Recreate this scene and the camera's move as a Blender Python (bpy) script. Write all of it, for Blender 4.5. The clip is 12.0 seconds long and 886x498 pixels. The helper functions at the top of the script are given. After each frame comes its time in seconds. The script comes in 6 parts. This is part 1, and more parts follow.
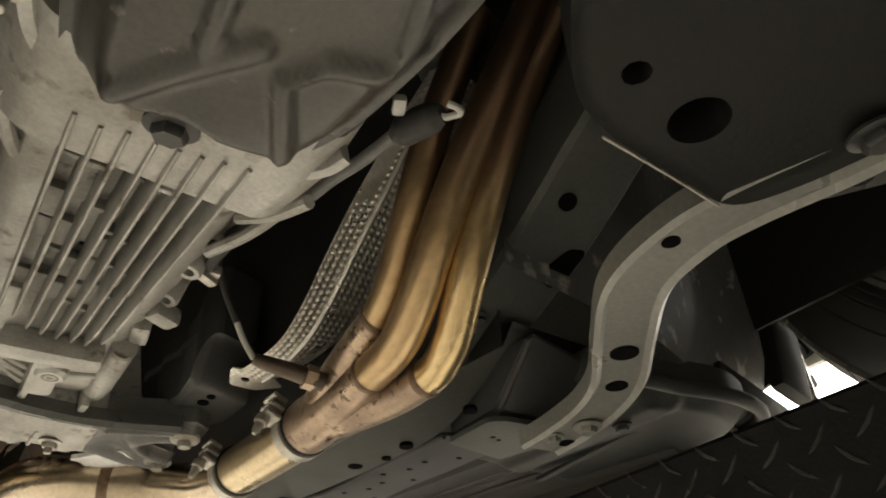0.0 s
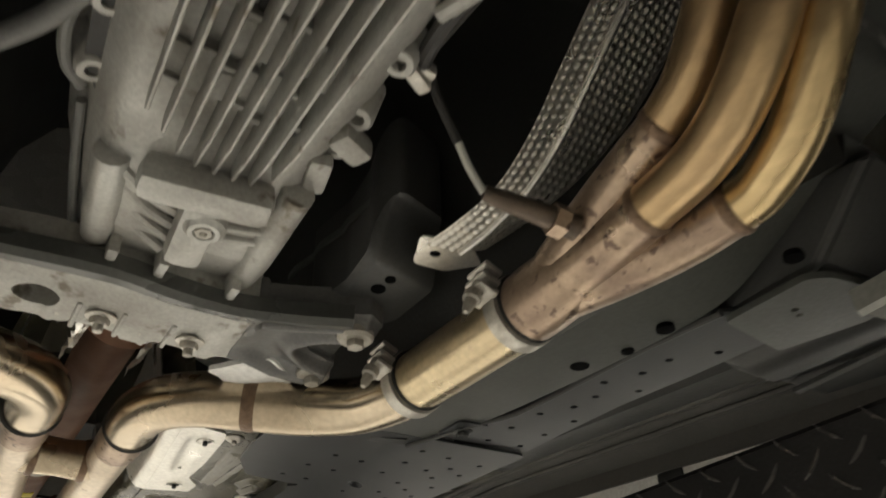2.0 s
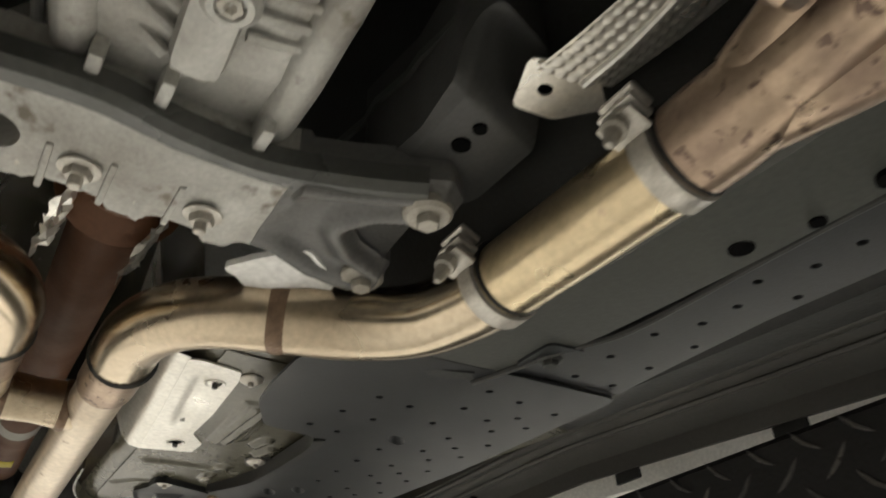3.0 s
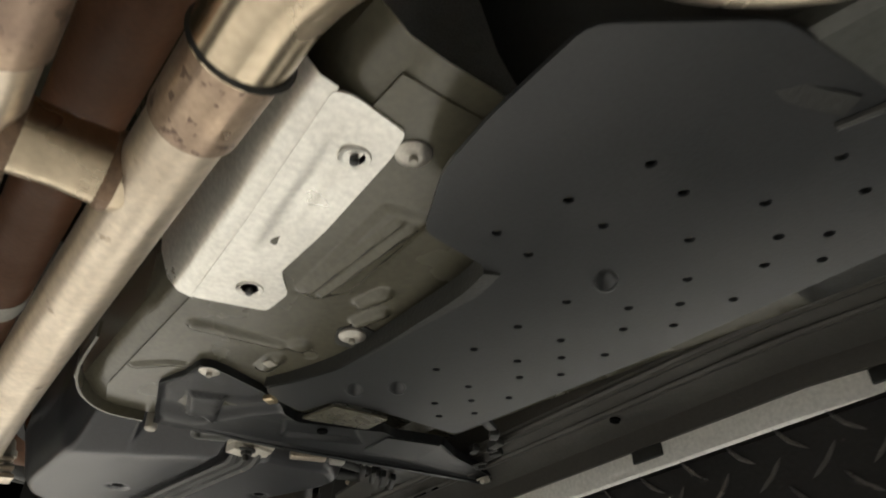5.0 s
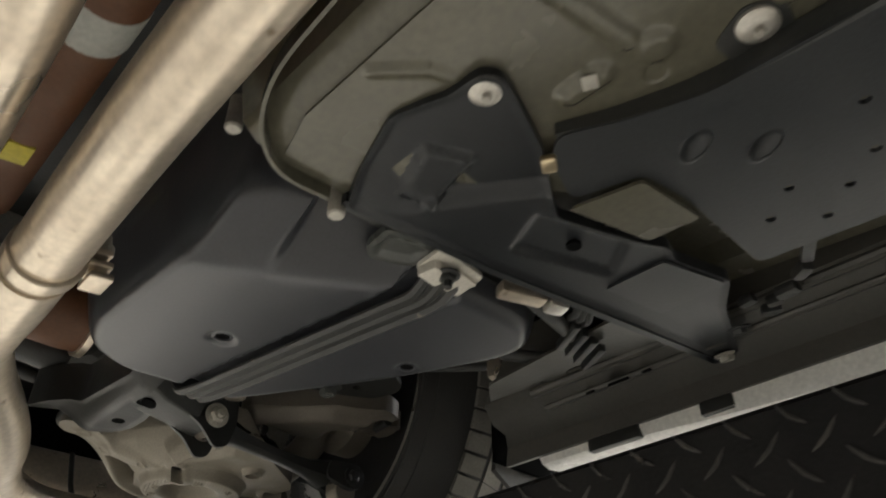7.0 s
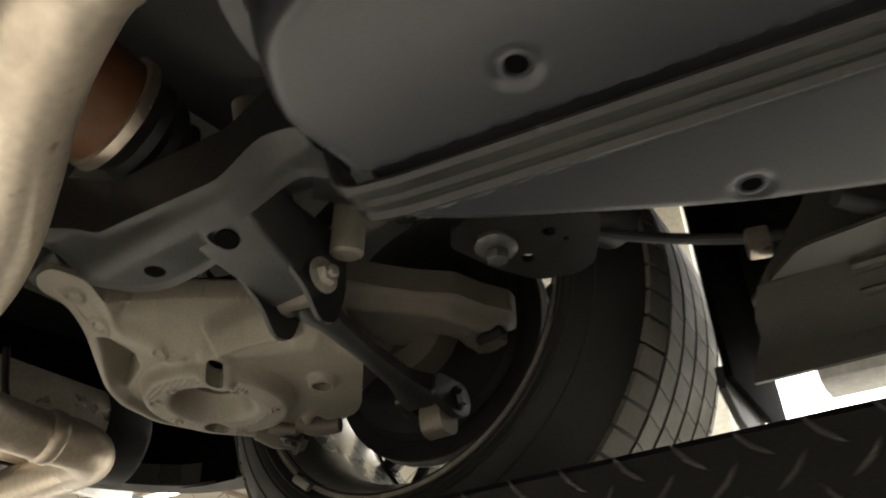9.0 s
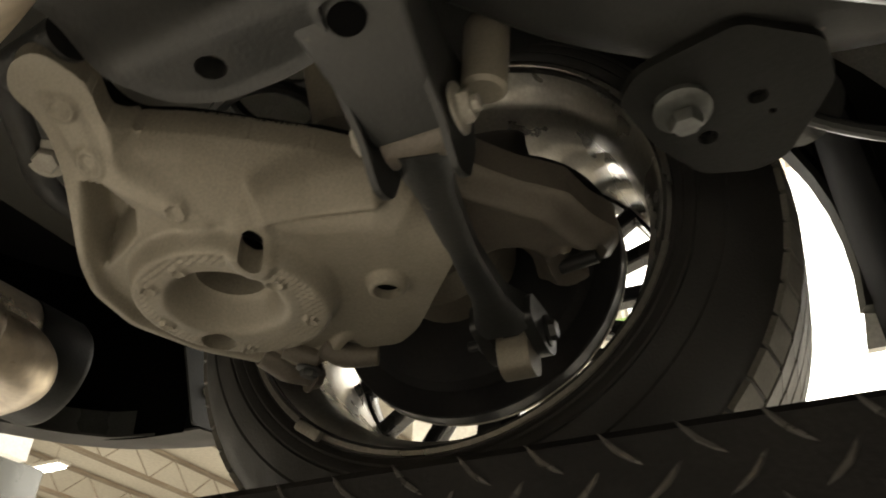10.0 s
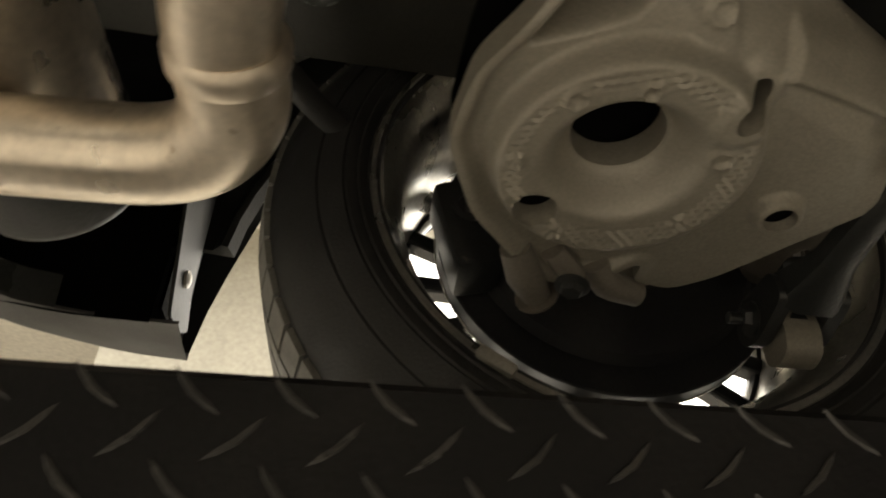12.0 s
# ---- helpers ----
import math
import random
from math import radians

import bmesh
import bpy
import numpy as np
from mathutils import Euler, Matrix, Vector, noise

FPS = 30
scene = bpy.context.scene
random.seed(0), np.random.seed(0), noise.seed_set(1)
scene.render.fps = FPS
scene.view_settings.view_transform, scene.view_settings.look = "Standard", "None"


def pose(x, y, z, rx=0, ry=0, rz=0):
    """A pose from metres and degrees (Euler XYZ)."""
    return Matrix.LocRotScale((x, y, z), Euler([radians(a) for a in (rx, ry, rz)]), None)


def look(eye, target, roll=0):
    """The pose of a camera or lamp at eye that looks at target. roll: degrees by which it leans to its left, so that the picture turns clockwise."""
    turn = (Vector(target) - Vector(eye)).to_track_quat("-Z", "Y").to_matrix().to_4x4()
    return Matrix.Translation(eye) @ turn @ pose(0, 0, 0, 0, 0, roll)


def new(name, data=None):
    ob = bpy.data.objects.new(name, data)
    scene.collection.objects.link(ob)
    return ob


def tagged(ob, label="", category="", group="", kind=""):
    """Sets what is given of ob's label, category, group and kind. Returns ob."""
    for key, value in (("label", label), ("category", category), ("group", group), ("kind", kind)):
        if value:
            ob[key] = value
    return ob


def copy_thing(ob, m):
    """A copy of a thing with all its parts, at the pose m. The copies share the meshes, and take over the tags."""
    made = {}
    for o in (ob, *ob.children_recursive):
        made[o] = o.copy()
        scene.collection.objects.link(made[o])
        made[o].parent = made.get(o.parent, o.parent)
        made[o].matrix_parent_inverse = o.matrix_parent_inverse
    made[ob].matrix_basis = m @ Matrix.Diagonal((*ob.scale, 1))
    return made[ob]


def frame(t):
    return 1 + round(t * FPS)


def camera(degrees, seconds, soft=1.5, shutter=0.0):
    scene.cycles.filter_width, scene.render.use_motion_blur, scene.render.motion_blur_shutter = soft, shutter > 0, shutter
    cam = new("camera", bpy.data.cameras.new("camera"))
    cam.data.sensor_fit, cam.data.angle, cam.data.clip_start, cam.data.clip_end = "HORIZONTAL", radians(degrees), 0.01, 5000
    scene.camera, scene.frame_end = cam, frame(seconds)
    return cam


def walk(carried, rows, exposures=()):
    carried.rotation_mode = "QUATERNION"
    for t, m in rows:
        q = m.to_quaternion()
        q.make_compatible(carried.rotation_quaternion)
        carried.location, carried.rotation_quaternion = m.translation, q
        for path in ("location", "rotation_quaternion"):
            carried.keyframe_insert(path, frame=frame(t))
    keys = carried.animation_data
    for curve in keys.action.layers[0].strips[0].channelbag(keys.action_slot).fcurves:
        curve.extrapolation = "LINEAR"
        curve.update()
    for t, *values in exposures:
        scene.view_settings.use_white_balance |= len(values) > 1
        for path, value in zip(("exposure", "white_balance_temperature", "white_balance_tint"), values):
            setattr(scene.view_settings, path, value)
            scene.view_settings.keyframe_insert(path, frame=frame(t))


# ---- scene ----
cam = camera(61.48, 12.0, soft=1.8, shutter=0.4)
PATH = [
    (0, (0.115, -0.059, 1.449), (1.136, 1.202, 2.618), -3.2),
    (0.5, (0.105, -0.038, 1.444), (1.066, 1.268, 2.614), -2.85),
    (1, (0.11, 0.061, 1.45), (1.024, 1.409, 2.611), -2.01),
    (1.5, (0.098, 0.151, 1.462), (1.012, 1.507, 2.613), -1.94),
    (2, (0.121, 0.267, 1.466), (1.044, 1.62, 2.614), -2.2),
    (2.5, (0.163, 0.398, 1.484), (1.084, 1.754, 2.63), -1.91),
    (3, (0.18, 0.501, 1.49), (1.11, 1.854, 2.631), -1.87),
    (3.5, (0.155, 0.638, 1.483), (1.093, 1.984, 2.627), -1.32),
    (3.7, (0.149, 0.688, 1.485), (1.097, 2.029, 2.626), -1.31),
    (5.3, (0.233, 1.021, 1.491), (1.256, 2.283, 2.658), -0.52),
    (5.5, (0.245, 1.069, 1.486), (1.276, 2.324, 2.652), -0.12),
    (6, (0.217, 1.188, 1.474), (1.28, 2.419, 2.639), -0.17),
    (6.5, (0.195, 1.34, 1.484), (1.285, 2.55, 2.645), -0.11),
    (7, (0.197, 1.454, 1.474), (1.317, 2.637, 2.634), -0.1),
    (7.2, (0.199, 1.508, 1.469), (1.333, 2.673, 2.633), -0.24),
    (8.8, (0.234, 1.927, 1.515), (1.553, 2.899, 2.66), -0.64),
    (9, (0.241, 1.995, 1.524), (1.593, 2.924, 2.669), -0.77),
    (9.5, (0.281, 2.14, 1.528), (1.694, 2.965, 2.679), -0.15),
    (10, (0.345, 2.283, 1.549), (1.823, 2.971, 2.707), 0.26),
    (10.5, (0.346, 2.39, 1.553), (1.889, 2.916, 2.713), 0.04),
    (11, (0.365, 2.521, 1.561), (1.943, 2.84, 2.749), 0.65),
    (11.5, (0.412, 2.667, 1.572), (1.995, 2.763, 2.78), 1.21),
    (12, (0.437, 2.81, 1.544), (2.016, 2.666, 2.786), 1.36),
]
EXPOSURES = [(0.0, -0.18, 6750, 10), (1.0, -0.34, 6650, 10), (2.5, -0.36, 6150, 10), (6.2, -0.34, 6050, 10), (7.2, -0.36, 6050, 10), (9.0, -0.36, 6450, 10), (9.5, -0.38, 6850, 10), (10.5, -0.36, 6950, 10), (11.2, -0.29, 6850, 10), (11.6, -0.35, 6850, 10), (12.0, -0.70, 6950, 10)]
walk(cam, [(t, look(eye, target, roll)) for t, eye, target, roll in PATH], EXPOSURES)

# ---- world and lamps ----
world = bpy.data.worlds.new("world")
scene.world = world
world.use_nodes = True
world.node_tree.nodes["Background"].inputs[0].default_value = (0.9, 0.95, 1.0, 1)
world.node_tree.nodes["Background"].inputs[1].default_value = 0.02
LAMP_POWER = 240.0
LAMP_Z = 5.0
LAMP_PLACES = [(x, y) for x in (-3.4, 2.4) for y in (1.6, 4.3, 6.9)] + [(0.2, 7.2), (7.3, 12.0), (7.2, 7.8)]


# ---- helpers of this scene ----
def nodes_of(m):
    m.use_nodes = True
    return m.node_tree.nodes, m.node_tree.links, m.node_tree.nodes["Principled BSDF"]


def material(name, base, rough=0.5, metal=0.0, alt=None, scale=9.0, fine=160.0, amount=0.5, bump=0.15, rough_var=0.12, stretch=(1, 1, 1), spots=None, spec=0.5):
    """A surface with stains (scale, per metre), grain (fine) and relief."""
    m = bpy.data.materials.new(name)
    n, l, b = nodes_of(m)
    b.inputs["Metallic"].default_value = metal
    b.inputs["Specular IOR Level"].default_value = spec
    co = n.new("ShaderNodeNewGeometry")
    mp = n.new("ShaderNodeMapping")
    mp.inputs["Scale"].default_value = stretch
    l.new(co.outputs["Position"], mp.inputs[0])
    big, small = n.new("ShaderNodeTexNoise"), n.new("ShaderNodeTexNoise")
    big.inputs["Scale"].default_value, big.inputs["Detail"].default_value = scale, 5
    small.inputs["Scale"].default_value, small.inputs["Detail"].default_value = fine, 3
    l.new(mp.outputs[0], big.inputs[0])
    l.new(mp.outputs[0], small.inputs[0])
    ramp = n.new("ShaderNodeValToRGB")
    ramp.color_ramp.elements[0].position, ramp.color_ramp.elements[1].position = 0.36, 0.66
    alt = alt or tuple(c * 0.62 for c in base)
    ramp.color_ramp.elements[0].color = (*base, 1)
    ramp.color_ramp.elements[1].color = (*[c + (a - c) * amount for c, a in zip(base, alt)], 1)
    l.new(big.outputs[0], ramp.inputs[0])
    mix = n.new("ShaderNodeMix")
    mix.data_type, mix.blend_type = "RGBA", "MULTIPLY"
    mix.inputs[0].default_value = 0.55
    grain = n.new("ShaderNodeMapRange")
    grain.inputs[1].default_value, grain.inputs[2].default_value = 0.3, 0.7
    grain.inputs[3].default_value, grain.inputs[4].default_value = 0.72, 1.1
    l.new(small.outputs[0], grain.inputs[0])
    l.new(ramp.outputs[0], mix.inputs[6])
    l.new(grain.outputs[0], mix.inputs[7])
    last = mix.outputs[2]
    if spots:
        colour, sc, thr = spots
        sp = n.new("ShaderNodeTexNoise")
        sp.inputs["Scale"].default_value, sp.inputs["Detail"].default_value = sc, 6
        l.new(mp.outputs[0], sp.inputs[0])
        sr = n.new("ShaderNodeMapRange")
        sr.inputs[1].default_value, sr.inputs[2].default_value = thr, thr + 0.07
        l.new(sp.outputs[0], sr.inputs[0])
        m2 = n.new("ShaderNodeMix")
        m2.data_type = "RGBA"
        l.new(sr.outputs[0], m2.inputs[0])
        l.new(last, m2.inputs[6])
        m2.inputs[7].default_value = (*colour, 1)
        last = m2.outputs[2]
    l.new(last, b.inputs["Base Color"])
    rr = n.new("ShaderNodeMapRange")
    rr.inputs[1].default_value, rr.inputs[2].default_value = 0.3, 0.7
    rr.inputs[3].default_value, rr.inputs[4].default_value = max(0.02, rough - rough_var), min(1, rough + rough_var)
    l.new(big.outputs[0], rr.inputs[0])
    l.new(rr.outputs[0], b.inputs["Roughness"])
    if bump:
        bp = n.new("ShaderNodeBump")
        bp.inputs["Strength"].default_value, bp.inputs["Distance"].default_value = bump, 0.002
        l.new(small.outputs[0], bp.inputs["Height"])
        l.new(bp.outputs[0], b.inputs["Normal"])
    return m


def emitter(name, colour, strength):
    m = bpy.data.materials.new(name)
    n, l, b = nodes_of(m)
    b.inputs["Base Color"].default_value = (0.9, 0.9, 0.88, 1)
    b.inputs["Emission Color"].default_value = (*colour, 1)
    b.inputs["Emission Strength"].default_value = strength
    return m


def thing(name, place, label, category, group="", kind=""):
    ob = new(name)
    ob.location = place
    ob.empty_display_size = 0.02
    return tagged(ob, label, category, group, kind)


def mesh_of(name, bm):
    if isinstance(bm, tuple):
        me = bpy.data.meshes.new(name)
        me.from_pydata(*bm)
        me.update()
        return me
    bmesh.ops.recalc_face_normals(bm, faces=bm.faces)
    me = bpy.data.meshes.new(name)
    bm.to_mesh(me)
    bm.free()
    return me


def part(name, bm, mat, parent=None, label="", smooth=35):
    me = mesh_of(name, bm)
    if mat:
        me.materials.append(mat)
    if smooth:
        me.shade_smooth()
        me.set_sharp_from_angle(angle=radians(smooth))
    ob = new(name, me)
    if parent:
        ob.parent = parent
        top = Matrix.Identity(4)
        up = parent
        while up:
            top = Matrix.Translation(up.location) @ top if up.type == "EMPTY" else top
            up = up.parent
        ob.matrix_parent_inverse = top.inverted() if parent.type == "EMPTY" else Matrix.Identity(4)
    if label:
        ob["label"] = label
    return ob


def glide(pts, per=8):
    """A smooth line through the points (Catmull-Rom)."""
    p = [Vector(q) for q in pts]
    p = [2 * p[0] - p[1]] + p + [2 * p[-1] - p[-2]]
    out = []
    for a, b, c, d in zip(p, p[1:], p[2:], p[3:]):
        for i in range(per):
            t = i / per
            out.append(0.5 * (2 * b + (c - a) * t + (2 * a - 5 * b + 4 * c - d) * t * t + (3 * b - a - 3 * c + d) * t ** 3))
    return out + [p[-2]]


def sweep(line, section, up=(0, 0, 1), closed=True, cap=True, scales=None, bm=None):
    """The section (u to the side, v up) carried along the line."""
    bm = bm or bmesh.new()
    line = [Vector(p) for p in line]
    rings = []
    side = None
    for i, p in enumerate(line):
        d = (line[min(i + 1, len(line) - 1)] - line[max(i - 1, 0)]).normalized()
        if up is not None:
            s = d.cross(Vector(up)).normalized()
        else:
            s = d.orthogonal().normalized() if side is None else (side - d * side.dot(d)).normalized()
        side = s
        v = s.cross(d).normalized()
        k = scales[i] if scales else 1.0
        rings.append([bm.verts.new(p + s * a * k + v * b * k) for a, b in section])
    n = len(section)
    for r, q in zip(rings, rings[1:]):
        for j in range(n if closed else n - 1):
            bm.faces.new((r[j], r[(j + 1) % n], q[(j + 1) % n], q[j]))
    if cap and closed:
        bm.faces.new(rings[0][::-1])
        bm.faces.new(rings[-1])
    return bm


def tube(pts, r, seg=20, per=8, cap=True, bm=None, radii=None):
    line = glide(pts, per) if per > 1 else [Vector(p) for p in pts]
    sec = [(math.cos(2 * math.pi * i / seg), math.sin(2 * math.pi * i / seg)) for i in range(seg)]
    if radii:
        t = np.linspace(0, len(radii) - 1, len(line))
        sc = list(np.interp(t, range(len(radii)), radii))
    else:
        sc = [r] * len(line)
    return sweep(line, sec, up=None, cap=cap, scales=sc, bm=bm)


def box(c, s, rot=None, bevel=0.002, bm=None):
    tmp = bmesh.new()
    bmesh.ops.create_cube(tmp, size=1)
    bmesh.ops.scale(tmp, vec=s, verts=tmp.verts)
    if bevel:
        bmesh.ops.bevel(tmp, geom=list(tmp.edges), offset=min(bevel, min(s) * 0.4), segments=2, affect="EDGES", profile=0.6)
    m = Matrix.Translation(c) @ (rot.to_4x4() if rot else Matrix.Identity(4))
    bmesh.ops.transform(tmp, matrix=m, verts=tmp.verts)
    return join(bm, tmp)


def join(bm, tmp):
    if bm is None:
        return tmp
    me = bpy.data.meshes.new("tmp")
    tmp.to_mesh(me)
    tmp.free()
    bm.from_mesh(me)
    bpy.data.meshes.remove(me)
    return bm


def lathe(profile, place, axis=(0, 0, 1), seg=24, bm=None, cap=True):
    """Turned body: profile rows of (radius, height along the axis)."""
    tmp = bmesh.new()
    rings = []
    for r, h in profile:
        rings.append([tmp.verts.new((max(r, 1e-5) * math.cos(2 * math.pi * i / seg), max(r, 1e-5) * math.sin(2 * math.pi * i / seg), h)) for i in range(seg)])
    for a, b in zip(rings, rings[1:]):
        for j in range(seg):
            tmp.faces.new((a[j], a[(j + 1) % seg], b[(j + 1) % seg], b[j]))
    for ring_, r in ((rings[0], profile[0][0]), (rings[-1], profile[-1][0])):
        if r < 1e-4:
            bmesh.ops.pointmerge(tmp, verts=ring_, merge_co=sum((v.co for v in ring_), Vector()) / seg)
        elif cap:
            tmp.faces.new(ring_)
    q = Vector(axis).normalized().to_track_quat("Z", "Y").to_matrix().to_4x4()
    bmesh.ops.transform(tmp, matrix=Matrix.Translation(place) @ q, verts=tmp.verts)
    return join(bm, tmp)


def bolt(parent, place, axis, r, mat, name="bolt", washer=True, stud=0.0):
    """A hexagon head (with flange and, for a nut, the stud through it); axis points out of the surface."""
    h = r * 0.75
    bm = bmesh.new()
    if washer:
        lathe([(r * 1.5, 0), (r * 1.5, r * 0.18), (r * 1.15, r * 0.3)], place, axis, 20, bm)
    q = Vector(axis).normalized()
    lathe([(r, r * 0.2), (r, h * 0.9), (r * 0.86, h + r * 0.15)], Vector(place), q, 6, bm)
    if stud:
        lathe([(r * 0.5, h), (r * 0.5, h + stud), (r * 0.4, h + stud + 0.001)], Vector(place), q, 12, bm)
    return part(name, bm, mat, parent, smooth=30)


def plate(outline, thick, zf, holes=(), bm=None, curved=0):
    """A flat plate (x, y outline, underside at zf(x, y)), with round or oval holes through it: (x, y, r) or (x, y, rx, ry, turn)."""
    tmp = bmesh.new()
    loops = [list(outline)]
    for h in holes:
        rx, ry, a = (h[2], h[2], 0) if len(h) == 3 else (h[2], h[3], radians(h[4]))
        k = 14
        loops.append([(h[0] + rx * math.cos(2 * math.pi * i / k) * math.cos(a) - ry * math.sin(2 * math.pi * i / k) * math.sin(a),
                       h[1] + rx * math.cos(2 * math.pi * i / k) * math.sin(a) + ry * math.sin(2 * math.pi * i / k) * math.cos(a)) for i in range(k)])
    edges = []
    for lp in loops:
        vs = [tmp.verts.new((x, y, 0)) for x, y in lp]
        edges += [tmp.edges.new((vs[i], vs[(i + 1) % len(vs)])) for i in range(len(vs))]
    bmesh.ops.triangle_fill(tmp, use_beauty=True, use_dissolve=False, edges=edges)
    ret = bmesh.ops.extrude_face_region(tmp, geom=list(tmp.faces))
    topv = {v for v in ret["geom"] if isinstance(v, bmesh.types.BMVert)}
    for v in tmp.verts:
        v.co.z = zf(v.co.x, v.co.y) + (thick if v in topv else 0)
    return join(bm, tmp)


def rounded(outline, r=0.01, n=4):
    """The outline with its corners rounded."""
    out = []
    k = len(outline)
    for i in range(k):
        a, b, c = (Vector((*outline[(i + j) % k], 0)) for j in (-1, 0, 1))
        d1, d2 = (a - b), (c - b)
        rr = min(r, d1.length * 0.45, d2.length * 0.45)
        p, q = b + d1.normalized() * rr, b + d2.normalized() * rr
        for j in range(n + 1):
            t = j / n
            s = p * (1 - t) ** 2 + b * 2 * t * (1 - t) + q * t * t
            out.append((s.x, s.y))
    return out


def poly_dist(px, py, poly):
    """Signed distance to a polygon, positive inside (numpy)."""
    poly = np.asarray(poly, float)
    d = np.full(px.shape, 1e9)
    inside = np.zeros(px.shape, bool)
    for (ax, ay), (bx, by) in zip(poly, np.roll(poly, -1, 0)):
        ex, ey = bx - ax, by - ay
        t = np.clip(((px - ax) * ex + (py - ay) * ey) / (ex * ex + ey * ey + 1e-12), 0, 1)
        d = np.minimum(d, np.hypot(px - ax - t * ex, py - ay - t * ey))
        cross = ((ay > py) != (by > py)) & (px < (bx - ax) * (py - ay) / (by - ay + 1e-12) + ax)
        inside ^= cross
    return np.where(inside, d, -d)


def line_dist(px, py, pts):
    """Distance to an open line (numpy)."""
    d = np.full(px.shape, 1e9)
    for (ax, ay), (bx, by) in zip(pts, pts[1:]):
        ex, ey = bx - ax, by - ay
        t = np.clip(((px - ax) * ex + (py - ay) * ey) / (ex * ex + ey * ey), 0, 1)
        d = np.minimum(d, np.hypot(px - ax - t * ex, py - ay - t * ey))
    return d


def smoothstep(a, b, v):
    t = np.clip((v - a) / (b - a), 0, 1)
    return t * t * (3 - 2 * t)


def pressing(dist, x0, x1, y0, y1, step, zf, skirt=0.03):
    """A pressed or cast sheet, seen from below: where dist(x, y) > 0, with underside zf(x, y) and an edge wall that rises by skirt."""
    nx, ny = int((x1 - x0) / step) + 1, int((y1 - y0) / step) + 1
    X, Y = np.meshgrid(np.linspace(x0, x1, nx), np.linspace(y0, y1, ny), indexing="ij")
    D = dist(X, Y)
    keep = D > 0
    cell = keep[:-1, :-1] & keep[1:, :-1] & keep[:-1, 1:] & keep[1:, 1:]
    some = keep[:-1, :-1] | keep[1:, :-1] | keep[:-1, 1:] | keep[1:, 1:]
    e = step * 0.2
    for _ in range(3):
        D = dist(X, Y)
        gx, gy = (dist(X + e, Y) - D) / e, (dist(X, Y + e) - D) / e
        g = gx * gx + gy * gy + 1e-6
        out = (~keep)
        X = np.where(out, X - np.clip(D * gx / g, -step * 1.5, step * 1.5), X)
        Y = np.where(out, Y - np.clip(D * gy / g, -step * 1.5, step * 1.5), Y)
    Z = zf(X, Y)
    idx = -np.ones(X.shape, int)
    used = np.zeros(X.shape, bool)
    for di in (0, 1):
        for dj in (0, 1):
            used[di:nx - 1 + di, dj:ny - 1 + dj] |= some
    idx[used] = np.arange(used.sum())
    verts = np.stack([X[used], Y[used], Z[used]], 1).tolist()
    faces = []
    count = {}
    for i, j in np.argwhere(some):
        q = (int(idx[i, j]), int(idx[i, j + 1]), int(idx[i + 1, j + 1]), int(idx[i + 1, j]))
        faces.append(q)
        for a, b in zip(q, q[1:] + q[:1]):
            if (b, a) in count:
                del count[(b, a)]
            else:
                count[(a, b)] = 1
    if skirt:
        up = {}
        for a, b in count:
            for v in (a, b):
                if v not in up:
                    up[v] = len(verts)
                    verts.append((verts[v][0], verts[v][1], verts[v][2] + skirt))
            faces.append((b, a, up[a], up[b]))
    return verts, [], faces


def hose_clamp(parent, c, axis, r, mat, dark, side):
    """A band clamp with its two lugs and the screw between; side points to the lugs."""
    ob = part("pipe_clamp", lathe([(r, -0.009), (r + 0.002, -0.008), (r + 0.002, 0.008), (r, 0.009)], c, axis, 32), mat, parent, "steel band clamp with bolt")
    a, s = Vector(axis).normalized(), Vector(side).normalized()
    n = a.cross(s)
    rot = Matrix((a, s, n)).transposed()
    for k in (-1, 0, 1):
        part("lug", box(Vector(c) + s * (r + 0.010 + .002 * k) + n * 0.011 * k, (0.030, 0.020, 0.006), rot, 0.0022), mat, ob)
    part("screw", lathe([(0.0055, 0.010), (0.0055, -0.016), (0.0085, -0.016), (0.0085, -0.024), (0.006, -0.026), (0.0045, -0.036), (0.0025, -0.040)], Vector(c) + s * (r + 0.014), n, 10), dark, ob)
    return ob


def rake(y):
    """The height of the car's underside, which is a little nose-down on the lift."""
    return 1.736 + 0.07 * y


XC = 0.24
# ---- materials ----
CAST = material("cast_aluminium", (0.47, 0.47, 0.44), 0.48, 0.35, alt=(0.28, 0.265, 0.235), scale=14, fine=260, amount=0.8, bump=0.3, spots=((0.16, 0.14, 0.11), 30, 0.62))
ARM = material("sand_cast_aluminium", (0.265, 0.24, 0.195), 0.55, 0.3, alt=(0.215, 0.19, 0.15), scale=10, fine=420, amount=0.6, bump=0.16)
PAN = material("grey_stamped_steel", (0.055, 0.053, 0.047), 0.36, 0.25, alt=(0.085, 0.08, 0.07), scale=8, fine=300, bump=0.1, spots=((0.18, 0.17, 0.15), 60, 0.68))
BLACK = material("black_underbody_coating", (0.028, 0.029, 0.027), 0.45, 0.0, alt=(0.036, 0.036, 0.033), scale=7, fine=220, bump=0.25, rough_var=0.05, spec=0.35)
COVER = material("gloss_black_moulded_cover", (0.012, 0.0135, 0.015), 0.36, 0.0, alt=(0.017, 0.018, 0.019), scale=6, fine=300, bump=0.08, rough_var=0.04, spec=0.35)
PLASTIC = material("dark_grey_plastic_cover", (0.022, 0.0238, 0.025), 0.38, 0.0, alt=(0.032, 0.033, 0.034), scale=9, fine=300, amount=0.4, bump=0.08, rough_var=0.03, spec=0.34)
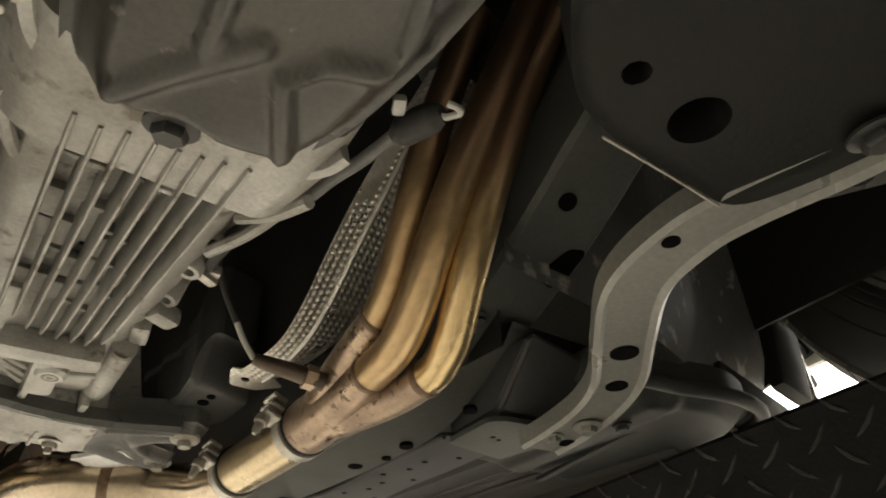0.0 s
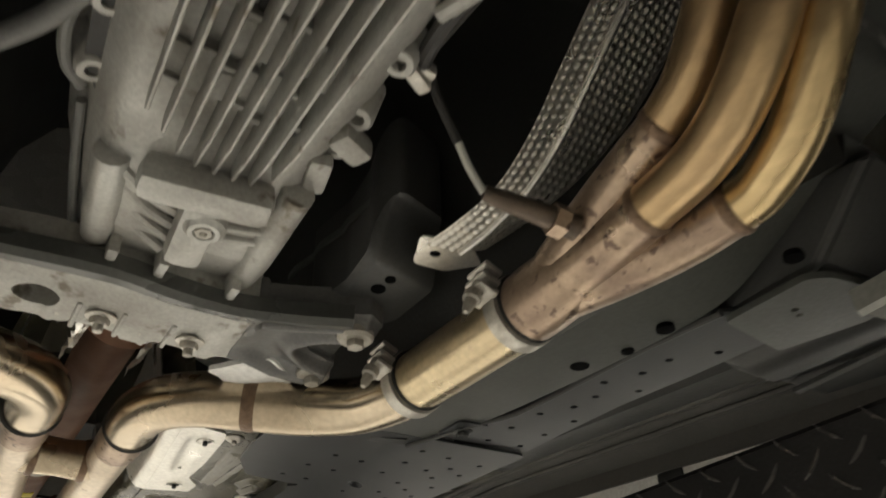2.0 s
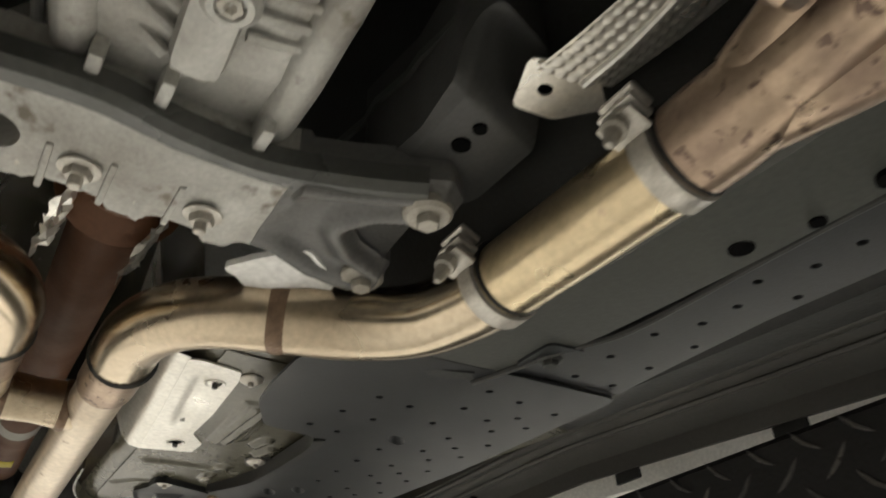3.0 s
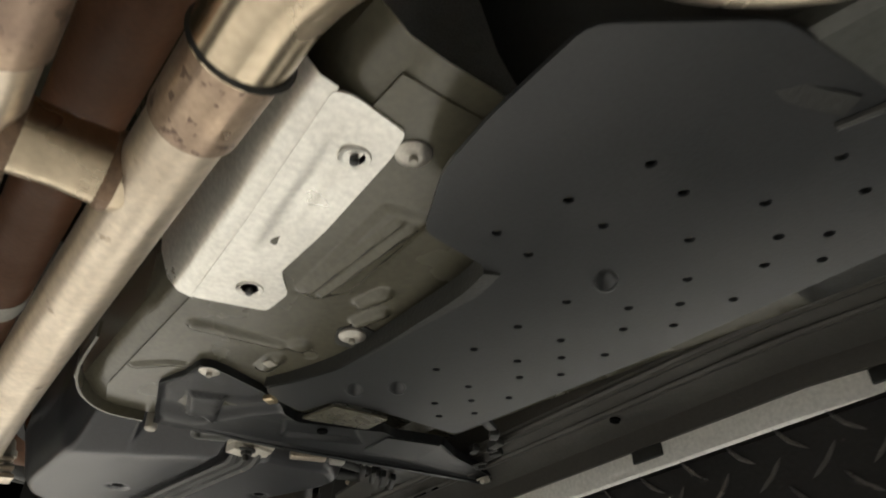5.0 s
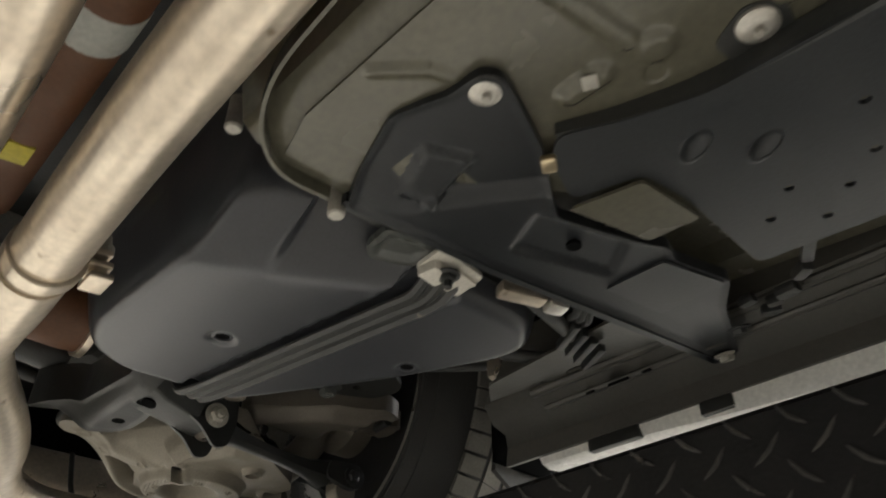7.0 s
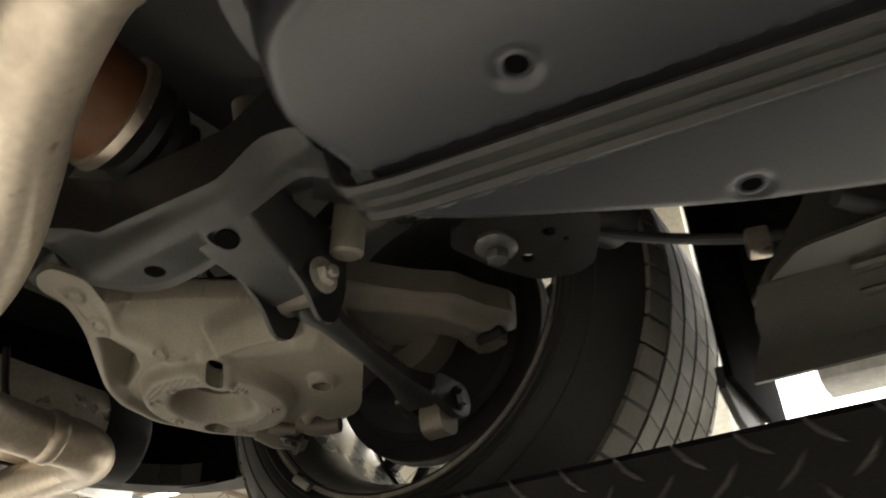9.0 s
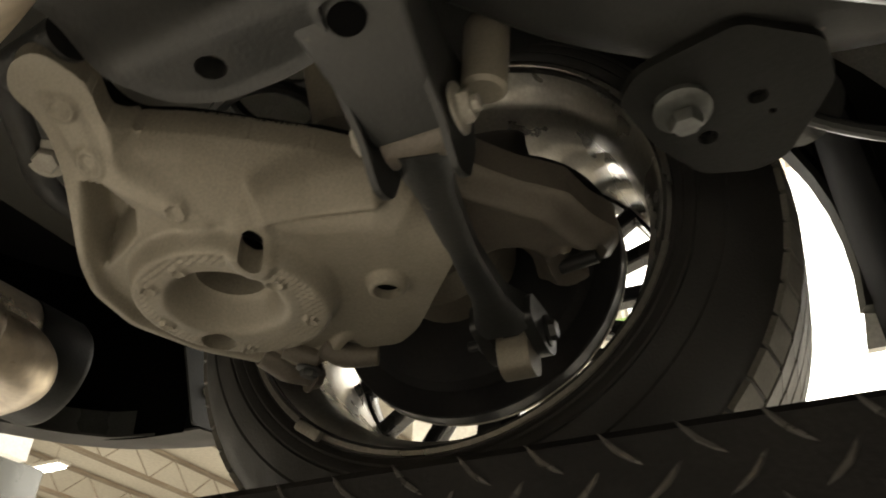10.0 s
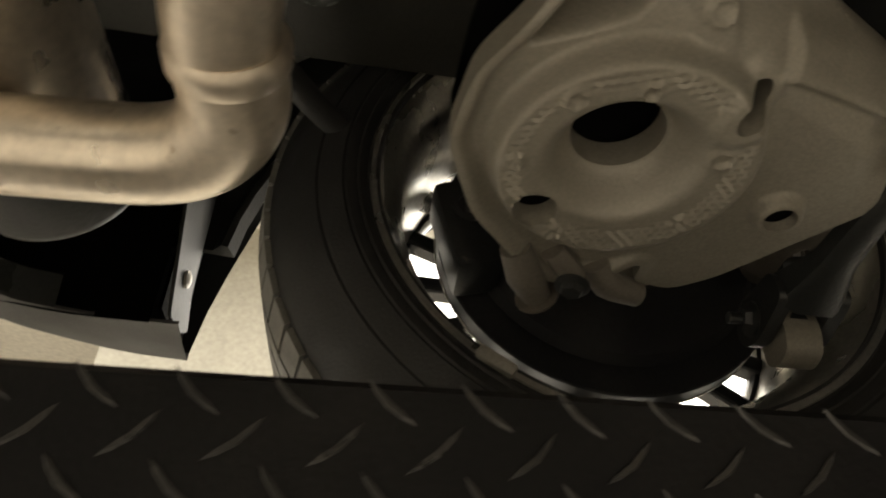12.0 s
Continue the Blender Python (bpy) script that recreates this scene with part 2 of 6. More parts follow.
PAINT = material("grey_painted_steel", (0.075, 0.078, 0.072), 0.29, 0.15, alt=(0.055, 0.056, 0.05), scale=8, fine=200, bump=0.08, rough_var=0.05)
SUB = material("black_painted_subframe", (0.021, 0.022, 0.021), 0.42, 0.1, alt=(0.038, 0.037, 0.034), scale=11, fine=260, bump=0.18, spots=((0.14, 0.12, 0.09), 50, 0.7))
# near-black that stands in for the shade in holes and hollows
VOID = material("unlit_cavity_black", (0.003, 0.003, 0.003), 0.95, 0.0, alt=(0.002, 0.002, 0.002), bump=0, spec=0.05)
SATIN = material("satin_black_subframe_paint", (0.014, 0.0142, 0.013), 0.45, 0.0, alt=(0.020, 0.0195, 0.0175), scale=6, fine=240, bump=0.15, rough_var=0.06, spec=0.10)
LINER = material("dusty_arch_liner", (0.070, 0.070, 0.068), 0.6, 0.0, alt=(0.13, 0.128, 0.12), scale=12, fine=200, amount=0.9, bump=0.3, spots=((0.34, 0.33, 0.31), 30, 0.60))
SHEETING = material("matt_grey_plastic_sheet", (0.045, 0.046, 0.044), 0.5, 0.0, alt=(0.06, 0.06, 0.057), scale=5, fine=260, bump=0.12, spec=0.4)
STAYPAINT = material("satin_grey_stay_paint", (0.25, 0.25, 0.23), 0.36, 0.3, alt=(0.19, 0.19, 0.17), scale=8, fine=200, bump=0.06)
BURNT = material("burnt_sensor_steel", (0.13, 0.10, 0.075), 0.42, 0.6, alt=(0.07, 0.055, 0.045), scale=40, fine=260, bump=0.15)
BOOT = material("olive_grey_boot_floor", (0.028, 0.0265, 0.021), 0.5, 0.0, alt=(0.020, 0.019, 0.0155), scale=8, fine=200, bump=0.15, spec=0.2)
COAT = material("olive_grey_sill_coating", (0.052, 0.049, 0.041), 0.38, 0.05, alt=(0.036, 0.033, 0.027), scale=8, fine=200, bump=0.15)
OLIVE = material("olive_primer_floor", (0.098, 0.092, 0.066), 0.25, 0.1, alt=(0.08, 0.075, 0.055), scale=6, fine=150, amount=0.4, bump=0.06, rough_var=0.05)
FOILW = material("crumpled_white_foil", (0.93, 0.93, 0.91), 0.4, 0.0, alt=(0.85, 0.85, 0.82), scale=25, fine=150, bump=0.3)
GREYCAST = material("grey_cast_bracket", (0.15, 0.15, 0.145), 0.42, 0.3, alt=(0.09, 0.09, 0.086), scale=18, fine=260, bump=0.25)
SHIELD = material("bright_aluminium_sheet", (0.80, 0.785, 0.73), 0.36, 0.75, alt=(0.70, 0.68, 0.63), scale=12, fine=180, bump=0.03)
FOIL = material("dimpled_aluminium_foil", (0.72, 0.70, 0.64), 0.36, 0.8, alt=(0.5, 0.47, 0.42), scale=18, fine=260, bump=0.1)
GOLD = material("heat_tinted_stainless", (0.58, 0.44, 0.235), 0.33, 0.9, alt=(0.44, 0.30, 0.17), scale=7, fine=120, amount=0.9, bump=0.02, rough_var=0.06, stretch=(1, 0.5, 1), spots=((0.30, 0.20, 0.17), 6, 0.58))
def heat_tint(m, low, high, dull):
    """Purple-brown tint of the hotter, upper stretch of the pipes."""
    n, l, b = nodes_of(m)
    old = b.inputs["Base Color"].links[0].from_socket
    co, sep, rng, mix, noise, add = (n.new(k) for k in ("ShaderNodeNewGeometry", "ShaderNodeSeparateXYZ", "ShaderNodeMapRange", "ShaderNodeMix", "ShaderNodeTexNoise", "ShaderNodeMath"))
    noise.inputs["Scale"].default_value, noise.inputs["Detail"].default_value = 9, 4
    l.new(co.outputs["Position"], sep.inputs[0])
    l.new(co.outputs["Position"], noise.inputs[0])
    add.operation = "MULTIPLY_ADD"
    add.inputs[1].default_value = .22
    l.new(noise.outputs[0], add.inputs[0])
    l.new(sep.outputs[2], add.inputs[2])
    rng.inputs[1].default_value, rng.inputs[2].default_value = low + .11, high + .11
    l.new(add.outputs[0], rng.inputs[0])
    mix.data_type = "RGBA"
    l.new(rng.outputs[0], mix.inputs[0])
    l.new(old, mix.inputs[6])
    mix.inputs[7].default_value = (*dull, 1)
    l.new(mix.outputs[2], b.inputs["Base Color"])


heat_tint(GOLD, 1.86, 1.98, (.24, .155, .10))
STRAW = material("straw_tinted_stainless", (0.66, 0.55, 0.36), 0.33, 0.95, alt=(0.52, 0.42, 0.27), scale=13, fine=140, amount=0.8, bump=0.05, rough_var=0.10, spots=((0.40, 0.30, 0.22), 22, 0.66))
GREYPIPE = material("dull_stainless_pipe", (0.56, 0.475, 0.35), 0.27, 1.0, alt=(0.46, 0.375, 0.27), scale=7, fine=140, bump=0.02, rough_var=0.06, spots=((0.34, 0.26, 0.18), 18, 0.70))
PALE = material("pale_weathered_pipe", (0.66, 0.58, 0.47), 0.36, 0.85, alt=(0.52, 0.44, 0.34), scale=10, fine=130, bump=0.05, spots=((0.30, 0.23, 0.16), 38, 0.66))
SOOT = material("sooty_burnt_steel", (0.46, 0.35, 0.25), 0.36, 0.75, alt=(0.27, 0.195, 0.15), scale=18, fine=200, amount=0.9, bump=0.10, spots=((0.15, 0.105, 0.08), 95, 0.585))
WELD = material("brown_weld_bead", (0.20, 0.13, 0.08), 0.5, 0.5, alt=(0.1, 0.07, 0.05), scale=60, fine=300, bump=0.6)
PALEZINC = material("pale_zinc_chromate", (0.62, 0.59, 0.52), 0.45, 0.2, alt=(0.48, 0.45, 0.39), scale=30, fine=300, bump=0.1)
ZINC = material("zinc_plated_fastener", (0.55, 0.53, 0.48), 0.4, 0.7, alt=(0.3, 0.27, 0.22), scale=60, fine=400, bump=0.1)
DULLZINC = material("dull_zinc_washer", (0.42, 0.40, 0.35), 0.5, 0.4, alt=(0.28, 0.26, 0.22), scale=60, fine=400, bump=0.15)
RUST = material("brown_oxide_shaft", (0.13, 0.054, 0.021), 0.6, 0.0, alt=(0.088, 0.036, 0.015), scale=12, fine=160, bump=0.2)
RUBBER = material("black_rubber", (0.024, 0.0235, 0.022), 0.6, 0.0, alt=(0.036, 0.034, 0.031), scale=20, fine=350, bump=0.2)
TREAD = material("dusty_tyre_tread", (0.17, 0.162, 0.14), 0.8, 0.0, alt=(0.12, 0.115, 0.10), scale=20, fine=260, bump=0.3)
CABLE = material("grey_cable_sleeve", (0.13, 0.13, 0.12), 0.5, 0.0, alt=(0.1, 0.1, 0.1), scale=30, fine=300)
DARKCAST = material("dirty_dark_casting", (0.14, 0.122, 0.10), 0.5, 0.25, alt=(0.10, 0.085, 0.07), scale=12, fine=380, bump=0.3)
KNUCKLE = material("dusty_grey_casting", (0.17, 0.15, 0.122), 0.55, 0.25, alt=(0.115, 0.10, 0.082), scale=12, fine=380, bump=0.25)
TANK = material("fuel_tank_plastic", (0.034, 0.036, 0.041), 0.30, 0.0, alt=(0.042, 0.042, 0.046), scale=9, fine=320, amount=0.4, bump=0.07, rough_var=0.02, spec=0.6)
POLISH = material("machined_alloy_rim", (0.62, 0.60, 0.55), 0.31, 0.88, alt=(0.50, 0.48, 0.44), scale=14, fine=200, bump=0.03)
SPOKE = material("gloss_black_spoke", (0.02, 0.02, 0.02), 0.25, 0.0, alt=(0.03, 0.03, 0.03), scale=14, fine=200, bump=0.02)
DISC = material("brake_disc_iron", (0.03, 0.03, 0.032), 0.45, 0.3, alt=(0.05, 0.048, 0.045), scale=14, fine=200, bump=0.05)
RAMP = material("worn_black_tread_plate", (0.015, 0.0148, 0.0152), 0.5, 0.0, alt=(0.026, 0.0245, 0.023), scale=9, fine=240, bump=0.2, spots=((0.10, 0.09, 0.08), 34, 0.74), spec=0.15)
BARS = material("worn_tread_bar", (0.105, 0.102, 0.098), 0.32, 0.5, alt=(0.03, 0.03, 0.029), scale=22, fine=240, bump=0.2)
BODY = material("pearl_white_body_paint", (0.88, 0.87, 0.83), 0.3, 0.0, alt=(0.78, 0.76, 0.70), scale=9, fine=200, bump=0.03)
BUMPER = material("textured_grey_bumper", (0.085, 0.082, 0.076), 0.5, 0.0, alt=(0.035, 0.033, 0.03), scale=8, fine=300, bump=0.1)
RAIL = material("dark_grey_rail_paint", (0.074, 0.077, 0.070), 0.34, 0.05, alt=(0.054, 0.056, 0.05), scale=8, fine=200, bump=0.1, rough_var=0.05, spec=0.35)
# pale on purpose: the unseen runway top reflects light to the side skirt
BOUNCE_DECK = material("pale_bounce_deck", (0.68, 0.66, 0.61), 0.6, 0.1, alt=(0.42, 0.40, 0.37), scale=5, fine=90, bump=0.2)
CONCRETE = material("light_epoxy_floor", (0.60, 0.57, 0.51), 0.5, 0.0, alt=(0.5, 0.47, 0.42), scale=1.2, fine=25, bump=0.1)
WALL = material("cream_painted_wall", (0.84, 0.82, 0.75), 0.7, 0.0, alt=(0.78, 0.75, 0.68), scale=1.0, fine=30, bump=0.1)
# the wall's cream darkened, since the lamp beside it overlights this stretch
DIMWALL = material("dimmed_cream_wall", (0.38, 0.36, 0.30), 0.7, 0.0, alt=(0.31, 0.295, 0.245), scale=2.0, fine=30, bump=0.1)
CEILING = material("cream_roof_deck", (0.74, 0.70, 0.60), 0.7, 0.0, alt=(0.62, 0.58, 0.5), scale=0.8, fine=20, bump=0.1)
JOIST = material("primed_joist_steel", (0.42, 0.36, 0.28), 0.6, 0.1, alt=(0.34, 0.26, 0.2), scale=3, fine=60)
GREEN = material("green_wall_stripe", (0.25, 0.42, 0.12), 0.6)
YELLOW = material("yellow_paint_mark", (0.65, 0.55, 0.05), 0.5)
TAPE = material("white_label_tape", (0.50, 0.50, 0.45), 0.5)
FROST = emitter("frosted_daylit_glass", (1.0, 0.98, 0.93), 8.0)
GLOW = emitter("lamp_tube", (1.0, 0.95, 0.86), 30.0)

# ---- the shop ----
def slab(name, c, s, mat, label="", kind="structure"):
    ob = part(name, box(c, s, None, 0), mat, smooth=0)
    return tagged(ob, label, kind=kind)


slab("floor", (2.5, 4, -0.1), (23, 28, 0.2), CONCRETE)
slab("wall_left", (-9.1, 4, 2.8), (0.2, 28, 5.6), WALL)
# unseen; given the darker joist colour to cut light bounced from the front
slab("wall_front", (2.5, -10.1, 2.8), (23.4, 0.2, 5.6), JOIST)
slab("wall_rear", (2.5, 18.1, 2.8), (23.4, 0.2, 5.6), WALL)
slab("wall_right", (14.1, 4, 2.8), (0.2, 28, 5.6), WALL)
slab("ceiling", (2.5, 4, 5.7), (23.4, 28.4, 0.2), CEILING)
# a partition with a band of frosted, daylit windows beside the lift
slab("wall_side_low", (5.1, -0.3, 1.2), (0.16, 10.0, 2.4), WALL)
slab("wall_side_top", (5.1, -0.3, 5.4), (0.16, 10.0, 0.4), WALL)
slab("trim", (5.0, 3.12, 4.15), (0.03, 0.5, 0.06), GREEN)
slab("wall_side_panel", (5.1, 3.88, 3.8), (0.158, 1.64, 2.8), DIMWALL)
# unseen stretch, walled up to hold daylight off the car's front
slab("wall_side_blind", (5.1, -2.795, 3.8), (0.158, 5.01, 2.8), WALL)
for i in range(3, 5):
    y = -5.3 + i * 1.67
    win = thing("window_%d" % (i - 2), (5.1, y + .835, 2.4), "frosted daylit window in the partition", "window", kind="structure")
    for z, h in ((2.43, 0.06), (5.17, 0.06)):
        part("frame", box((5.1, y + .835, z), (.12, 1.67, h), None, .004), WALL, win)
    part("mullion", box((5.1, y, 3.8), (.12, .05, 2.7), None, .004), WALL, win)
    part("pane", box((5.12, y + .835, 3.8), (.02, 1.62, 2.68), None, 0), FROST, win, smooth=0)


def roof_joist(y):
    """An open-web roof joist: two pairs of chords and a zigzag of rods."""
    ob = thing("roof_joist", (0.5, y, 5.3), "primed open-web steel joist under the roof deck", "joist", "roof joists")
    for z in (5.56, 5.12):
        for k in (-0.03, 0.03):
            part("chord", box((2.5, y + k, z), (22.6, 0.03, 0.05), None, 0), JOIST, ob, smooth=0)
    zig = [(-8.7 + 0.45 * i, y, 5.55 if i % 2 else 5.13) for i in range(50)]
    part("web", tube(zig, 0.012, 6, 1), JOIST, ob)
    return ob


for y in [-9 + 1.8 * i for i in range(15)]:
    roof_joist(y)


def strip_lamp(x, y):
    """A hanging strip lamp: tray, two tubes and its light."""
    ob = thing("ceiling_light", (x, y, LAMP_Z + 0.1), "white strip lamp with two glowing tubes", "lamp", "strip lamps")
    part("tray", box((x, y, LAMP_Z + 0.08), (0.2, 1.5, 0.05), None, 0.008), WALL, ob)
    for k in (-0.05, 0.05):
        part("tube", tube([(x + k, y - 0.7, LAMP_Z + 0.03), (x + k, y + 0.7, LAMP_Z + 0.03)], 0.016, 10, 1), GLOW, ob)
        part("hanger", tube([(x, y + k * 11, LAMP_Z + 0.1), (x, y + k * 11, 5.6)], 0.004, 6, 1), JOIST, ob)
    data = bpy.data.lights.new("strip", "AREA")
    data.shape, data.size, data.size_y, data.energy, data.color = "RECTANGLE", 0.16, 1.4, LAMP_POWER, (1.0, 0.97, 0.92)
    lamp = new("strip", data)
    lamp.location = (x, y, LAMP_Z)


for x, y in LAMP_PLACES:
    strip_lamp(x, y)


# ---- the drive-on lift ----
RAMP_X, RAMP_Z = 0.75, 1.711


def lift_ramp(x0, side):
    """A runway of the lift: folded plate with raised tread bars on its inner flank."""
    ob = thing("lift_ramp", (x0, 1.5, RAMP_Z), "black steel tread-plate runway of a drive-on lift", "ramp", "lift runways")
    w = 0.48 * side
    sec = [(x0, RAMP_Z - 0.24), (x0, RAMP_Z - 0.006), (x0 + 0.006 * side, RAMP_Z), (x0 + .020 * side, RAMP_Z), (x0 + .026 * side, RAMP_Z - .033), (x0 + w, RAMP_Z - .033), (x0 + w, RAMP_Z - 0.2),
           (x0 + w - 0.008 * side, RAMP_Z - 0.2), (x0 + w - 0.008 * side, RAMP_Z - 0.041), (x0 + 0.018 * side, RAMP_Z - 0.041), (x0 + 0.008 * side, RAMP_Z - 0.012), (x0 + 0.008 * side, RAMP_Z - 0.24)]
    bm = bmesh.new()
    rings = [[bm.verts.new((x, y, z)) for x, z in sec] for y in (-2.2, 0.5, 2.0, 4.6)]
    for a, b in zip(rings, rings[1:]):
        for j in range(len(sec)):
            bm.faces.new((a[j], a[(j + 1) % len(sec)], b[(j + 1) % len(sec)], b[j]))
    bm.faces.new(rings[0])
    bm.faces.new(rings[-1][::-1])
    part("runway", bm, RAMP, ob, smooth=20)
    # added reflector, out of view: throws light up under the side skirt
    part("deck", box((x0 + w / 2 + .012 * side, 1.2, RAMP_Z - 0.0285), (0.43, 6.7, 0.004), None, 0.001), BOUNCE_DECK, ob, "unseen pale deck plate added to bounce light")
    verts, faces = [], []
    pitch = 0.044
    cells = [(2.804 + pitch * i, RAMP_Z - .013 - pitch * j, 1) for i in range(-78, 26) for j in range(5)]
    cells += [(2.782 + pitch * i, RAMP_Z - .035 - pitch * j, -1) for i in range(-78, 26) for j in range(5)]
    for y, z, lean in cells:
            a = radians(44 * lean)
            tiltc = random.uniform(-0.06, 0.06)
            c, s = math.cos(a + tiltc), math.sin(a + tiltc)
            L, W, H = 0.0165 * random.uniform(0.94, 1.05), 0.0017, 0.0016
            base, bow = len(verts), 0.0012
            ringpts = [(-L, bow), (-L * 0.6, W * 0.8), (0, W - bow), (L * 0.6, W * 0.8), (L, bow), (L * 0.6, -W * 0.8), (0, -W - bow), (-L * 0.6, -W * 0.8)]
            for u, v in ringpts:
                verts.append((x0 - 0.0002 * side, y + u * c - v * s, z + u * s + v * c))
            for u, v in ringpts:
                verts.append((x0 - H * side, y + (u * c - v * s) * 0.8, z + (u * s + v * c) * 0.8))
            for k in range(8):
                q = (k + 1) % 8
                f = (base + k, base + q, base + 8 + q, base + 8 + k)
                faces.append(f if side > 0 else f[::-1])
            f = tuple(range(base + 8, base + 16))
            faces.append(f if side > 0 else f[::-1])
    bars = part("tread_relief", (verts, [], faces), BARS, ob, smooth=40)
    bars["kind"] = "stuff"
    return ob


lift_ramp(RAMP_X, 1)
lift_ramp(2 * XC - RAMP_X, -1)
for i, (x, y) in enumerate([(1.75, -1.6), (1.75, 4.4), (-1.27, -1.6), (-1.27, 4.4)]):
    post = thing("lift_post", (x, y, 0), "blue-grey steel post of the car lift", "post", "lift posts")
    part("column", box((x, y, 1.15), (0.2, 0.2, 2.3), None, 0.01), PAINT, post)
    part("foot_plate", box((x, y, 0.01), (0.4, 0.4, 0.02), None, 0.004), PAINT, post)
for y in (-1.6, 4.4):
    beam = part("lift_beam", box((0.24, y, 1.4), (2.85, 0.16, 0.14), None, 0.01), PAINT)
    tagged(beam, "grey steel cross beam under the lift runways", "beam", "lift beams")

# ---- the car's shell ----
shell = thing("car", (XC, 1.2, 1.9), "white car body with coated floor seen from below", "car")


def half_profile(rows, y0, y1, n, extra=lambda y: 0.0, shift=lambda y: 0.0):
    """A floor pressing that is the same on both sides of the tunnel."""
    zs = [z for _, z in rows[::-1]] + [z for _, z in rows[1:]]
    bm = bmesh.new()
    rings = []
    for y in np.linspace(y0, y1, n):
        out = [min(d + shift(y), max(d, .352)) if d > .1 else d for d, _ in rows]
        xs = [XC - d for d in out[::-1]] + [XC + d for d in out[1:]]
        rings.append([bm.verts.new((x, y, rake(y) + z + extra(y) * (z < 0.04))) for x, z in zip(xs, zs)])
    for a, b in zip(rings, rings[1:]):
        for j in range(len(zs) - 1):
            bm.faces.new((a[j], b[j], b[j + 1], a[j + 1]))
    return bm


def bay_shift(y):
    """The tunnel wall stands further out round the header pipes."""
    return 0.10 * float(smoothstep(.84, .64, np.array(y)))


FRONT = [(0, .46), (.08, .455), (.14, .43), (.175, .37), (.205, .22), (.235, .12), (.255, .09), (.275, .03), (.285, .012), (.335, .010), (.345, .02), (.352, .05), (.37, .085), (.56, .09), (.575, .06), (.59, .045), (.70, .04), (.712, .02)]
BAY = [(0, .56), (.32, .56), (.345, .48), (.352, .30), (.36, .24), (.43, .24), (.45, .30), (.46, .45), (.48, .6), (.9, .62)]
REAR = [(0, .34), (.05, .33), (.08, .27), (.10, .16), (.115, .07), (.125, .038), (.14, .026), (.17, .022), (.34, .022), (.36, .045), (.56, .06), (.575, .06), (.59, .045), (.70, .04), (.712, .02)]
part("floor_pan", half_profile(FRONT, 0.44, 1.22, 24, lambda y: .11 * float(smoothstep(.64, .46, np.array(y))), shift=bay_shift), BLACK, shell, "black coated tunnel and floor")
part("floor_pan", half_profile(BAY, -0.75, 0.46, 12), BLACK, shell, "black coated engine bay walls")
part("floor_pan", half_profile(REAR, 1.2, 1.853, 16, lambda y: 1.866 - 0.022 - rake(y)), OLIVE, shell, "olive primed rear floor")
part("floor_pan", half_profile([(0, .36), (.3, .36), (.5, .38), (.72, .40), (.9, .44)], 1.86, 2.72, 8), BLACK, shell, "black coated floor over the axle")
part("floor_pan", half_profile([(0, .23), (.3, .23), (.5, .235), (.70, .24), (.715, .30)], 2.74, 3.17, 4), BOOT, shell, "olive grey boot floor")
for x in (XC + .465, XC - .465):
    part("bulkhead", box((x, 1.885, 2.065), (.51, 0.01, 0.36), None, 0.002), BLACK, shell)
part("bulkhead", box((XC, 1.885, 2.20), (.42, 0.01, 0.25), None, 0.002), BLACK, shell)
# outer skin with its wheel openings


def body_side(x, sgn):
    out = [(-1.1, 2.05), (-0.5, 2.05)]
    for cy in (0.0, 2.579):
        arc = [(cy - (0.39 if cy < 1 else 0.43) * math.cos(a), 2.06 + (0.39 if cy < 1 else 0.43) * math.sin(a)) for a in np.linspace(-0.3, math.pi + (0.3 if cy < 1 else -0.35), 18)]
        out += arc
    out += [(3.05, 2.22), (3.5, 2.22), (3.5, 2.9), (-1.1, 2.9)]
    bm = bmesh.new()
    vs = [bm.verts.new((x, y, z)) for y, z in out]
    es = [bm.edges.new((vs[i], vs[(i + 1) % len(vs)])) for i in range(len(vs))]
    bmesh.ops.triangle_fill(bm, use_beauty=True, edges=es)
    ret = bmesh.ops.extrude_face_region(bm, geom=list(bm.faces))
    for v in ret["geom"]:
        if isinstance(v, bmesh.types.BMVert):
            v.co.x += 0.012 * sgn
    return part("side_panel", bm, BODY, shell, smooth=25)


def arch_liner(x, sgn, cy):
    """The black turned-in edge of a wheel opening."""
    bm = bmesh.new()
    rings = []
    wide = 0.0 if cy > 1 else -0.04
    for a in np.linspace(-0.2, math.pi - 0.1 + (0.35 if cy < 1 else 0.0), 30):
        rings.append([bm.verts.new((x - u * sgn, cy - (r + wide) * math.cos(a), 2.06 + (r + wide) * math.sin(a))) for u, r in ((.002, .424), (.022, .430), (.024, .438), (.010, .45), (.008, .58), (.002, .58))])
    for p, q in zip(rings, rings[1:]):
        for j in range(6):
            bm.faces.new((p[j], q[j], q[(j + 1) % 6], p[(j + 1) % 6]))
    bm.faces.new(rings[0])
    bm.faces.new(rings[-1][::-1])
    return part("arch_liner", bm, BLACK, shell, "black wheel arch liner edge", smooth=40)


for cy in (0.0, 2.579):
    arch_liner(1.2, 1, cy)
    arch_liner(2 * XC - 1.2, -1, cy)
body_side(1.2, 1)
body_side(2 * XC - 1.2, -1)
part("roof", box((XC, 1.2, 2.9), (1.95, 4.7, 0.02), None, 0.004), BODY, shell)
part("tail_panel", box((XC, 3.5, 2.45), (1.93, 0.02, 0.9), None, 0.004), BODY, shell)
part("nose_panel", box((XC, -1.1, 2.34), (1.93, 0.02, 1.12), None, 0.004), BODY, shell)


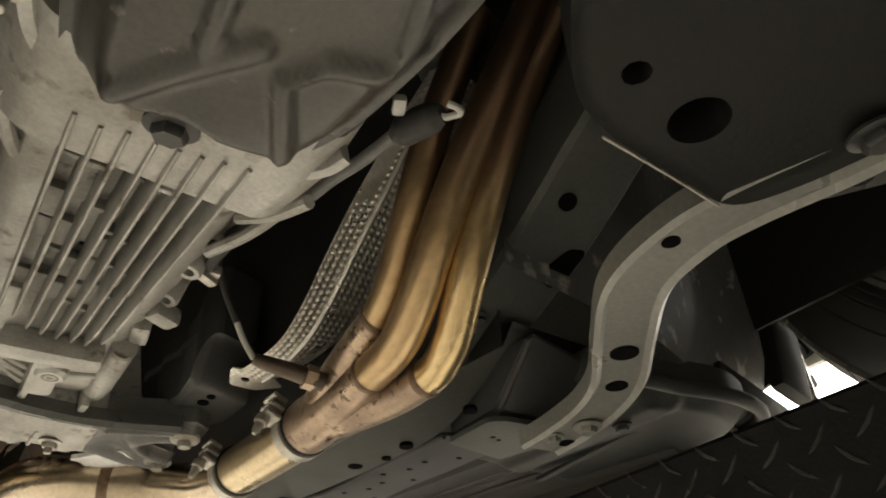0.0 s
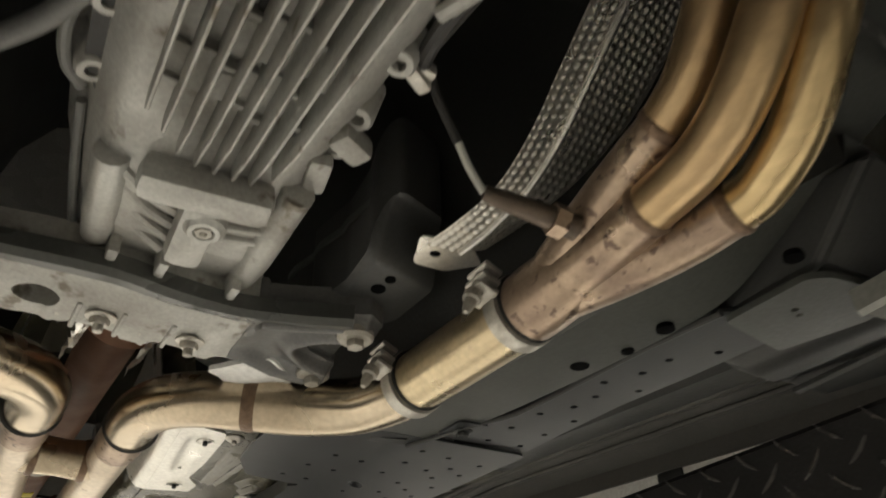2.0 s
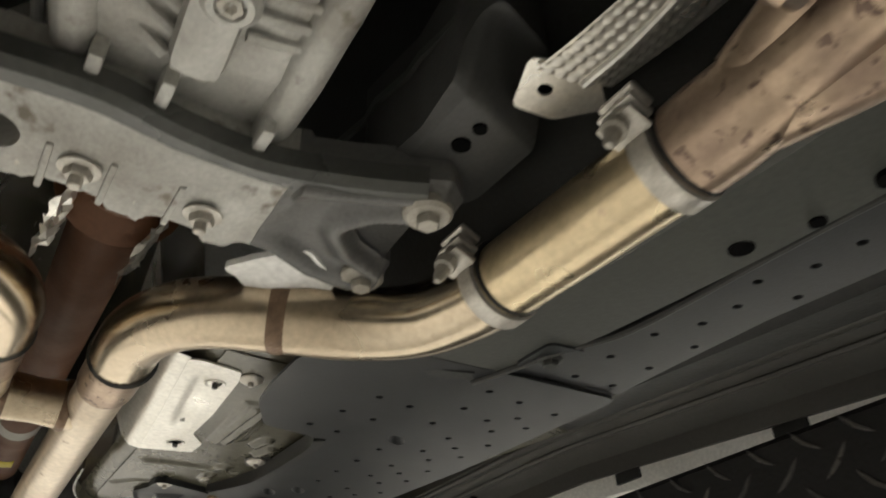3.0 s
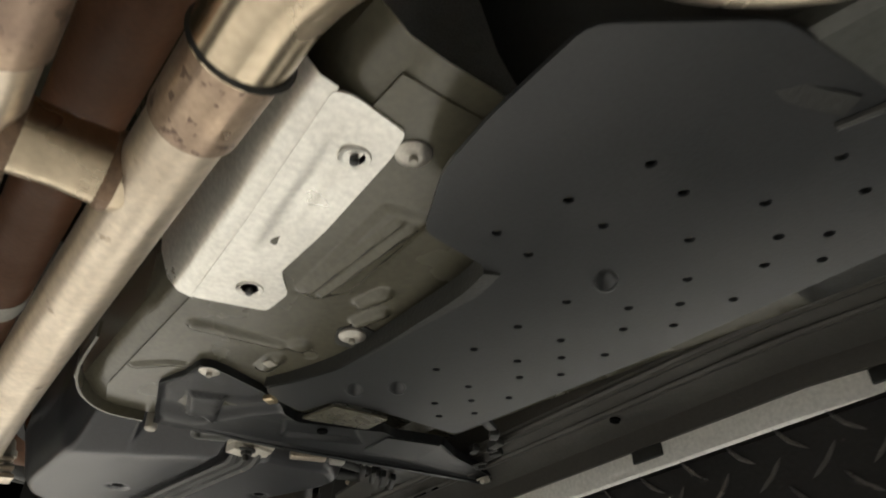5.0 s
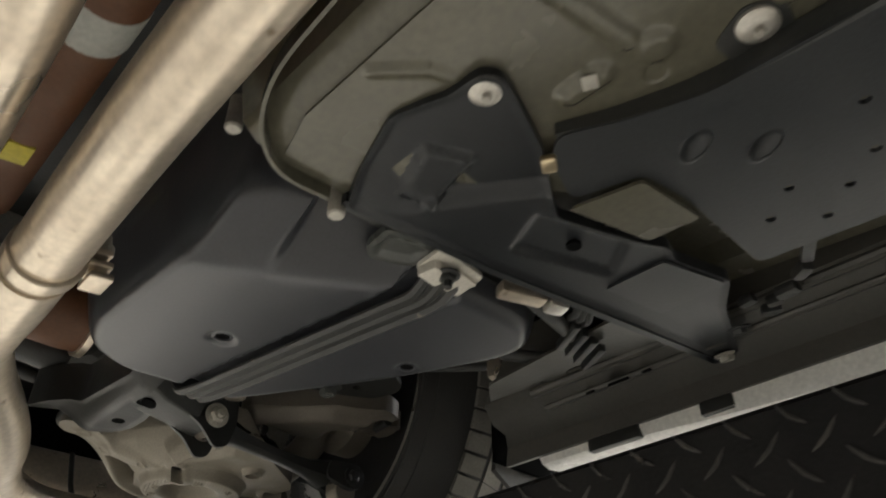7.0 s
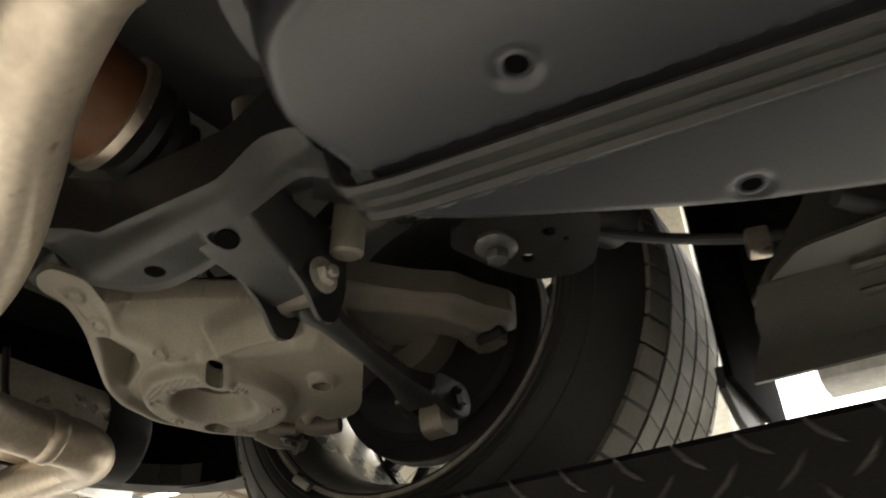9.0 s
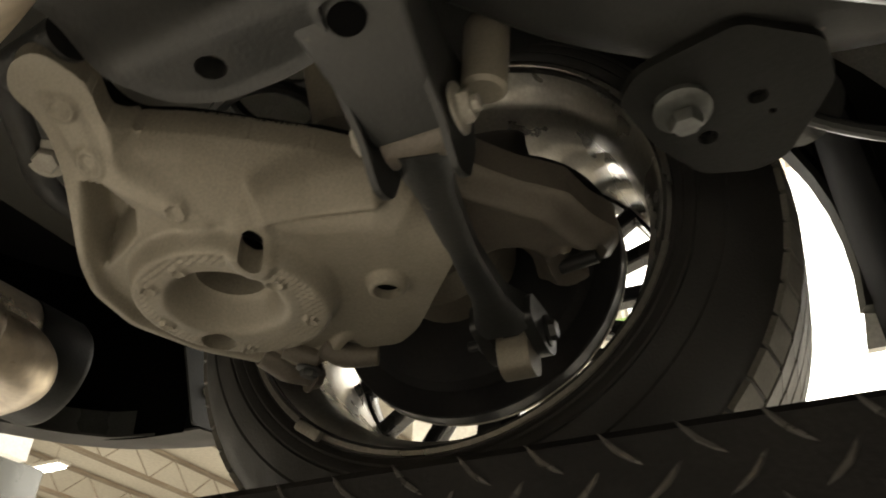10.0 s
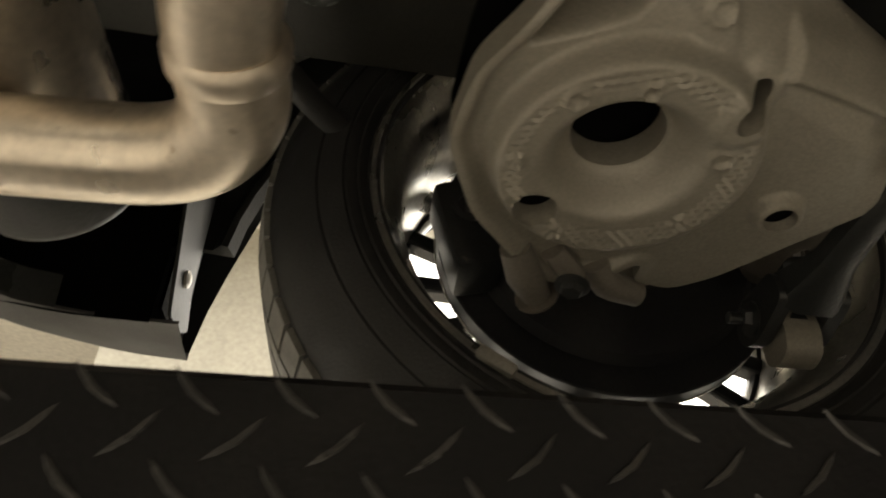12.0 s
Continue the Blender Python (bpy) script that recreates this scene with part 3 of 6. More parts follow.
def sill(sgn):
    """The sill box, its welded flange and the painted skirt outside it."""
    def X(d):
        return XC + sgn * d
    y0, y1 = 0.5, 2.14
    sec = [(.62, .13), (.63, .05), (.66, .035), (.69, .03), (.705, .018), (.71, -.004), (.716, -.004), (.72, .03), (.76, .06), (.76, .16)]
    bm = bmesh.new()
    rings = []
    for y in np.linspace(y0, y1, 24):
        drop = min(rake(y), 1.826)
        # the rear end is cut on the slant
        rings.append([bm.verts.new((X(d), y - smoothstep(1.8, y1, y) * (.016 + .9 * max(0, z - .008)), drop + z)) for d, z in sec])
    for a, b in zip(rings, rings[1:]):
        for j in range(len(sec)):
            bm.faces.new((a[j], b[j], b[(j + 1) % len(sec)], a[(j + 1) % len(sec)]))
    bm.faces.new(rings[0])
    bm.faces.new(rings[-1][::-1])
    part("sill", bm, COAT, shell, "olive grey coated sill with welded flange")
    for d0, dz, rr in ((.665, .034, .005), (.64, .046, .007)):
        part("sill_bead", tube([(X(d0), y, min(rake(y), 1.826) + dz) for y in np.linspace(y0 + .2, y1 - .13, 8)], rr, 10, 2), COAT, shell)
    # end wall blackened: the wheel arch's shade is in its colour
    part("sill_end", box((X(.83), y1 + .006, 2.06), (.24, .008, .45), None, .002), VOID, shell, "sill end wall in black for the arch's shade")
    bm = bmesh.new()
    lobe = [(.672, 1.853), (.668, 1.828), (.70, 1.808), (.735, 1.799), (.77, 1.803), (.80, 1.83), (.86, 1.862), (.94, 1.905), (.80, 1.885), (.72, 1.875)]
    front = [[bm.verts.new((X(d + .05), yy, z)) for d, z in lobe] for yy in (y1 + .012, y1 + .02)]
    bm.faces.new(front[0])
    bm.faces.new(front[1][::-1])
    for j in range(len(lobe)):
        k = (j + 1) % len(lobe)
        bm.faces.new((front[0][j], front[0][k], front[1][k], front[1][j]))
    part("skirt_end", bm, BUMPER, shell, "grey hanging end of the side skirt")
    bm = bmesh.new()
    rings = []
    skirt = [(.714, .006), (.716, -.018), (.722, -.026), (.735, -.030), (.775, -.026), (.80, .0), (.87, .060), (.92, .10), (.96, .17), (.95, .17), (.91, .11), (.86, .070), (.80, .028), (.722, .008)]
    for y in np.linspace(y0, 2.07, 24):
        drop = min(rake(y), 1.826)
        lift = -.002 + .017 * float(smoothstep(1.65, 2.05, np.array(y)))
        rings.append([bm.verts.new((X(d), y, drop + z + lift)) for d, z in skirt])
    for a, b in zip(rings, rings[1:]):
        for j in range(len(skirt)):
            bm.faces.new((a[j], b[j], b[(j + 1) % len(skirt)], a[(j + 1) % len(skirt)]))
    bm.faces.new(rings[0])
    bm.faces.new(rings[-1][::-1])
    part("side_skirt", bm, BODY, shell, "white painted side skirt")
    for y, L in ((1.897, .015), (1.858, .006), (1.938, .006)):
        hole = lathe([(0, -.001), (1.0, -.001), (.95, .002)], (0, 0, 0), (0, 0, 1), 16)
        slot = part("sill_hole", hole, VOID, shell, "dark punched drain hole")
        slot.matrix_basis = Matrix.Translation((X(.6605), y, 1.855)) @ Matrix.Rotation(-sgn * radians(27), 4, "Y") @ Matrix.Diagonal((.006, L, 1, 1))
    part("sill_hole", lathe([(0, -.001), (.007, -.001), (.0065, .002)], (X(.683), 1.516, 1.8555), (0.16 * sgn, 0, 1), 14), VOID, shell, "dark punched drain hole")
    for y, L in ((0.62, .045), (0.95, .045), (1.2, .045), (1.5, .045), (1.81, .04), (1.95, .075)):
        z = min(rake(y), 1.826)
        part("skirt_clip", box((X(.718), y, z - 0.011), (0.012, L, 0.016), None, 0.002), BLACK, shell, "black skirt clip")


sill(1)
sill(-1)

# ---- transmission ----
gearbox = thing("transmission", (0.22, 0.6, 1.85), "bare cast aluminium gearbox with long cooling fins", "transmission")


def case_at(y):
    """Left side, right side and underside of the casing at y."""
    ys = [0.27, 0.33, 0.380, 0.396, 0.46, 0.52, 0.62, 0.70, 0.76, 0.83, 0.90, 0.93]
    left = [0.100, 0.102, 0.104, 0.106, 0.112, 0.12, 0.125, 0.13, 0.142, 0.152, 0.163, 0.168]
    right = [0.300, 0.305, 0.300, 0.296, 0.292, 0.290, 0.292, 0.292, 0.294, 0.30, 0.309, 0.31]
    low = [1.806, 1.8035, 1.808, 1.846, 1.852, 1.856, 1.860, 1.860, 1.850, 1.85, 1.872, 1.876]
    return [float(np.interp(y, ys, v)) for v in (left, right, low)]


bm = bmesh.new()
rings = []
for y in np.linspace(0.27, 0.93, 100):
    a, b, z = case_at(y)
    k = 0.03 if y > 0.74 else 0.02
    sec = [(a - 0.045, 2.08), (a - 0.04, z + 0.10), (a - 0.015, z + 0.035), (a, z + 0.012), (a + 0.01, z + 0.004), (a + k, z), (b - k, z), (b - 0.01, z + 0.004),
           (b, z + 0.012), (b + 0.015, z + 0.035), (b + 0.04, z + 0.10), (b + 0.045, 2.08)]
    rings.append([bm.verts.new((x, y, zz)) for x, zz in sec])
for p, q in zip(rings, rings[1:]):
    for j in range(11):
        bm.faces.new((p[j], p[j + 1], q[j + 1], q[j]))
bm.faces.new(rings[0])
bm.faces.new(rings[-1][::-1])
part("casing", bm, CAST, gearbox)

TOPS = [(.142, .335), (.159, .338), (.175, .332), (.193, .332), (.208, .330), (.223, .328), (.238, .325), (.255, .322)]
ENDS = [(.158, .672), (.174, .690), (.190, .712), (.205, .718), (.220, .720), (.235, .722), (.249, .722), (.262, .704)]
for (ax, ay), (bx, by) in zip(TOPS, ENDS):
    bm = bmesh.new()
    rings = []
    for i in range(9):
        t = i / 8
        x, y = ax + (bx - ax) * t, ay + (by - ay) * t
        z0 = 1.798 + 0.10 * (y - 0.33)
        zt = case_at(y)[2] + 0.006
        e = 0.008 if i == 8 else 0.003 if i == 0 else 0.0
        rings.append([bm.verts.new(v) for v in ((x - 0.0026, y, zt), (x - 0.0017, y, z0 + 0.0015 + e), (x - 0.0008, y, z0 + e), (x + 0.0008, y, z0 + e), (x + 0.0017, y, z0 + 0.0015 + e), (x + 0.0026, y, zt))])
    for p, q in zip(rings, rings[1:]):
        for j in range(5):
            bm.faces.new((p[j], p[j + 1], q[j + 1], q[j]))
    bm.faces.new(rings[0])
    bm.faces.new(rings[-1][::-1])
    part("cooling_fin", bm, CAST, gearbox)
# low cross ribs between the fins
for y in (0.385, 0.425, 0.47, 0.515, 0.56, 0.61, 0.655):
    for i in range(7):
        t = (y - 0.33) / 0.38
        x0 = TOPS[i][0] + (ENDS[i][0] - TOPS[i][0]) * t
        x1 = TOPS[i + 1][0] + (ENDS[i + 1][0] - TOPS[i + 1][0]) * t
        if (i * 5 + int(y * 1000)) % 7 < 3:
            continue
        yy = y + 0.008 * ((i * 7) % 3 - 1)
        z = case_at(yy)[2]
        part("cross_rib", box(((x0 + x1) / 2, yy, z - 0.004), (x1 - x0, 0.005, 0.014), None, 0.001), CAST, gearbox)
# black boxes between the fins give the shade of deep slots
for x, y in ((.152, .402), (.169, .402), (.233, .402), (.250, .402), (.229, .50), (.199, .56)):
    part("dark_slot", box((x, y, case_at(y)[2] + 0.002), (0.011, 0.020, 0.012), None, 0.002), BLACK, gearbox)
# raised pocket floors
random.seed(17)
for i in range(7):
    for y0, y1 in zip((0.425, 0.47, 0.515, 0.56, 0.61), (0.47, 0.515, 0.56, 0.61, 0.655)):
        if random.random() < .7:
            continue
        t = ((y0 + y1) / 2 - 0.33) / 0.38
        x0 = TOPS[i][0] + (ENDS[i][0] - TOPS[i][0]) * t
        x1 = TOPS[i + 1][0] + (ENDS[i + 1][0] - TOPS[i + 1][0]) * t
        up = random.uniform(.004, .010)
        part("pocket_floor", box(((x0 + x1) / 2, (y0 + y1) / 2 + random.uniform(-.006, .006), case_at((y0 + y1) / 2)[2] - up / 2), (x1 - x0, (y1 - y0) * random.uniform(.6, .95), up), None, 0.002), CAST, gearbox)
# rear housing: pad, plug, slanting ribs, rounded edges
part("pad", box((0.222, 0.738, 1.842), (0.105, 0.034, 0.03), Matrix.Rotation(radians(-6), 3, "Z"), 0.012), CAST, gearbox)
part("spine", box((0.228, 0.79, 1.842), (0.034, 0.09, 0.03), Matrix.Rotation(radians(-4), 3, "Z"), 0.0118), CAST, gearbox)
plug = part("plug_boss", lathe([(0.017, 0.016), (0.017, -0.004), (0.013, -0.008), (0.009, -0.008), (0.008, -0.002), (0.0, -0.002)], (0.232, 0.769, 1.832), (0, 0, 1), 24), CAST, gearbox)
part("drain_plug", lathe([(0.0075, 0.004), (0.0075, -0.005), (0.004, -0.0055), (0.0, -0.001)], (0.232, 0.769, 1.829), (0, 0, 1), 6), DULLZINC, plug)
for i in range(4):
    y = 0.757 + 0.019 * i
    part("slant_rib", tube([(0.162 + 0.002 * i, y, 1.853 + 0.004 * i), (0.188, y + 0.014, 1.846 + 0.003 * i), (0.214, y + 0.024, 1.846)], 0.005, 8, 4), CAST, gearbox)
for i in range(3):
    y = 0.765 + 0.017 * i
    part("slant_rib", tube([(0.25, y, 1.846), (0.285, y - 0.002, 1.852)], 0.004, 8, 1), CAST, gearbox)
for pts in ([(0.15, 0.745, 1.856), (0.160, 0.83, 1.862), (0.17, 0.93, 1.884)], [(0.290, 0.72, 1.856), (0.296, 0.83, 1.862), (0.306, 0.93, 1.884)]):
    part("edge_bead", tube(pts, 0.016, 14, 5, radii=[0.014, 0.016, 0.013]), CAST, gearbox)
# bosses along the flanks
random.seed(3)
for y in (0.52, 0.58, 0.64, 0.69):
    a, b, z = case_at(y)
    for x, k in ((b + 0.012, 1), (a - 0.012, -1)):
        bb = part("bolt_boss", lathe([(0.014, 0.03), (0.013, -0.008), (0.011, -0.011), (0.006, -0.011), (0.0055, 0.0)], (x, y + random.uniform(-.01, .01), z + 0.03), (0.25 * k, 0, 1), 16), CAST, gearbox)
part("cast_lug", box((0.308, 0.665, 1.876), (0.034, 0.022, 0.022), Matrix.Rotation(radians(25), 3, "Z"), 0.006), CAST, gearbox)
part("cast_lug", box((0.298, 0.705, 1.870), (0.02, 0.04, 0.016), Matrix.Rotation(radians(-12), 3, "Z"), 0.006), CAST, gearbox)
for (x0, y0), (x1, y1) in (((.098, .36), (.122, .47)), ((.09, .42), (.118, .56)), ((.318, .355), (.298, .45)), ((.33, .41), (.298, .52))):
    za, zb = case_at(y0)[2] + 0.02, case_at(y1)[2] + 0.012
    part("web", tube([(x0, y0, za), ((x0 + x1) / 2, (y0 + y1) / 2, (za + zb) / 2 - 0.006), (x1, y1, zb)], 0.006, 8, 4), CAST, gearbox)
# front flange ring against the pan
for arc in ([(.086, .20, 1.815), (.094, .26, 1.813), (.108, .298, 1.812), (.135, .322, 1.812)], [(.262, .322, 1.810), (.286, .316, 1.810), (.303, .302, 1.811), (.310, .286, 1.814)]):
    part("flange", sweep(glide(arc, 6),
                     [(-0.005, -0.001), (0.003, -0.001), (0.005, 0.002), (0.005, 0.03), (-0.005, 0.03)], cap=True), CAST, gearbox)

# ---- the steel pan before it ----
PAN_LINE = rounded([(.302, -.30), (.303, .16), (.297, .25), (.277, .297), (.233, .309), (.15, .311), (.122, .300), (.108, .24), (.102, -.30)], 0.03, 5)
CREASES = [((.205, .196), (.150, .272), .011), ((.176, .165), (.182, .213), .009), ((.244, .186), (.288, .166), .010), ((.226, .212), (.257, .272), .009), ((.244, .186), (.226, .212), .006),
           ((.252, .1), (.275, .165), .009), ((.15, .06), (.175, .165), .009)]


def crease(x, y):
    out = np.zeros(x.shape)
    for (ax, ay), (bx, by), w in CREASES:
        ex, ey = bx - ax, by - ay
        t = np.clip(((x - ax) * ex + (y - ay) * ey) / (ex * ex + ey * ey), 0, 1)
        d = np.hypot(x - ax - t * ex, y - ay - t * ey)
        out = np.maximum(out, 1 - smoothstep(w * 0.35, w, d))
    return out


pan = thing("gearbox_pan", (0.2, 0.1, 1.78), "dark stamped steel gearbox pan with raised creases", "oil pan")


def pan_height(x, y):
    d = poly_dist(x, y, PAN_LINE)
    notch = 1 - smoothstep(0.026, 0.04, np.hypot((x - 0.193) * 0.9, y - 0.312))
    z = 1.806 - 0.034 * smoothstep(0.006, 0.034, d) * (1 - 0.75 * notch)
    return z - 0.007 * crease(x, y) + 0.0015 * np.sin(x * 60) * np.sin(y * 45)


part("pan", pressing(lambda x, y: poly_dist(x, y, PAN_LINE), .095, .31, -.31, .32, 0.0035, pan_height, 0.02), PAN, pan, smooth=50)
bolt(pan, (0.193, 0.300, 1.792), (0, 0.25, -1), 0.012, SUB, "drain_plug")
for x, y in ((.108, .255), (.085, .20)):
    bolt(pan, (x - 0.02, y, 1.80), (0, 0, -1), 0.008, ZINC, "nut", stud=0.016)

# ---- cross member under the gearbox ----
xm = thing("transmission_crossmember", (0.28, 0.93, 1.83), "grey cast aluminium crossmember with bolted ends", "crossmember")
XM = rounded([(-.12, .93), (.02, .905), (.128, .885), (.19, .882), (.24, .892), (.30, .893), (.36, .872), (.425, .842), (.447, .858), (.44, .885), (.40, .905), (.385, .925), (.405, .945), (.44, .958), (.446, .985),
              (.42, 1.005), (.375, 1.0), (.335, .982), (.318, .982), (.314, .996), (.284, .996), (.279, .984), (.250, .983), (.246, .994), (.212, .993), (.207, .981), (.172, .979), (.167, .988), (.14, .982), (.02, 1.0), (-.12, 1.02)], 0.004, 3)


def xm_height(x, y):
    d = poly_dist(x, y, XM)
    z = 1.842 - 0.016 * smoothstep(0.0, 0.01, d)
    web = smoothstep(0.012, 0.03, d) * smoothstep(.30, .36, x)
    rib = (1 - smoothstep(0.003, 0.006, np.abs(((x + 0.012) % 0.046) - 0.023))) * (x < .31) * (x > .13) * smoothstep(.925, .935, y)
    return z + 0.012 * web - 0.002 * rib + 0.006 * (1 - smoothstep(.895, .93, y)) * (x < .33)


part("stamped_plate", pressing(lambda x, y: np.minimum(np.minimum(poly_dist(x, y, XM), .322 - x), np.hypot((x - .135) * 0.8, y - .935) - 0.016), -.13, .33, .83, 1.03, 0.003, xm_height, 0.03), CAST, xm, "pale stamped plate with a stepped edge", smooth=45)
part("end_bracket", pressing(lambda x, y: np.minimum(poly_dist(x, y, XM), x - .3225), .31, .46, .83, 1.03, 0.003, xm_height, 0.03), GREYCAST, xm, "grey cast end with two eyes", smooth=45)
part("backing_web", plate(rounded([(.383, .892), (.428, .885), (.434, .968), (.386, .958)], .006), .004, lambda x, y: 1.846, [(.408, .905, .006)]), BLACK, xm)
for x, y, z in ((.421, .870, 1.833), (.424, .980, 1.838)):
    b = part("bushing", lathe([(0.019, 0.012), (0.019, -0.006), (0.016, -0.009), (0.0, -0.009)], (x, y, z), (0, 0, 1), 24), DULLZINC, xm)
    bolt(b, (x, y, z - 0.008), (0, 0, -1), 0.0095, DULLZINC, washer=False)
for x, y in ((.193, .945), (.279, .952)):
    bolt(xm, (x, y, 1.825), (0, 0.1, -1), 0.0095, ZINC, "nut", stud=0.008)
for x, y in ((.236, .965), (.155, .962)):
    bolt(xm, (x, y, 1.830), (0, 0, -1), 0.0045, ZINC, "rivet", washer=False)
for a, b in (((.175, .86, 1.875), (.185, .91, 1.845)), ((.225, .86, 1.875), (.222, .91, 1.845)), ((.285, .87, 1.875), (.30, .915, 1.845))):
    part("mount_web", box((Vector(a) + Vector(b)) / 2, (0.010, 0.055, 0.036), None, 0.004), CAST, xm)
part("front_rail", sweep(glide([(-.12, .925, 1.842), (.02, .905, 1.842), (.128, .888, 1.840), (.19, .884, 1.840), (.24, .893, 1.840), (.30, .895, 1.840), (.36, .876, 1.838), (.41, .852, 1.836)], 5), [(-.012, .012), (-.014, -.002), (-.010, -.008), (.004, -.010), (.010, -.004), (.010, .012)]), PAINT, xm, "grey front rail of the crossmember")
for x in (.172, .212, .258):
    part("rib", box((x, .955, 1.829), (.005, .05, .010), None, .002), CAST, xm)
guard = part("foil_guard", pressing(lambda x, y: poly_dist(x, y, rounded([(.318, 1.022), (.334, .995), (.369, .967), (.41, .992), (.412, 1.022), (.345, 1.044)], .006)), .30, .42, .96, 1.06, .004,
                                    lambda x, y: 1.832 + 0.0025 * np.sin(x * 90) * np.sin(y * 70 + x * 40), 0.006), FOILW, xm, "crumpled bright foil guard")

scrap = thing("tunnel_foil", (.23, 1.03, 1.89), "crumpled foil lining strips beside the shaft", "foil")
random.seed(11)
for x0, x1 in ((.186, .180), (.262, .256)):
    verts, faces = [], []
    for i in range(15):
        for j in range(5):
            verts.append((x0 + (x1 - x0) * i / 14 + .004 * j + random.uniform(-.003, .003), 1.055 + .007 * i + random.uniform(-.002, .002), 1.868 + .007 * j + random.uniform(-.005, .005)))
    for i in range(14):
        for j in range(4):
            faces.append((i * 5 + j, i * 5 + j + 1, i * 5 + j + 6, i * 5 + j + 5))
    part("strip", (verts, [], faces), SHIELD, scrap, smooth=20)

# ---- propeller shaft ----
shaft = thing("propeller_shaft", (0.235, 1.5, 1.95), "brown oxidised tubular propeller shaft", "drive shaft")
part("tube", tube([(.235, .98, 1.925), (.252, 1.7, 1.995), (.268, 2.33, 2.05)], .036, 28, 6), RUST, shaft)
part("label_band", lathe([(.0365, -.026), (.037, -.024), (.037, .024), (.0365, .026)], (.2585, 1.947, 2.0175), (.025, 1, .09), 28), TAPE, shaft, "white paper label")
part("paint_mark", box((.268, 2.166, 1.9995), (.026, .034, .004), Matrix.Rotation(radians(-8), 3, "Y"), .0015), YELLOW, shaft, "yellow paint mark")
part("flange", lathe([(.05, -.012), (.054, -.008), (.054, .012), (.04, .02)], (.236, 1.03, 1.929), (.02, 1, .09), 24), DULLZINC, shaft)
part("boot", lathe([(.038, 0), (.052, .01), (.046, .022), (.056, .032), (.048, .044), (.058, .055), (.05, .07)], (.237, 1.05, 1.931), (.02, 1, .09), 24), RUST, shaft)
diff = thing("differential", (0.235, 2.45, 1.98), "dark cast differential housing behind the shaft", "differential")
part("housing", lathe([(.04, -.12), (.07, -.09), (.085, -.03), (.12, .04), (.13, .14), (.10, .2), (0, .21)], (.235, 2.44, 2.0), (0, 1, 0), 28), SUB, diff)
axle = thing("drive_axle", (.5, 2.56, 2.06), "brown drive axle joint with a pale clamp ring", "drive axle")
part("joint", lathe([(.05, -.10), (.058, -.09), (.060, .0), (.058, .03)], (.455, 2.56, 2.06), (1, 0, 0), 36), RUST, axle, "brown oxidised joint drum")
part("clamp_ring", lathe([(.060, -.006), (.064, -.005), (.064, .006), (.060, .007)], (.49, 2.56, 2.06), (1, 0, 0), 36), PALE, axle, "pale clamp ring")
part("boot", lathe([(.060, 0), (.052, .012), (.055, .022), (.044, .034), (.047, .044), (.036, .056), (.038, .066), (.022, .08)], (.50, 2.56, 2.06), (1, 0, 0), 28), RUBBER, axle, "black ribbed boot")
part("shaft", tube([(.56, 2.56, 2.06), (.96, 2.579, 2.057)], .015, 16, 1), SUB, axle)

# ---- exhaust: header pipes, collector, middle pipe, crossover ----
R = 0.0318
header = thing("exhaust_header", (0.47, 0.4, 1.85), "heat-tinted golden steel header pipes", "exhaust header")
P1 = [(.47, .30, 2.12), (.459, .33, 2.05), (.452, .36, 1.99), (.452, .39, 1.935), (.458, .425, 1.892), (.468, .462, 1.857), (.476, .500, 1.842)]
P2 = [(.547, .19, 2.28), (.530, .225, 2.20), (.507, .262, 2.10), (.484, .302, 2.005), (.473, .348, 1.93), (.470, .392, 1.864), (.478, .438, 1.822), (.488, .485, 1.805), (.495, .543, 1.802)]
P3 = [(.556, .20, 2.20), (.537, .25, 2.11), (.520, .295, 2.03), (.508, .325, 1.960), (.502, .352, 1.902), (.505, .388, 1.845), (.520, .432, 1.806), (.534, .475, 1.793), (.535, .500, 1.790)]
for pts, r in ((P1, .0185), (P2, .0205), (P3, .0195)):
    part("pipe", tube(pts, r, 28, 8), GOLD, header)
# the runners behind the welds, which merge in the collector
RUNS = (([P1[-1], (.481, .54, 1.834), (.488, .59, 1.822), (.498, .645, 1.810)], [.0185, .0200, .0225, .024]),
        ([P2[-1], (.499, .585, 1.802), (.503, .625, 1.802), (.506, .66, 1.802)], [.0208, .0235, .027, .029]),
        ([P3[-1], (.532, .545, 1.789), (.524, .595, 1.793), (.512, .65, 1.798)], [.0198, .0205, .0235, .026]))
for pts, radii in RUNS:
    part("runner", tube(pts, .02, 28, 8, radii=radii), SOOT, header, "brown burnt runner pipe")
    a, b = Vector(pts[0]), Vector(pts[1])
    r = radii[0]
    part("weld_bead", lathe([(r, -.005), (r + .0012, -.003), (r + .0016, 0), (r + .0012, .003), (r, .005)], a, b - a, 28, cap=False), WELD, header)
part("collector", tube([(.505, .625, 1.803), (.505, .65, 1.802), (.506, .68, 1.802), (.507, .705, 1.802)], R, 28, 6, radii=[.027, .0315, .033, .0325]), SOOT, header, "sooty merge collector")
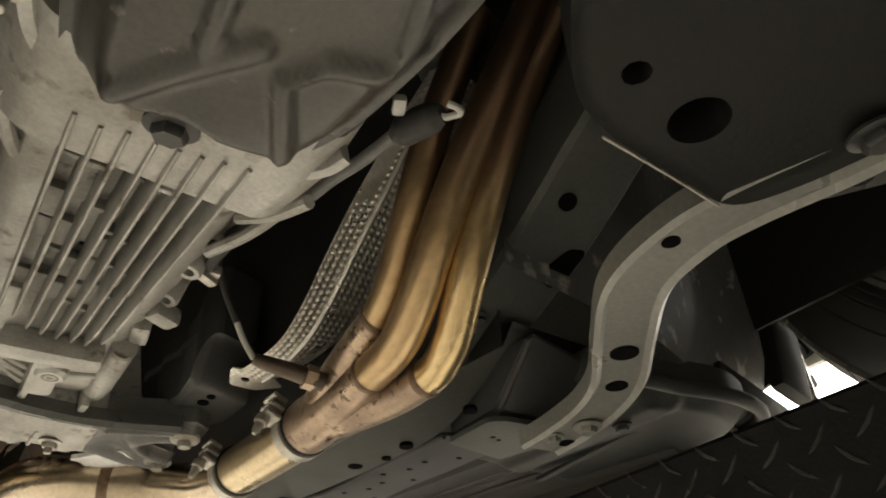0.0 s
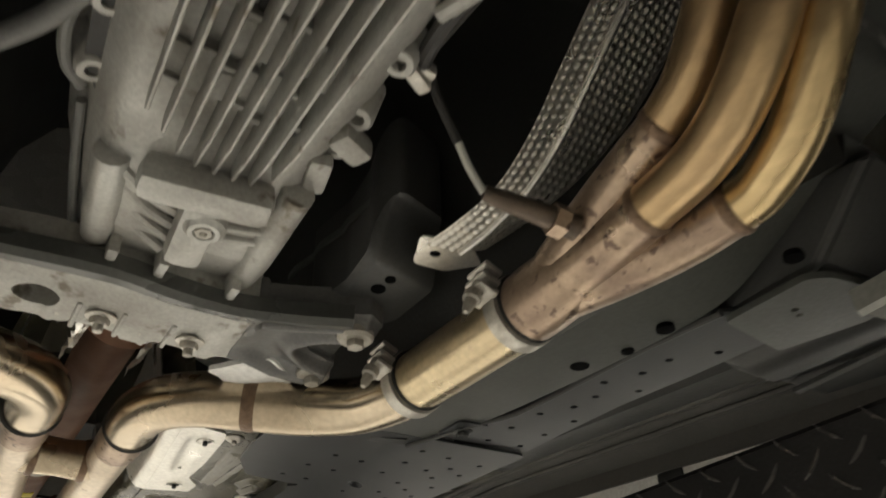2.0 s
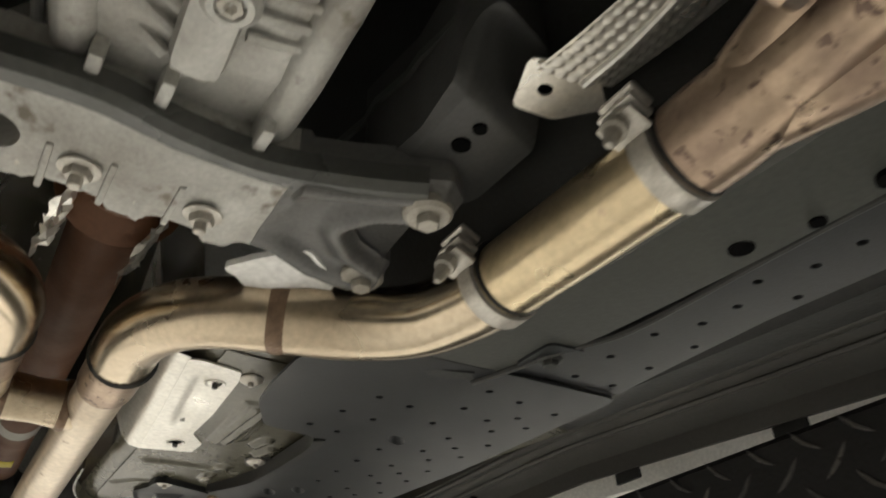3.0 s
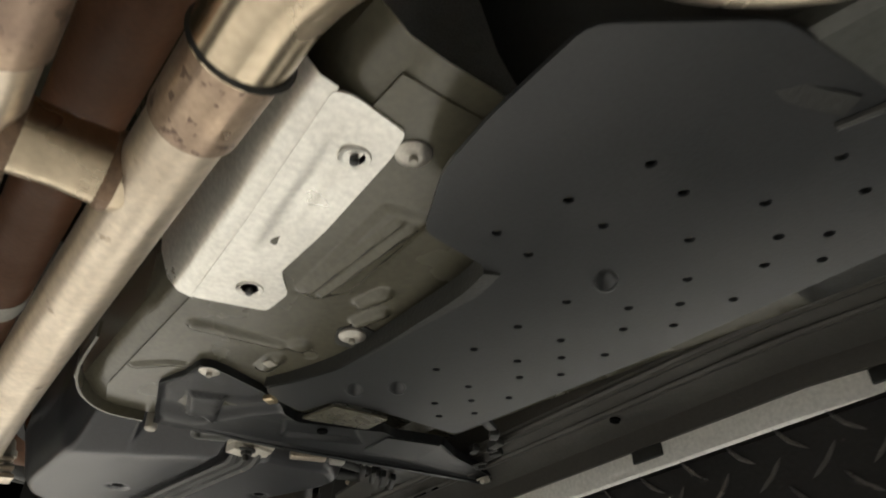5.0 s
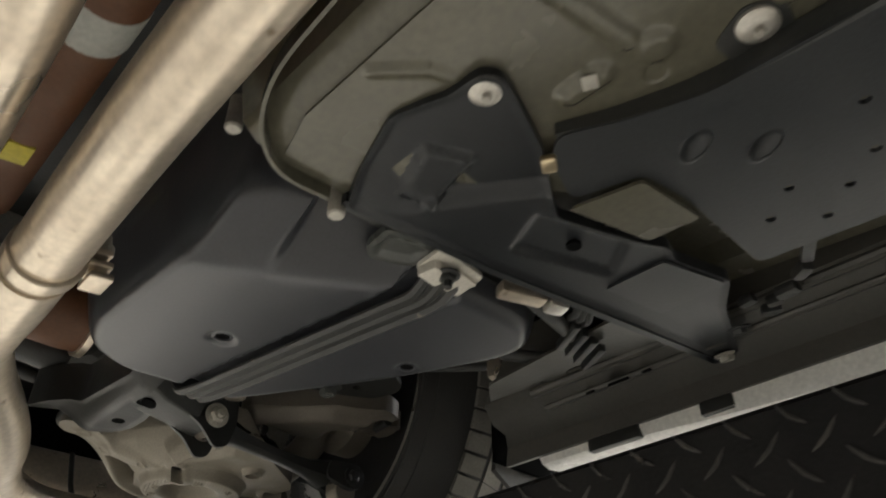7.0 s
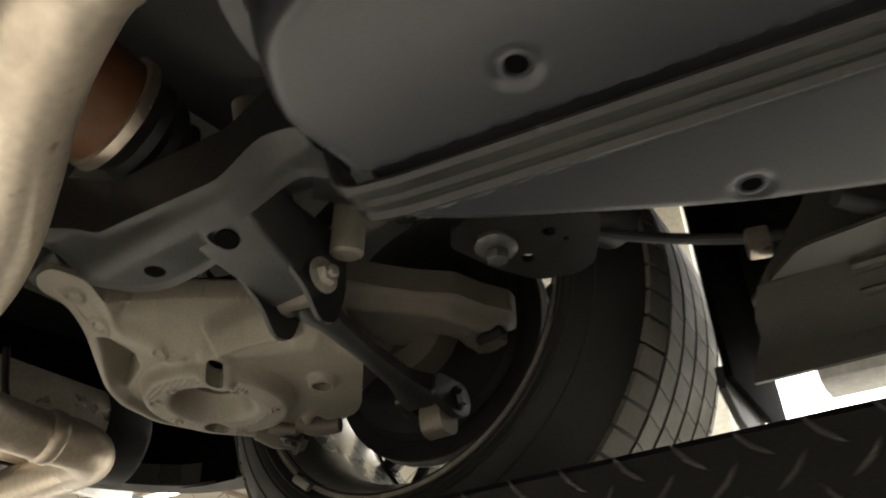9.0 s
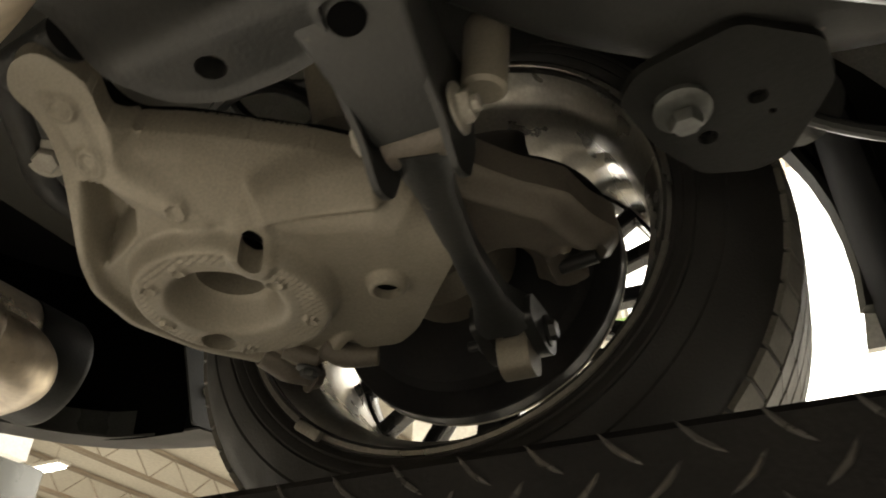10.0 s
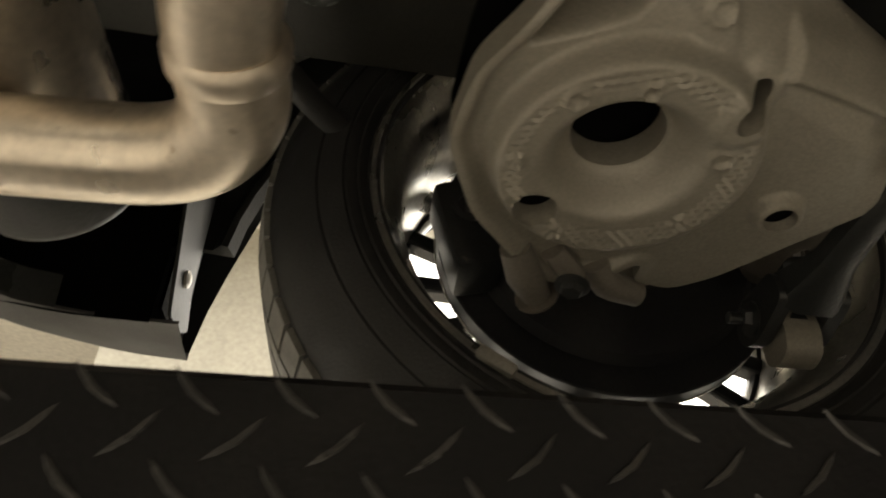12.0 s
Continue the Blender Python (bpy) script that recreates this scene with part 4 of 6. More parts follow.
# oxygen sensor with lead
o2 = part("oxygen_sensor", tube([(.468, .592, 1.806), (.435, .598, 1.812), (.405, .604, 1.817), (.392, .607, 1.820)], .009, 18, 4, radii=[.0105, .0095, .0080, .006]), BURNT, header, "burnt oxygen sensor with grey lead")
part("hexagon", lathe([(.0135, -.006), (.0135, .006)], (.452, .595, 1.809), (-1, .12, .15), 6), SOOT, o2)
part("sleeve", tube([(.392, .607, 1.820), (.378, .604, 1.835), (.366, .60, 1.852)], .0032, 10, 4), TAPE, o2)
part("lead", tube([(.366, .60, 1.852), (.345, .595, 1.885), (.333, .588, 1.905), (.325, .58, 1.90), (.318, .55, 1.885), (.33, .48, 1.90), (.345, .42, 1.91)], .0036, 10, 8), RUBBER, o2)
part("clip", box((.325, .584, 1.893), (.02, .012, .012), None, .003), ZINC, o2)

mid = thing("exhaust_mid_pipe", (0.45, 0.9, 1.81), "straw-coloured stainless pipe with band clamps and a welded bend", "exhaust pipe")
part("pipe", tube([(.507, .70, 1.802), (.505, .80, 1.803), (.503, .90, 1.805)], R, 28, 6), STRAW, mid)
part("bend", tube([(.503, .885, 1.805), (.500, .93, 1.807), (.483, .985, 1.811), (.440, 1.028, 1.816), (.382, 1.055, 1.820), (.335, 1.090, 1.828), (.306, 1.135, 1.835), (.293, 1.19, 1.840), (.293, 1.25, 1.842)], R + .0006, 28, 8), GREYPIPE, mid)
part("weld_bead", lathe([(.032, -.009), (.0333, -.005), (.0338, 0), (.0333, .005), (.032, .009)], (.384, 1.054, 1.820), (-.9, .4, .06), 28, cap=False), WELD, mid, "brown weld seam")
hose_clamp(mid, (.506, .713, 1.802), (0, 1, 0), .0335, ZINC, DULLZINC, (-.75, 0, .35))
hose_clamp(mid, (.503, .893, 1.805), (0, 1, 0), .0335, ZINC, DULLZINC, (-.75, 0, .35))
part("edge_ring", lathe([(.0325, -.002), (.0345, 0), (.0325, .002)], (.506, .701, 1.802), (0, 1, 0), 28), SUB, mid)
part("edge_ring", lathe([(.0325, -.002), (.0345, 0), (.0325, .002)], (.503, .880, 1.805), (0, 1, 0), 28), SUB, mid)

XL = 0.176
left_pipe = thing("exhaust_left_bend", (XL, 1.1, 1.82), "dull stainless exhaust bend of the other bank", "exhaust pipe")
part("bend", tube([(-.03, .80, 1.80), (-.025, .90, 1.802), (0.0, .98, 1.806), (.05, 1.03, 1.812), (.105, 1.07, 1.82), (.15, 1.12, 1.832), (XL, 1.18, 1.84), (XL + .002, 1.25, 1.842)], R + .0006, 28, 8), GREYPIPE, left_pipe)
part("weld_bead", lathe([(.032, -.008), (.0335, -.004), (.0335, .004), (.032, .008)], (.078, 1.048, 1.816), (.75, .6, .1), 28, cap=False), WELD, left_pipe, "brown weld seam")
part("edge_ring", lathe([(.0325, -.002), (.0345, 0), (.0325, .002)], (-.028, .86, 1.801), (0, 1, 0), 28), SUB, left_pipe)

hp = thing("exhaust_crossover", (0.236, 1.6, 1.83), "pale weathered twin exhaust pipes with a short crossover", "exhaust pipe")
for x in (.294, XL + .001):
    part("collar", tube([(x, 1.245, 1.842), (x + .001, 1.32, 1.843)], .031, 28, 1), SOOT, hp, "burnt brown collar")
    part("edge_ring", lathe([(.033, -.002), (.0355, 0), (.033, .002)], (x, 1.247, 1.842), (0, 1, 0), 28), BLACK, hp)
part("pipe", tube([(.294, 1.29, 1.843), (.294, 1.5, 1.836), (.294, 1.8, 1.822), (.303, 2.06, 1.817)], .0282, 28, 8), PALE, hp)
part("pipe", tube([(XL + .001, 1.29, 1.843), (XL + .006, 1.45, 1.839), (.193, 1.65, 1.832), (.204, 1.82, 1.826), (.211, 2.06, 1.82)], .0282, 28, 8), PALE, hp)
part("crossover", tube([(.284, 1.40, 1.840), (.268, 1.40, 1.840), (.236, 1.40, 1.840), (.203, 1.40, 1.840), (XL + .010, 1.40, 1.840)], .03, 28, 5, radii=[.0255, .0275, .0255, .0275, .0255]), GREYPIPE, hp)
for x, s in ((.267, 1), (.205, -1)):
    part("weld_bead", lathe([(.0270, -.004), (.0295, -.001), (.0300, .003), (.0290, .006)], (x, 1.40, 1.840), (s, 0, 0), 28, cap=False), WELD, hp, "brown weld fillet")

tail = thing("exhaust_tail_pipe", (0.5, 2.5, 1.82), "pale steel tail pipe that bends out to the muffler", "exhaust pipe")
part("pipe", tube([(.302, 2.05, 1.817), (.304, 2.12, 1.816), (.306, 2.19, 1.822), (.318, 2.26, 1.832), (.342, 2.345, 1.838), (.377, 2.425, 1.840), (.409, 2.50, 1.841), (.436, 2.58, 1.843), (.460, 2.68, 1.848), (.50, 2.79, 1.857), (.575, 2.875, 1.862), (.66, 2.902, 1.866), (.71, 2.903, 1.867)], .0305, 28, 8, radii=[.0305, .0315, .033, .030, .0335, .034, .034, .033, .032, .031, .0305, .0305, .0305]), PALE, tail)
part("elbow", tube([(.70, 2.903, 1.867), (.735, 2.905, 1.868), (.765, 2.925, 1.868), (.778, 2.96, 1.868), (.78, 3.03, 1.868), (.78, 3.2, 1.868)], .0312, 28, 8), PALE, tail)
part("joint_ring", lathe([(.0315, -.012), (.034, -.008), (.034, .004), (.0315, .008)], (.695, 2.903, 1.867), (1, 0, 0), 28), PALE, tail)
part("joint_ring", lathe([(.031, -.01), (.033, -.004), (.033, .004), (.031, .01)], (.311, 2.232, 1.828), (.2, 1, .1), 28), PALE, tail)
hose_clamp(tail, (.3025, 2.03, 1.817), (.02, 1, 0), .0295, PALE, DULLZINC, (.9, 0, .1))
tail2 = thing("exhaust_tail_pipe", (0.0, 2.5, 1.82), "pale steel tail pipe of the other bank", "exhaust pipe")
part("pipe", tube([(.211, 2.05, 1.82), (.205, 2.2, 1.82), (.12, 2.5, 1.83), (-.02, 2.78, 1.85), (-.2, 2.9, 1.86), (-.3, 3.0, 1.868), (-.3, 3.2, 1.868)], R + .002, 24, 8), PALE, tail2)
muff = thing("muffler", (0.70, 3.09, 1.9), "pale round steel muffler can with a dark end", "muffler")
part("can", lathe([(.060, .03), (.066, .035), (.068, .04), (.068, .50), (.066, .51), (0, .514)], (.905, 3.08, 1.957), (-1, .04, .0), 40), PALE, muff)
part("end_sleeve", lathe([(.060, .0), (.066, -.004), (.0695, .004), (.0695, .07), (.066, .072)], (.905, 3.08, 1.957), (-1, .04, .0), 40), SATIN, muff, "dark rolled end sleeve")
part("end_cap", lathe([(0, .012), (.05, .010), (.058, .004), (.062, .002)], (.905, 3.08, 1.957), (-1, .04, 0), 40), SATIN, muff, "dark domed end of the can")
part("hanger", tube([(.66, 2.93, 1.885), (.655, 2.97, 1.93), (.65, 3.0, 2.0)], .005, 8, 4), SUB, muff)

# ---- undercover panel, rail details and heat shields ----
cover = thing("undercover_panel", (0.66, 1.2, 1.82), "dark grey perforated plastic undercover on the floor", "undercover")
HOLES_A = [(.54, 1.154), (.528, 1.216), (.582, 1.16), (.634, 1.131), (.57, 1.222), (.633, 1.193), (.679, 1.149), (.68, 1.23), (.707, 1.178), (.733, 1.145), (.634, 1.321), (.683, 1.294), (.71, 1.26),
           (.737, 1.226), (.635, 1.384), (.711, 1.324), (.739, 1.289), (.636, 1.448), (.685, 1.378), (.714, 1.406), (.741, 1.373)]
HOLES_B = [(.638, 1.512), (.687, 1.441), (.717, 1.47), (.744, 1.436), (.693, 1.526), (.722, 1.556), (.748, 1.521), (.696, 1.591), (.726, 1.621), (.751, 1.585), (.626, 1.073), (.672, 1.081), (.729, 1.089), (.703, 1.123), (.556, 1.286), (.517, 1.279)]
HOLES_C = [(.674, .693), (.699, .654), (.677, .731), (.662, .771), (.71, .769), (.684, .807), (.686, .845), (.719, .882), (.669, .884), (.723, .941), (.672, .942), (.727, .995), (.678, .998)]
OUT_A = rounded([(.430, 1.185), (.424, 1.10), (.50, 1.035), (.603, 1.025), (.752, 1.015), (.778, 1.35), (.782, 1.66), (.66, 1.655), (.606, 1.662), (.594, 1.722), (.548, 1.704), (.526, 1.682), (.545, 1.64), (.562, 1.58), (.562, 1.44), (.556, 1.36), (.545, 1.322), (.474, 1.313), (.440, 1.245)], .012, 3)
OUT_C = rounded([(.625, .60), (.69, .555), (.716, .585), (.724, .712), (.726, .808), (.738, .92), (.750, 1.012), (.603, 1.022), (.610, .985), (.622, .943), (.640, .893), (.640, .828), (.634, .743), (.630, .668)], .008, 3)


def on_rake(dz):
    return lambda x, y: rake(y) + dz


DENTS = ((.631, 1.273, 40), (.636, 1.579, 55), (.603, 1.615, 55))
part("panel", plate(OUT_A, .004, on_rake(-.001), [(x, y, .0042) for x, y in HOLES_A + HOLES_B] + [(x, y, .0175, .0095, a) for x, y, a in DENTS]), PLASTIC, cover, smooth=25)
part("panel", plate(OUT_C, .004, on_rake(.0035), [(x, y, .0042) for x, y in HOLES_C]), PLASTIC, cover, smooth=25)
for x, y, a in DENTS:
    rot = Matrix.Rotation(radians(a), 3, "Z")
    part("dimple", lathe([(0, .0075), (.007, .007), (.012, .0045), (.016, .0014), (.019, -.0010), (.0225, -.0002)], (0, 0, 0), (0, 0, 1), 24, cap=False), PLASTIC, cover).matrix_basis = Matrix.Translation((x, y, rake(y))) @ rot.to_4x4() @ Matrix.Diagonal((1.0, .56, 1, 1))
part("turned_edge", sweep(glide([(.547, 1.325, rake(1.325) + .001), (.558, 1.37, rake(1.37) + .003), (.563, 1.45, rake(1.45) + .004), (.567, 1.56, rake(1.56) + .005), (.550, 1.63, rake(1.63) + .006), (.528, 1.683, rake(1.68) + .007)], 5),
                          [(-.003, -.006), (.012, -.004), (.012, .012), (-.003, .016)]), BLACK, cover)
tabb = part("fixing_tab", plate(rounded([(.595, .94), (.635, .935), (.642, .985), (.60, 1.0)], .01), .003, on_rake(-.004)), PLASTIC, cover)
bolt(tabb, (.618, .968, rake(.968) - .004), (0, 0, -1), .008, SUB)
part("seam_lip", tube([(.595, 1.06, rake(1.06) - .002), (.606, 1.005, rake(1.0) - .002), (.612, .965, rake(.96) - .002), (.624, .937, rake(.93)), (.640, .893, rake(.89) + .001), (.640, .82, rake(.82) + .002), (.634, .743, rake(.743) + .002), (.630, .668, rake(.668) + .002), (.63, .595, rake(.59) + .002)], .0035, 8, 6), BLACK, cover)

rail = thing("frame_rail", (0.56, 0.6, 1.82), "grey painted chassis rail with round holes", "chassis rail")


def rail_sweep(pts, w, h, mat, name, holes=()):
    sec = [(-w, 0), (-w + .006, -.006), (w - .006, -.006), (w, 0), (w, h), (-w, h)]
    return part(name, sweep(glide(pts, 8), sec), mat, rail, smooth=30)


rail_sweep([(.566, 1.06, rake(1.06) + .006), (.576, .96, rake(.96) + .005), (.583, .88, rake(.88) + .004), (.580, .70, rake(.70) + .003), (.584, .58, 1.792), (.596, .50, 1.836), (.603, .40, 1.888), (.598, .316, 1.929), (.592, .25, 1.962), (.585, .1, 2.035), (.58, -.3, 2.1)], .048, .08, RAIL, "rail")
for x, y, rx, ry in ((.606, .637, .0085, .010), (.599, .740, .0095, .011), (.613, .690, .006, .006), (.592, .50, .008, .006)):
    part("hole", lathe([(0, -.0015), (rx, -.0012), (rx, .0), (rx * .9, .004)], (x, y, rake(y) - .0035), (0, 0, 1), 16), VOID, rail, "dark punched hole")
part("nose_cap", sweep(glide([(.585, 1.045, rake(1.05)), (.545, 1.06, rake(1.05) + .004), (.53, 1.03, rake(1.03) + .01)], 5), [(-.008, -.004), (.008, -.004), (.008, .02), (-.008, .02)]), BLACK, rail)
for x, y, z, rr in ((.584, .316, 1.921, .010), (.604, .469, 1.846, .010)):
    part("hole", lathe([(0, -.002), (rr, -.0015), (rr, .002)], (x, y, z), (.0, .5, 1), 16), VOID, rail, "dark punched hole")
part("cut_out", plate(rounded([(.606, .392), (.622, .356), (.642, .350), (.640, .385), (.630, .398)], .006), .004, lambda x, y: 1.918 - .5 * (y - .316)), VOID, rail, "dark cut-out in the rail")
bolt(rail, (.573, .455, 1.85), (0, -.4, -1), .008, SUB)
bm = bmesh.new()
low = [(.636, .508, 1.777), (.707, .498, 1.774), (.738, .60, 1.779), (.642, .60, 1.779)]
top = [(.632, .432, 1.845), (.735, .428, 1.825), (.75, .60, 1.87), (.632, .60, 1.87)]
vl, vt = [bm.verts.new(p) for p in low], [bm.verts.new(p) for p in top]
bm.faces.new(vl[::-1])
bm.faces.new(vt)
for j in range(4):
    k = (j + 1) % 4
    bm.faces.new((vl[j], vl[k], vt[k], vt[j]))
bmesh.ops.bevel(bm, geom=list(bm.edges), offset=.007, segments=3, affect="EDGES")
part("gusset", bm, SHEETING, rail, "dark boxed gusset", smooth=40)
part("step_bracket", plate(rounded([(.630, .516), (.642, .503), (.70, .491), (.722, .498), (.738, .53), (.730, .612), (.64, .600)], .006), .006, lambda x, y: rake(y) - .003, [(.668, .552, .0035), (.680, .556, .003)]), RAIL, rail, "grey turned-out flange")

shield = thing("heat_shield", (0.4, 1.4, 1.86), "bright aluminium heat shield screwed to the floor", "heat shield")
SH = rounded([(.362, 1.262), (.376, 1.258), (.424, 1.266), (.430, 1.292), (.437, 1.40), (.436, 1.475), (.459, 1.505), (.457, 1.544), (.388, 1.562), (.383, 1.493), (.378, 1.423), (.372, 1.366), (.366, 1.30)], .006, 3)


def shield_height(x, y):
    edge = np.interp(y, [1.25, 1.40, 1.50, 1.565], [.372, .388, .402, .41])
    groove = 1 - smoothstep(.003, .016, np.abs(x - edge - .016))
    return 1.8625 + .002 * groove * smoothstep(1.29, 1.32, y) * smoothstep(1.47, 1.44, y)


part("flange", pressing(lambda x, y: poly_dist(x, y, SH), .34, .465, 1.25, 1.57, .0035, shield_height, .002), SHIELD, shield, smooth=40)
bm = bmesh.new()
rows_ = []
for i in range(19):
    t = i / 18
    y = 1.258 + .306 * t
    x = float(np.interp(y, [1.258, 1.30, 1.366, 1.423, 1.493, 1.565], [.362, .366, .372, .378, .383, .388]))
    w = .001 * math.sin(t * 17)
    rows_.append([bm.verts.new(v) for v in ((x + .002, y, 1.8632), (x - .012, y, 1.8655), (x - .024, y, 1.876 + w * .3), (x - .036, y - .004 * t, 1.900 + w), (x - .045, y - .012 * t, 1.94), (x - .058, y - .02 * t, 2.0))])
for a, b in zip(rows_, rows_[1:]):
    for j in range(5):
        bm.faces.new((a[j], a[j + 1], b[j + 1], b[j]))
part("upright", bm, SHIELD, shield, "scratched upright flank")
for x, y in ((.408, 1.309), (.426, 1.517)):
    s = part("screw_cup", lathe([(.013, .0), (.012, -.0015), (.006, .001), (0, .001)], (x, y, 1.8625), (0, 0, 1), 20), SHIELD, shield)
    part("screw", lathe([(.0035, .002), (.0035, -.006), (.0025, -.007)], (x, y, 1.863), (0, 0, 1), 10), SUB, s)


def push_nut(x, y, z, tab):
    """A round sheet nut on its stud, holding a dark tab."""
    ob = thing("sheet_nut", (x, y, z), "round zinc sheet nut on a threaded stud", "nut", "floor nuts")
    part("tab", plate(rounded(tab, .008, 3), .003, lambda a, b: z + .0015), BLACK, ob, "dark plastic tab")
    part("washer", lathe([(.014, .0015), (.014, -.001), (.0095, -.004), (.006, -.0045), (0, -.0045)], (x, y, z), (0, 0, 1), 24), ZINC, ob)
    part("stud", lathe([(.0035, 0), (.0035, -.008), (.0028, -.009)], (x, y, z), (0, 0, 1), 10), DULLZINC, ob)


push_nut(.441, 1.281, 1.864, [(.425, 1.262), (.462, 1.255), (.475, 1.285), (.435, 1.30)])
push_nut(.549, 1.536, 1.862, [(.53, 1.535), (.545, 1.515), (.572, 1.52), (.575, 1.56), (.545, 1.565)])
# the pressed sheet of the rear floor with beads and dents
FLOOR_LINE = [(.392, 1.225), (.60, 1.225), (.60, 1.72), (.50, 1.79), (.465, 1.845), (.40, 1.845), (.388, 1.80)]


def pressed_floor(x, y):
    """Beads and dents, all pressed towards the ground."""
    pad = np.minimum(poly_dist(x, y, [(.458, 1.342), (.500, 1.332), (.506, 1.470), (.484, 1.500), (.462, 1.498)]), .02)
    out = .0035 * smoothstep(-.002, .006, pad)
    for x0 in (.474, .487):
        line = line_dist(x, y, [(x0 + .004, 1.352), (x0 - .003, 1.486)])
        out = out + .0042 * (1 - smoothstep(.0008, .0048, line))
    for ends, wide, deep in (([(.414, 1.612), (.500, 1.600)], .011, .005), ([(.396, 1.735), (.424, 1.706), (.440, 1.700)], .007, .003),
                             ([(.526, 1.480), (.533, 1.455)], .011, .006), ([(.541, 1.512), (.549, 1.484)], .011, .006), ([(.512, 1.657), (.512, 1.630)], .012, .005)):
        out = out + deep * (1 - smoothstep(wide * .3, wide, line_dist(x, y, ends)))
    ring_ = np.hypot(x - .518, y - 1.590)
    out = out + .004 * (1 - smoothstep(.008, .016, ring_)) - .004 * (1 - smoothstep(.004, .009, np.hypot(x - .538, y - 1.603)))
    return 1.8650 - out + .0008 * np.sin(x * 38 + 1) * np.sin(y * 27)


part("floor_sheet", pressing(lambda x, y: poly_dist(x, y, FLOOR_LINE), .385, .605, 1.22, 1.85, .0028, pressed_floor, .002), OLIVE, shell, "olive primed floor with pressed beads", smooth=60)
part("sticker", box((.508, 1.637, 1.8595), (.013, .011, .0012), Matrix.Rotation(.5, 3, "Z"), .0004), DULLZINC, shell, "small pale sticker")
part("seam_flange", sweep(glide([(.345, 1.70, 1.874), (.348, 1.77, 1.868), (.362, 1.815, 1.864), (.384, 1.843, 1.862), (.410, 1.856, 1.861), (.45, 1.855, 1.861)], 6), [(-.0015, -.007), (.0015, -.007), (.0015, .012), (-.0015, .012)]), OLIVE, shell, "olive seam flange round the floor corner")

rear_cover = thing("rear_undercover", (0.65, 1.75, 1.855), "dark plastic cross cover before the fuel tank", "undercover")
RC = rounded([(.466, 1.852), (.453, 1.824), (.431, 1.756), (.440, 1.724), (.445, 1.712), (.446, 1.680), (.458, 1.672), (.474, 1.677), (.532, 1.700), (.560, 1.718), (.60, 1.742), (.68, 1.712), (.70, 1.70), (.72, 1.708), (.785, 1.690), (.80, 1.70), (.83, 1.72), (.93, 1.76), (.932, 1.785), (.80, 1.803), (.62, 1.832)], .007, 3)


def cover_height(x, y):
    lobe = smoothstep(.577, .560, x + (y - 1.727) * .66) * smoothstep(1.835, 1.80, y)
    z = np.minimum(rake(y), 1.860) - .004 + .009 * lobe
    # sloping centre of the lobe between its two creases
    mid = smoothstep(-.002, .004, np.minimum(poly_dist(x, y, [(.469, 1.762), (.507, 1.744), (.523, 1.810), (.489, 1.817)]), .02))
    z = z - .006 * mid
    # shallow tray with a rim towards the sill
    tray = smoothstep(.0, .006, np.minimum(poly_dist(x, y, [(.585, 1.752), (.675, 1.722), (.712, 1.768), (.61, 1.806)]), .02))
    return z + .005 * tray - .003 * (1 - smoothstep(0, .006, poly_dist(x, y, RC)))


part("cover", pressing(lambda x, y: poly_dist(x, y, RC), .42, .94, 1.66, 1.86, .0035, cover_height, .012), COVER, rear_cover, smooth=35)
for pad_mat, q in zip((OLIVE, PLASTIC), ([(.597, 1.727), (.606, 1.664), (.677, 1.657), (.678, 1.706)], [(.722, 1.783), (.716, 1.716), (.786, 1.695), (.798, 1.772)])):
    part("pale_pad", plate(rounded(q, .004, 2), .003, lambda x, y: rake(y) - .0075), pad_mat, rear_cover, "pale grey inset panel")
part("edge_strip", sweep([(.462, 1.852, rake(1.85) - .006), (.62, 1.835, rake(1.83) - .008), (.80, 1.806, rake(1.80) - .008), (.934, 1.788, rake(1.79) - .006)], [(-.004, -.004), (.004, -.004), (.004, .006), (-.004, .006)]), COVER, rear_cover)
for x, y in ((.646, 1.761), (.644, 1.722)):
    part("hole", lathe([(0, -.001), (.007, -.001), (.007, .002)], (x, y, rake(y) - .0035), (0, 0, 1), 14), VOID, rear_cover)
push_nut(.464, 1.692, 1.862, [(.448, 1.69), (.458, 1.678), (.476, 1.682), (.48, 1.71), (.455, 1.712)])
part("brass_clip", box((.545, 1.705, rake(1.70) - .002), (.016, .012, .006), Matrix.Rotation(.6, 3, "Z"), .002), STRAW, rear_cover)

# cluster of brackets by the sill behind the cover
jack = thing("sill_bracket", (0.86, 1.68, 1.86), "rusty bracket cluster beside the sill", "bracket")
for x, y, s in ((.832, 1.642, .022), (.858, 1.668, .024), (.884, 1.697, .020), (.852, 1.706, .018), (.868, 1.686, .016)):
    part("lump", box((x, y, rake(y) + .006), (s, s * .6, .012), Matrix.Rotation(x * 20, 3, "Z"), .005), SUB, jack)
bolt(jack, (.885, 1.735, rake(1.73) - .002), (.3, 0, -1), .008, SUB)
bolt(jack, (.93, 1.775, rake(1.77) - .004), (.3, 0, -1), .009, DULLZINC)
part("tab", box((.80, 1.62, rake(1.62) + .01), (.05, .012, .008), Matrix.Rotation(.5, 3, "Z"), .003), SUB, jack)
rr = thing("sill_rib", (.8, 1.9, 1.87), "dark pressed sill rear section with drain slots", "sill section")
part("panel", plate(rounded([(.80, 1.83), (.90, 1.80), (.95, 1.80), (.955, 2.09), (.90, 2.10), (.83, 2.04)], .01), .004, lambda x, y: 1.862 + .03 * (y - 1.9) + .01, [(.87, 1.93, .008, .018, 0), (.875, 1.88, .005), (.872, 1.985, .005)]), COAT, rr)
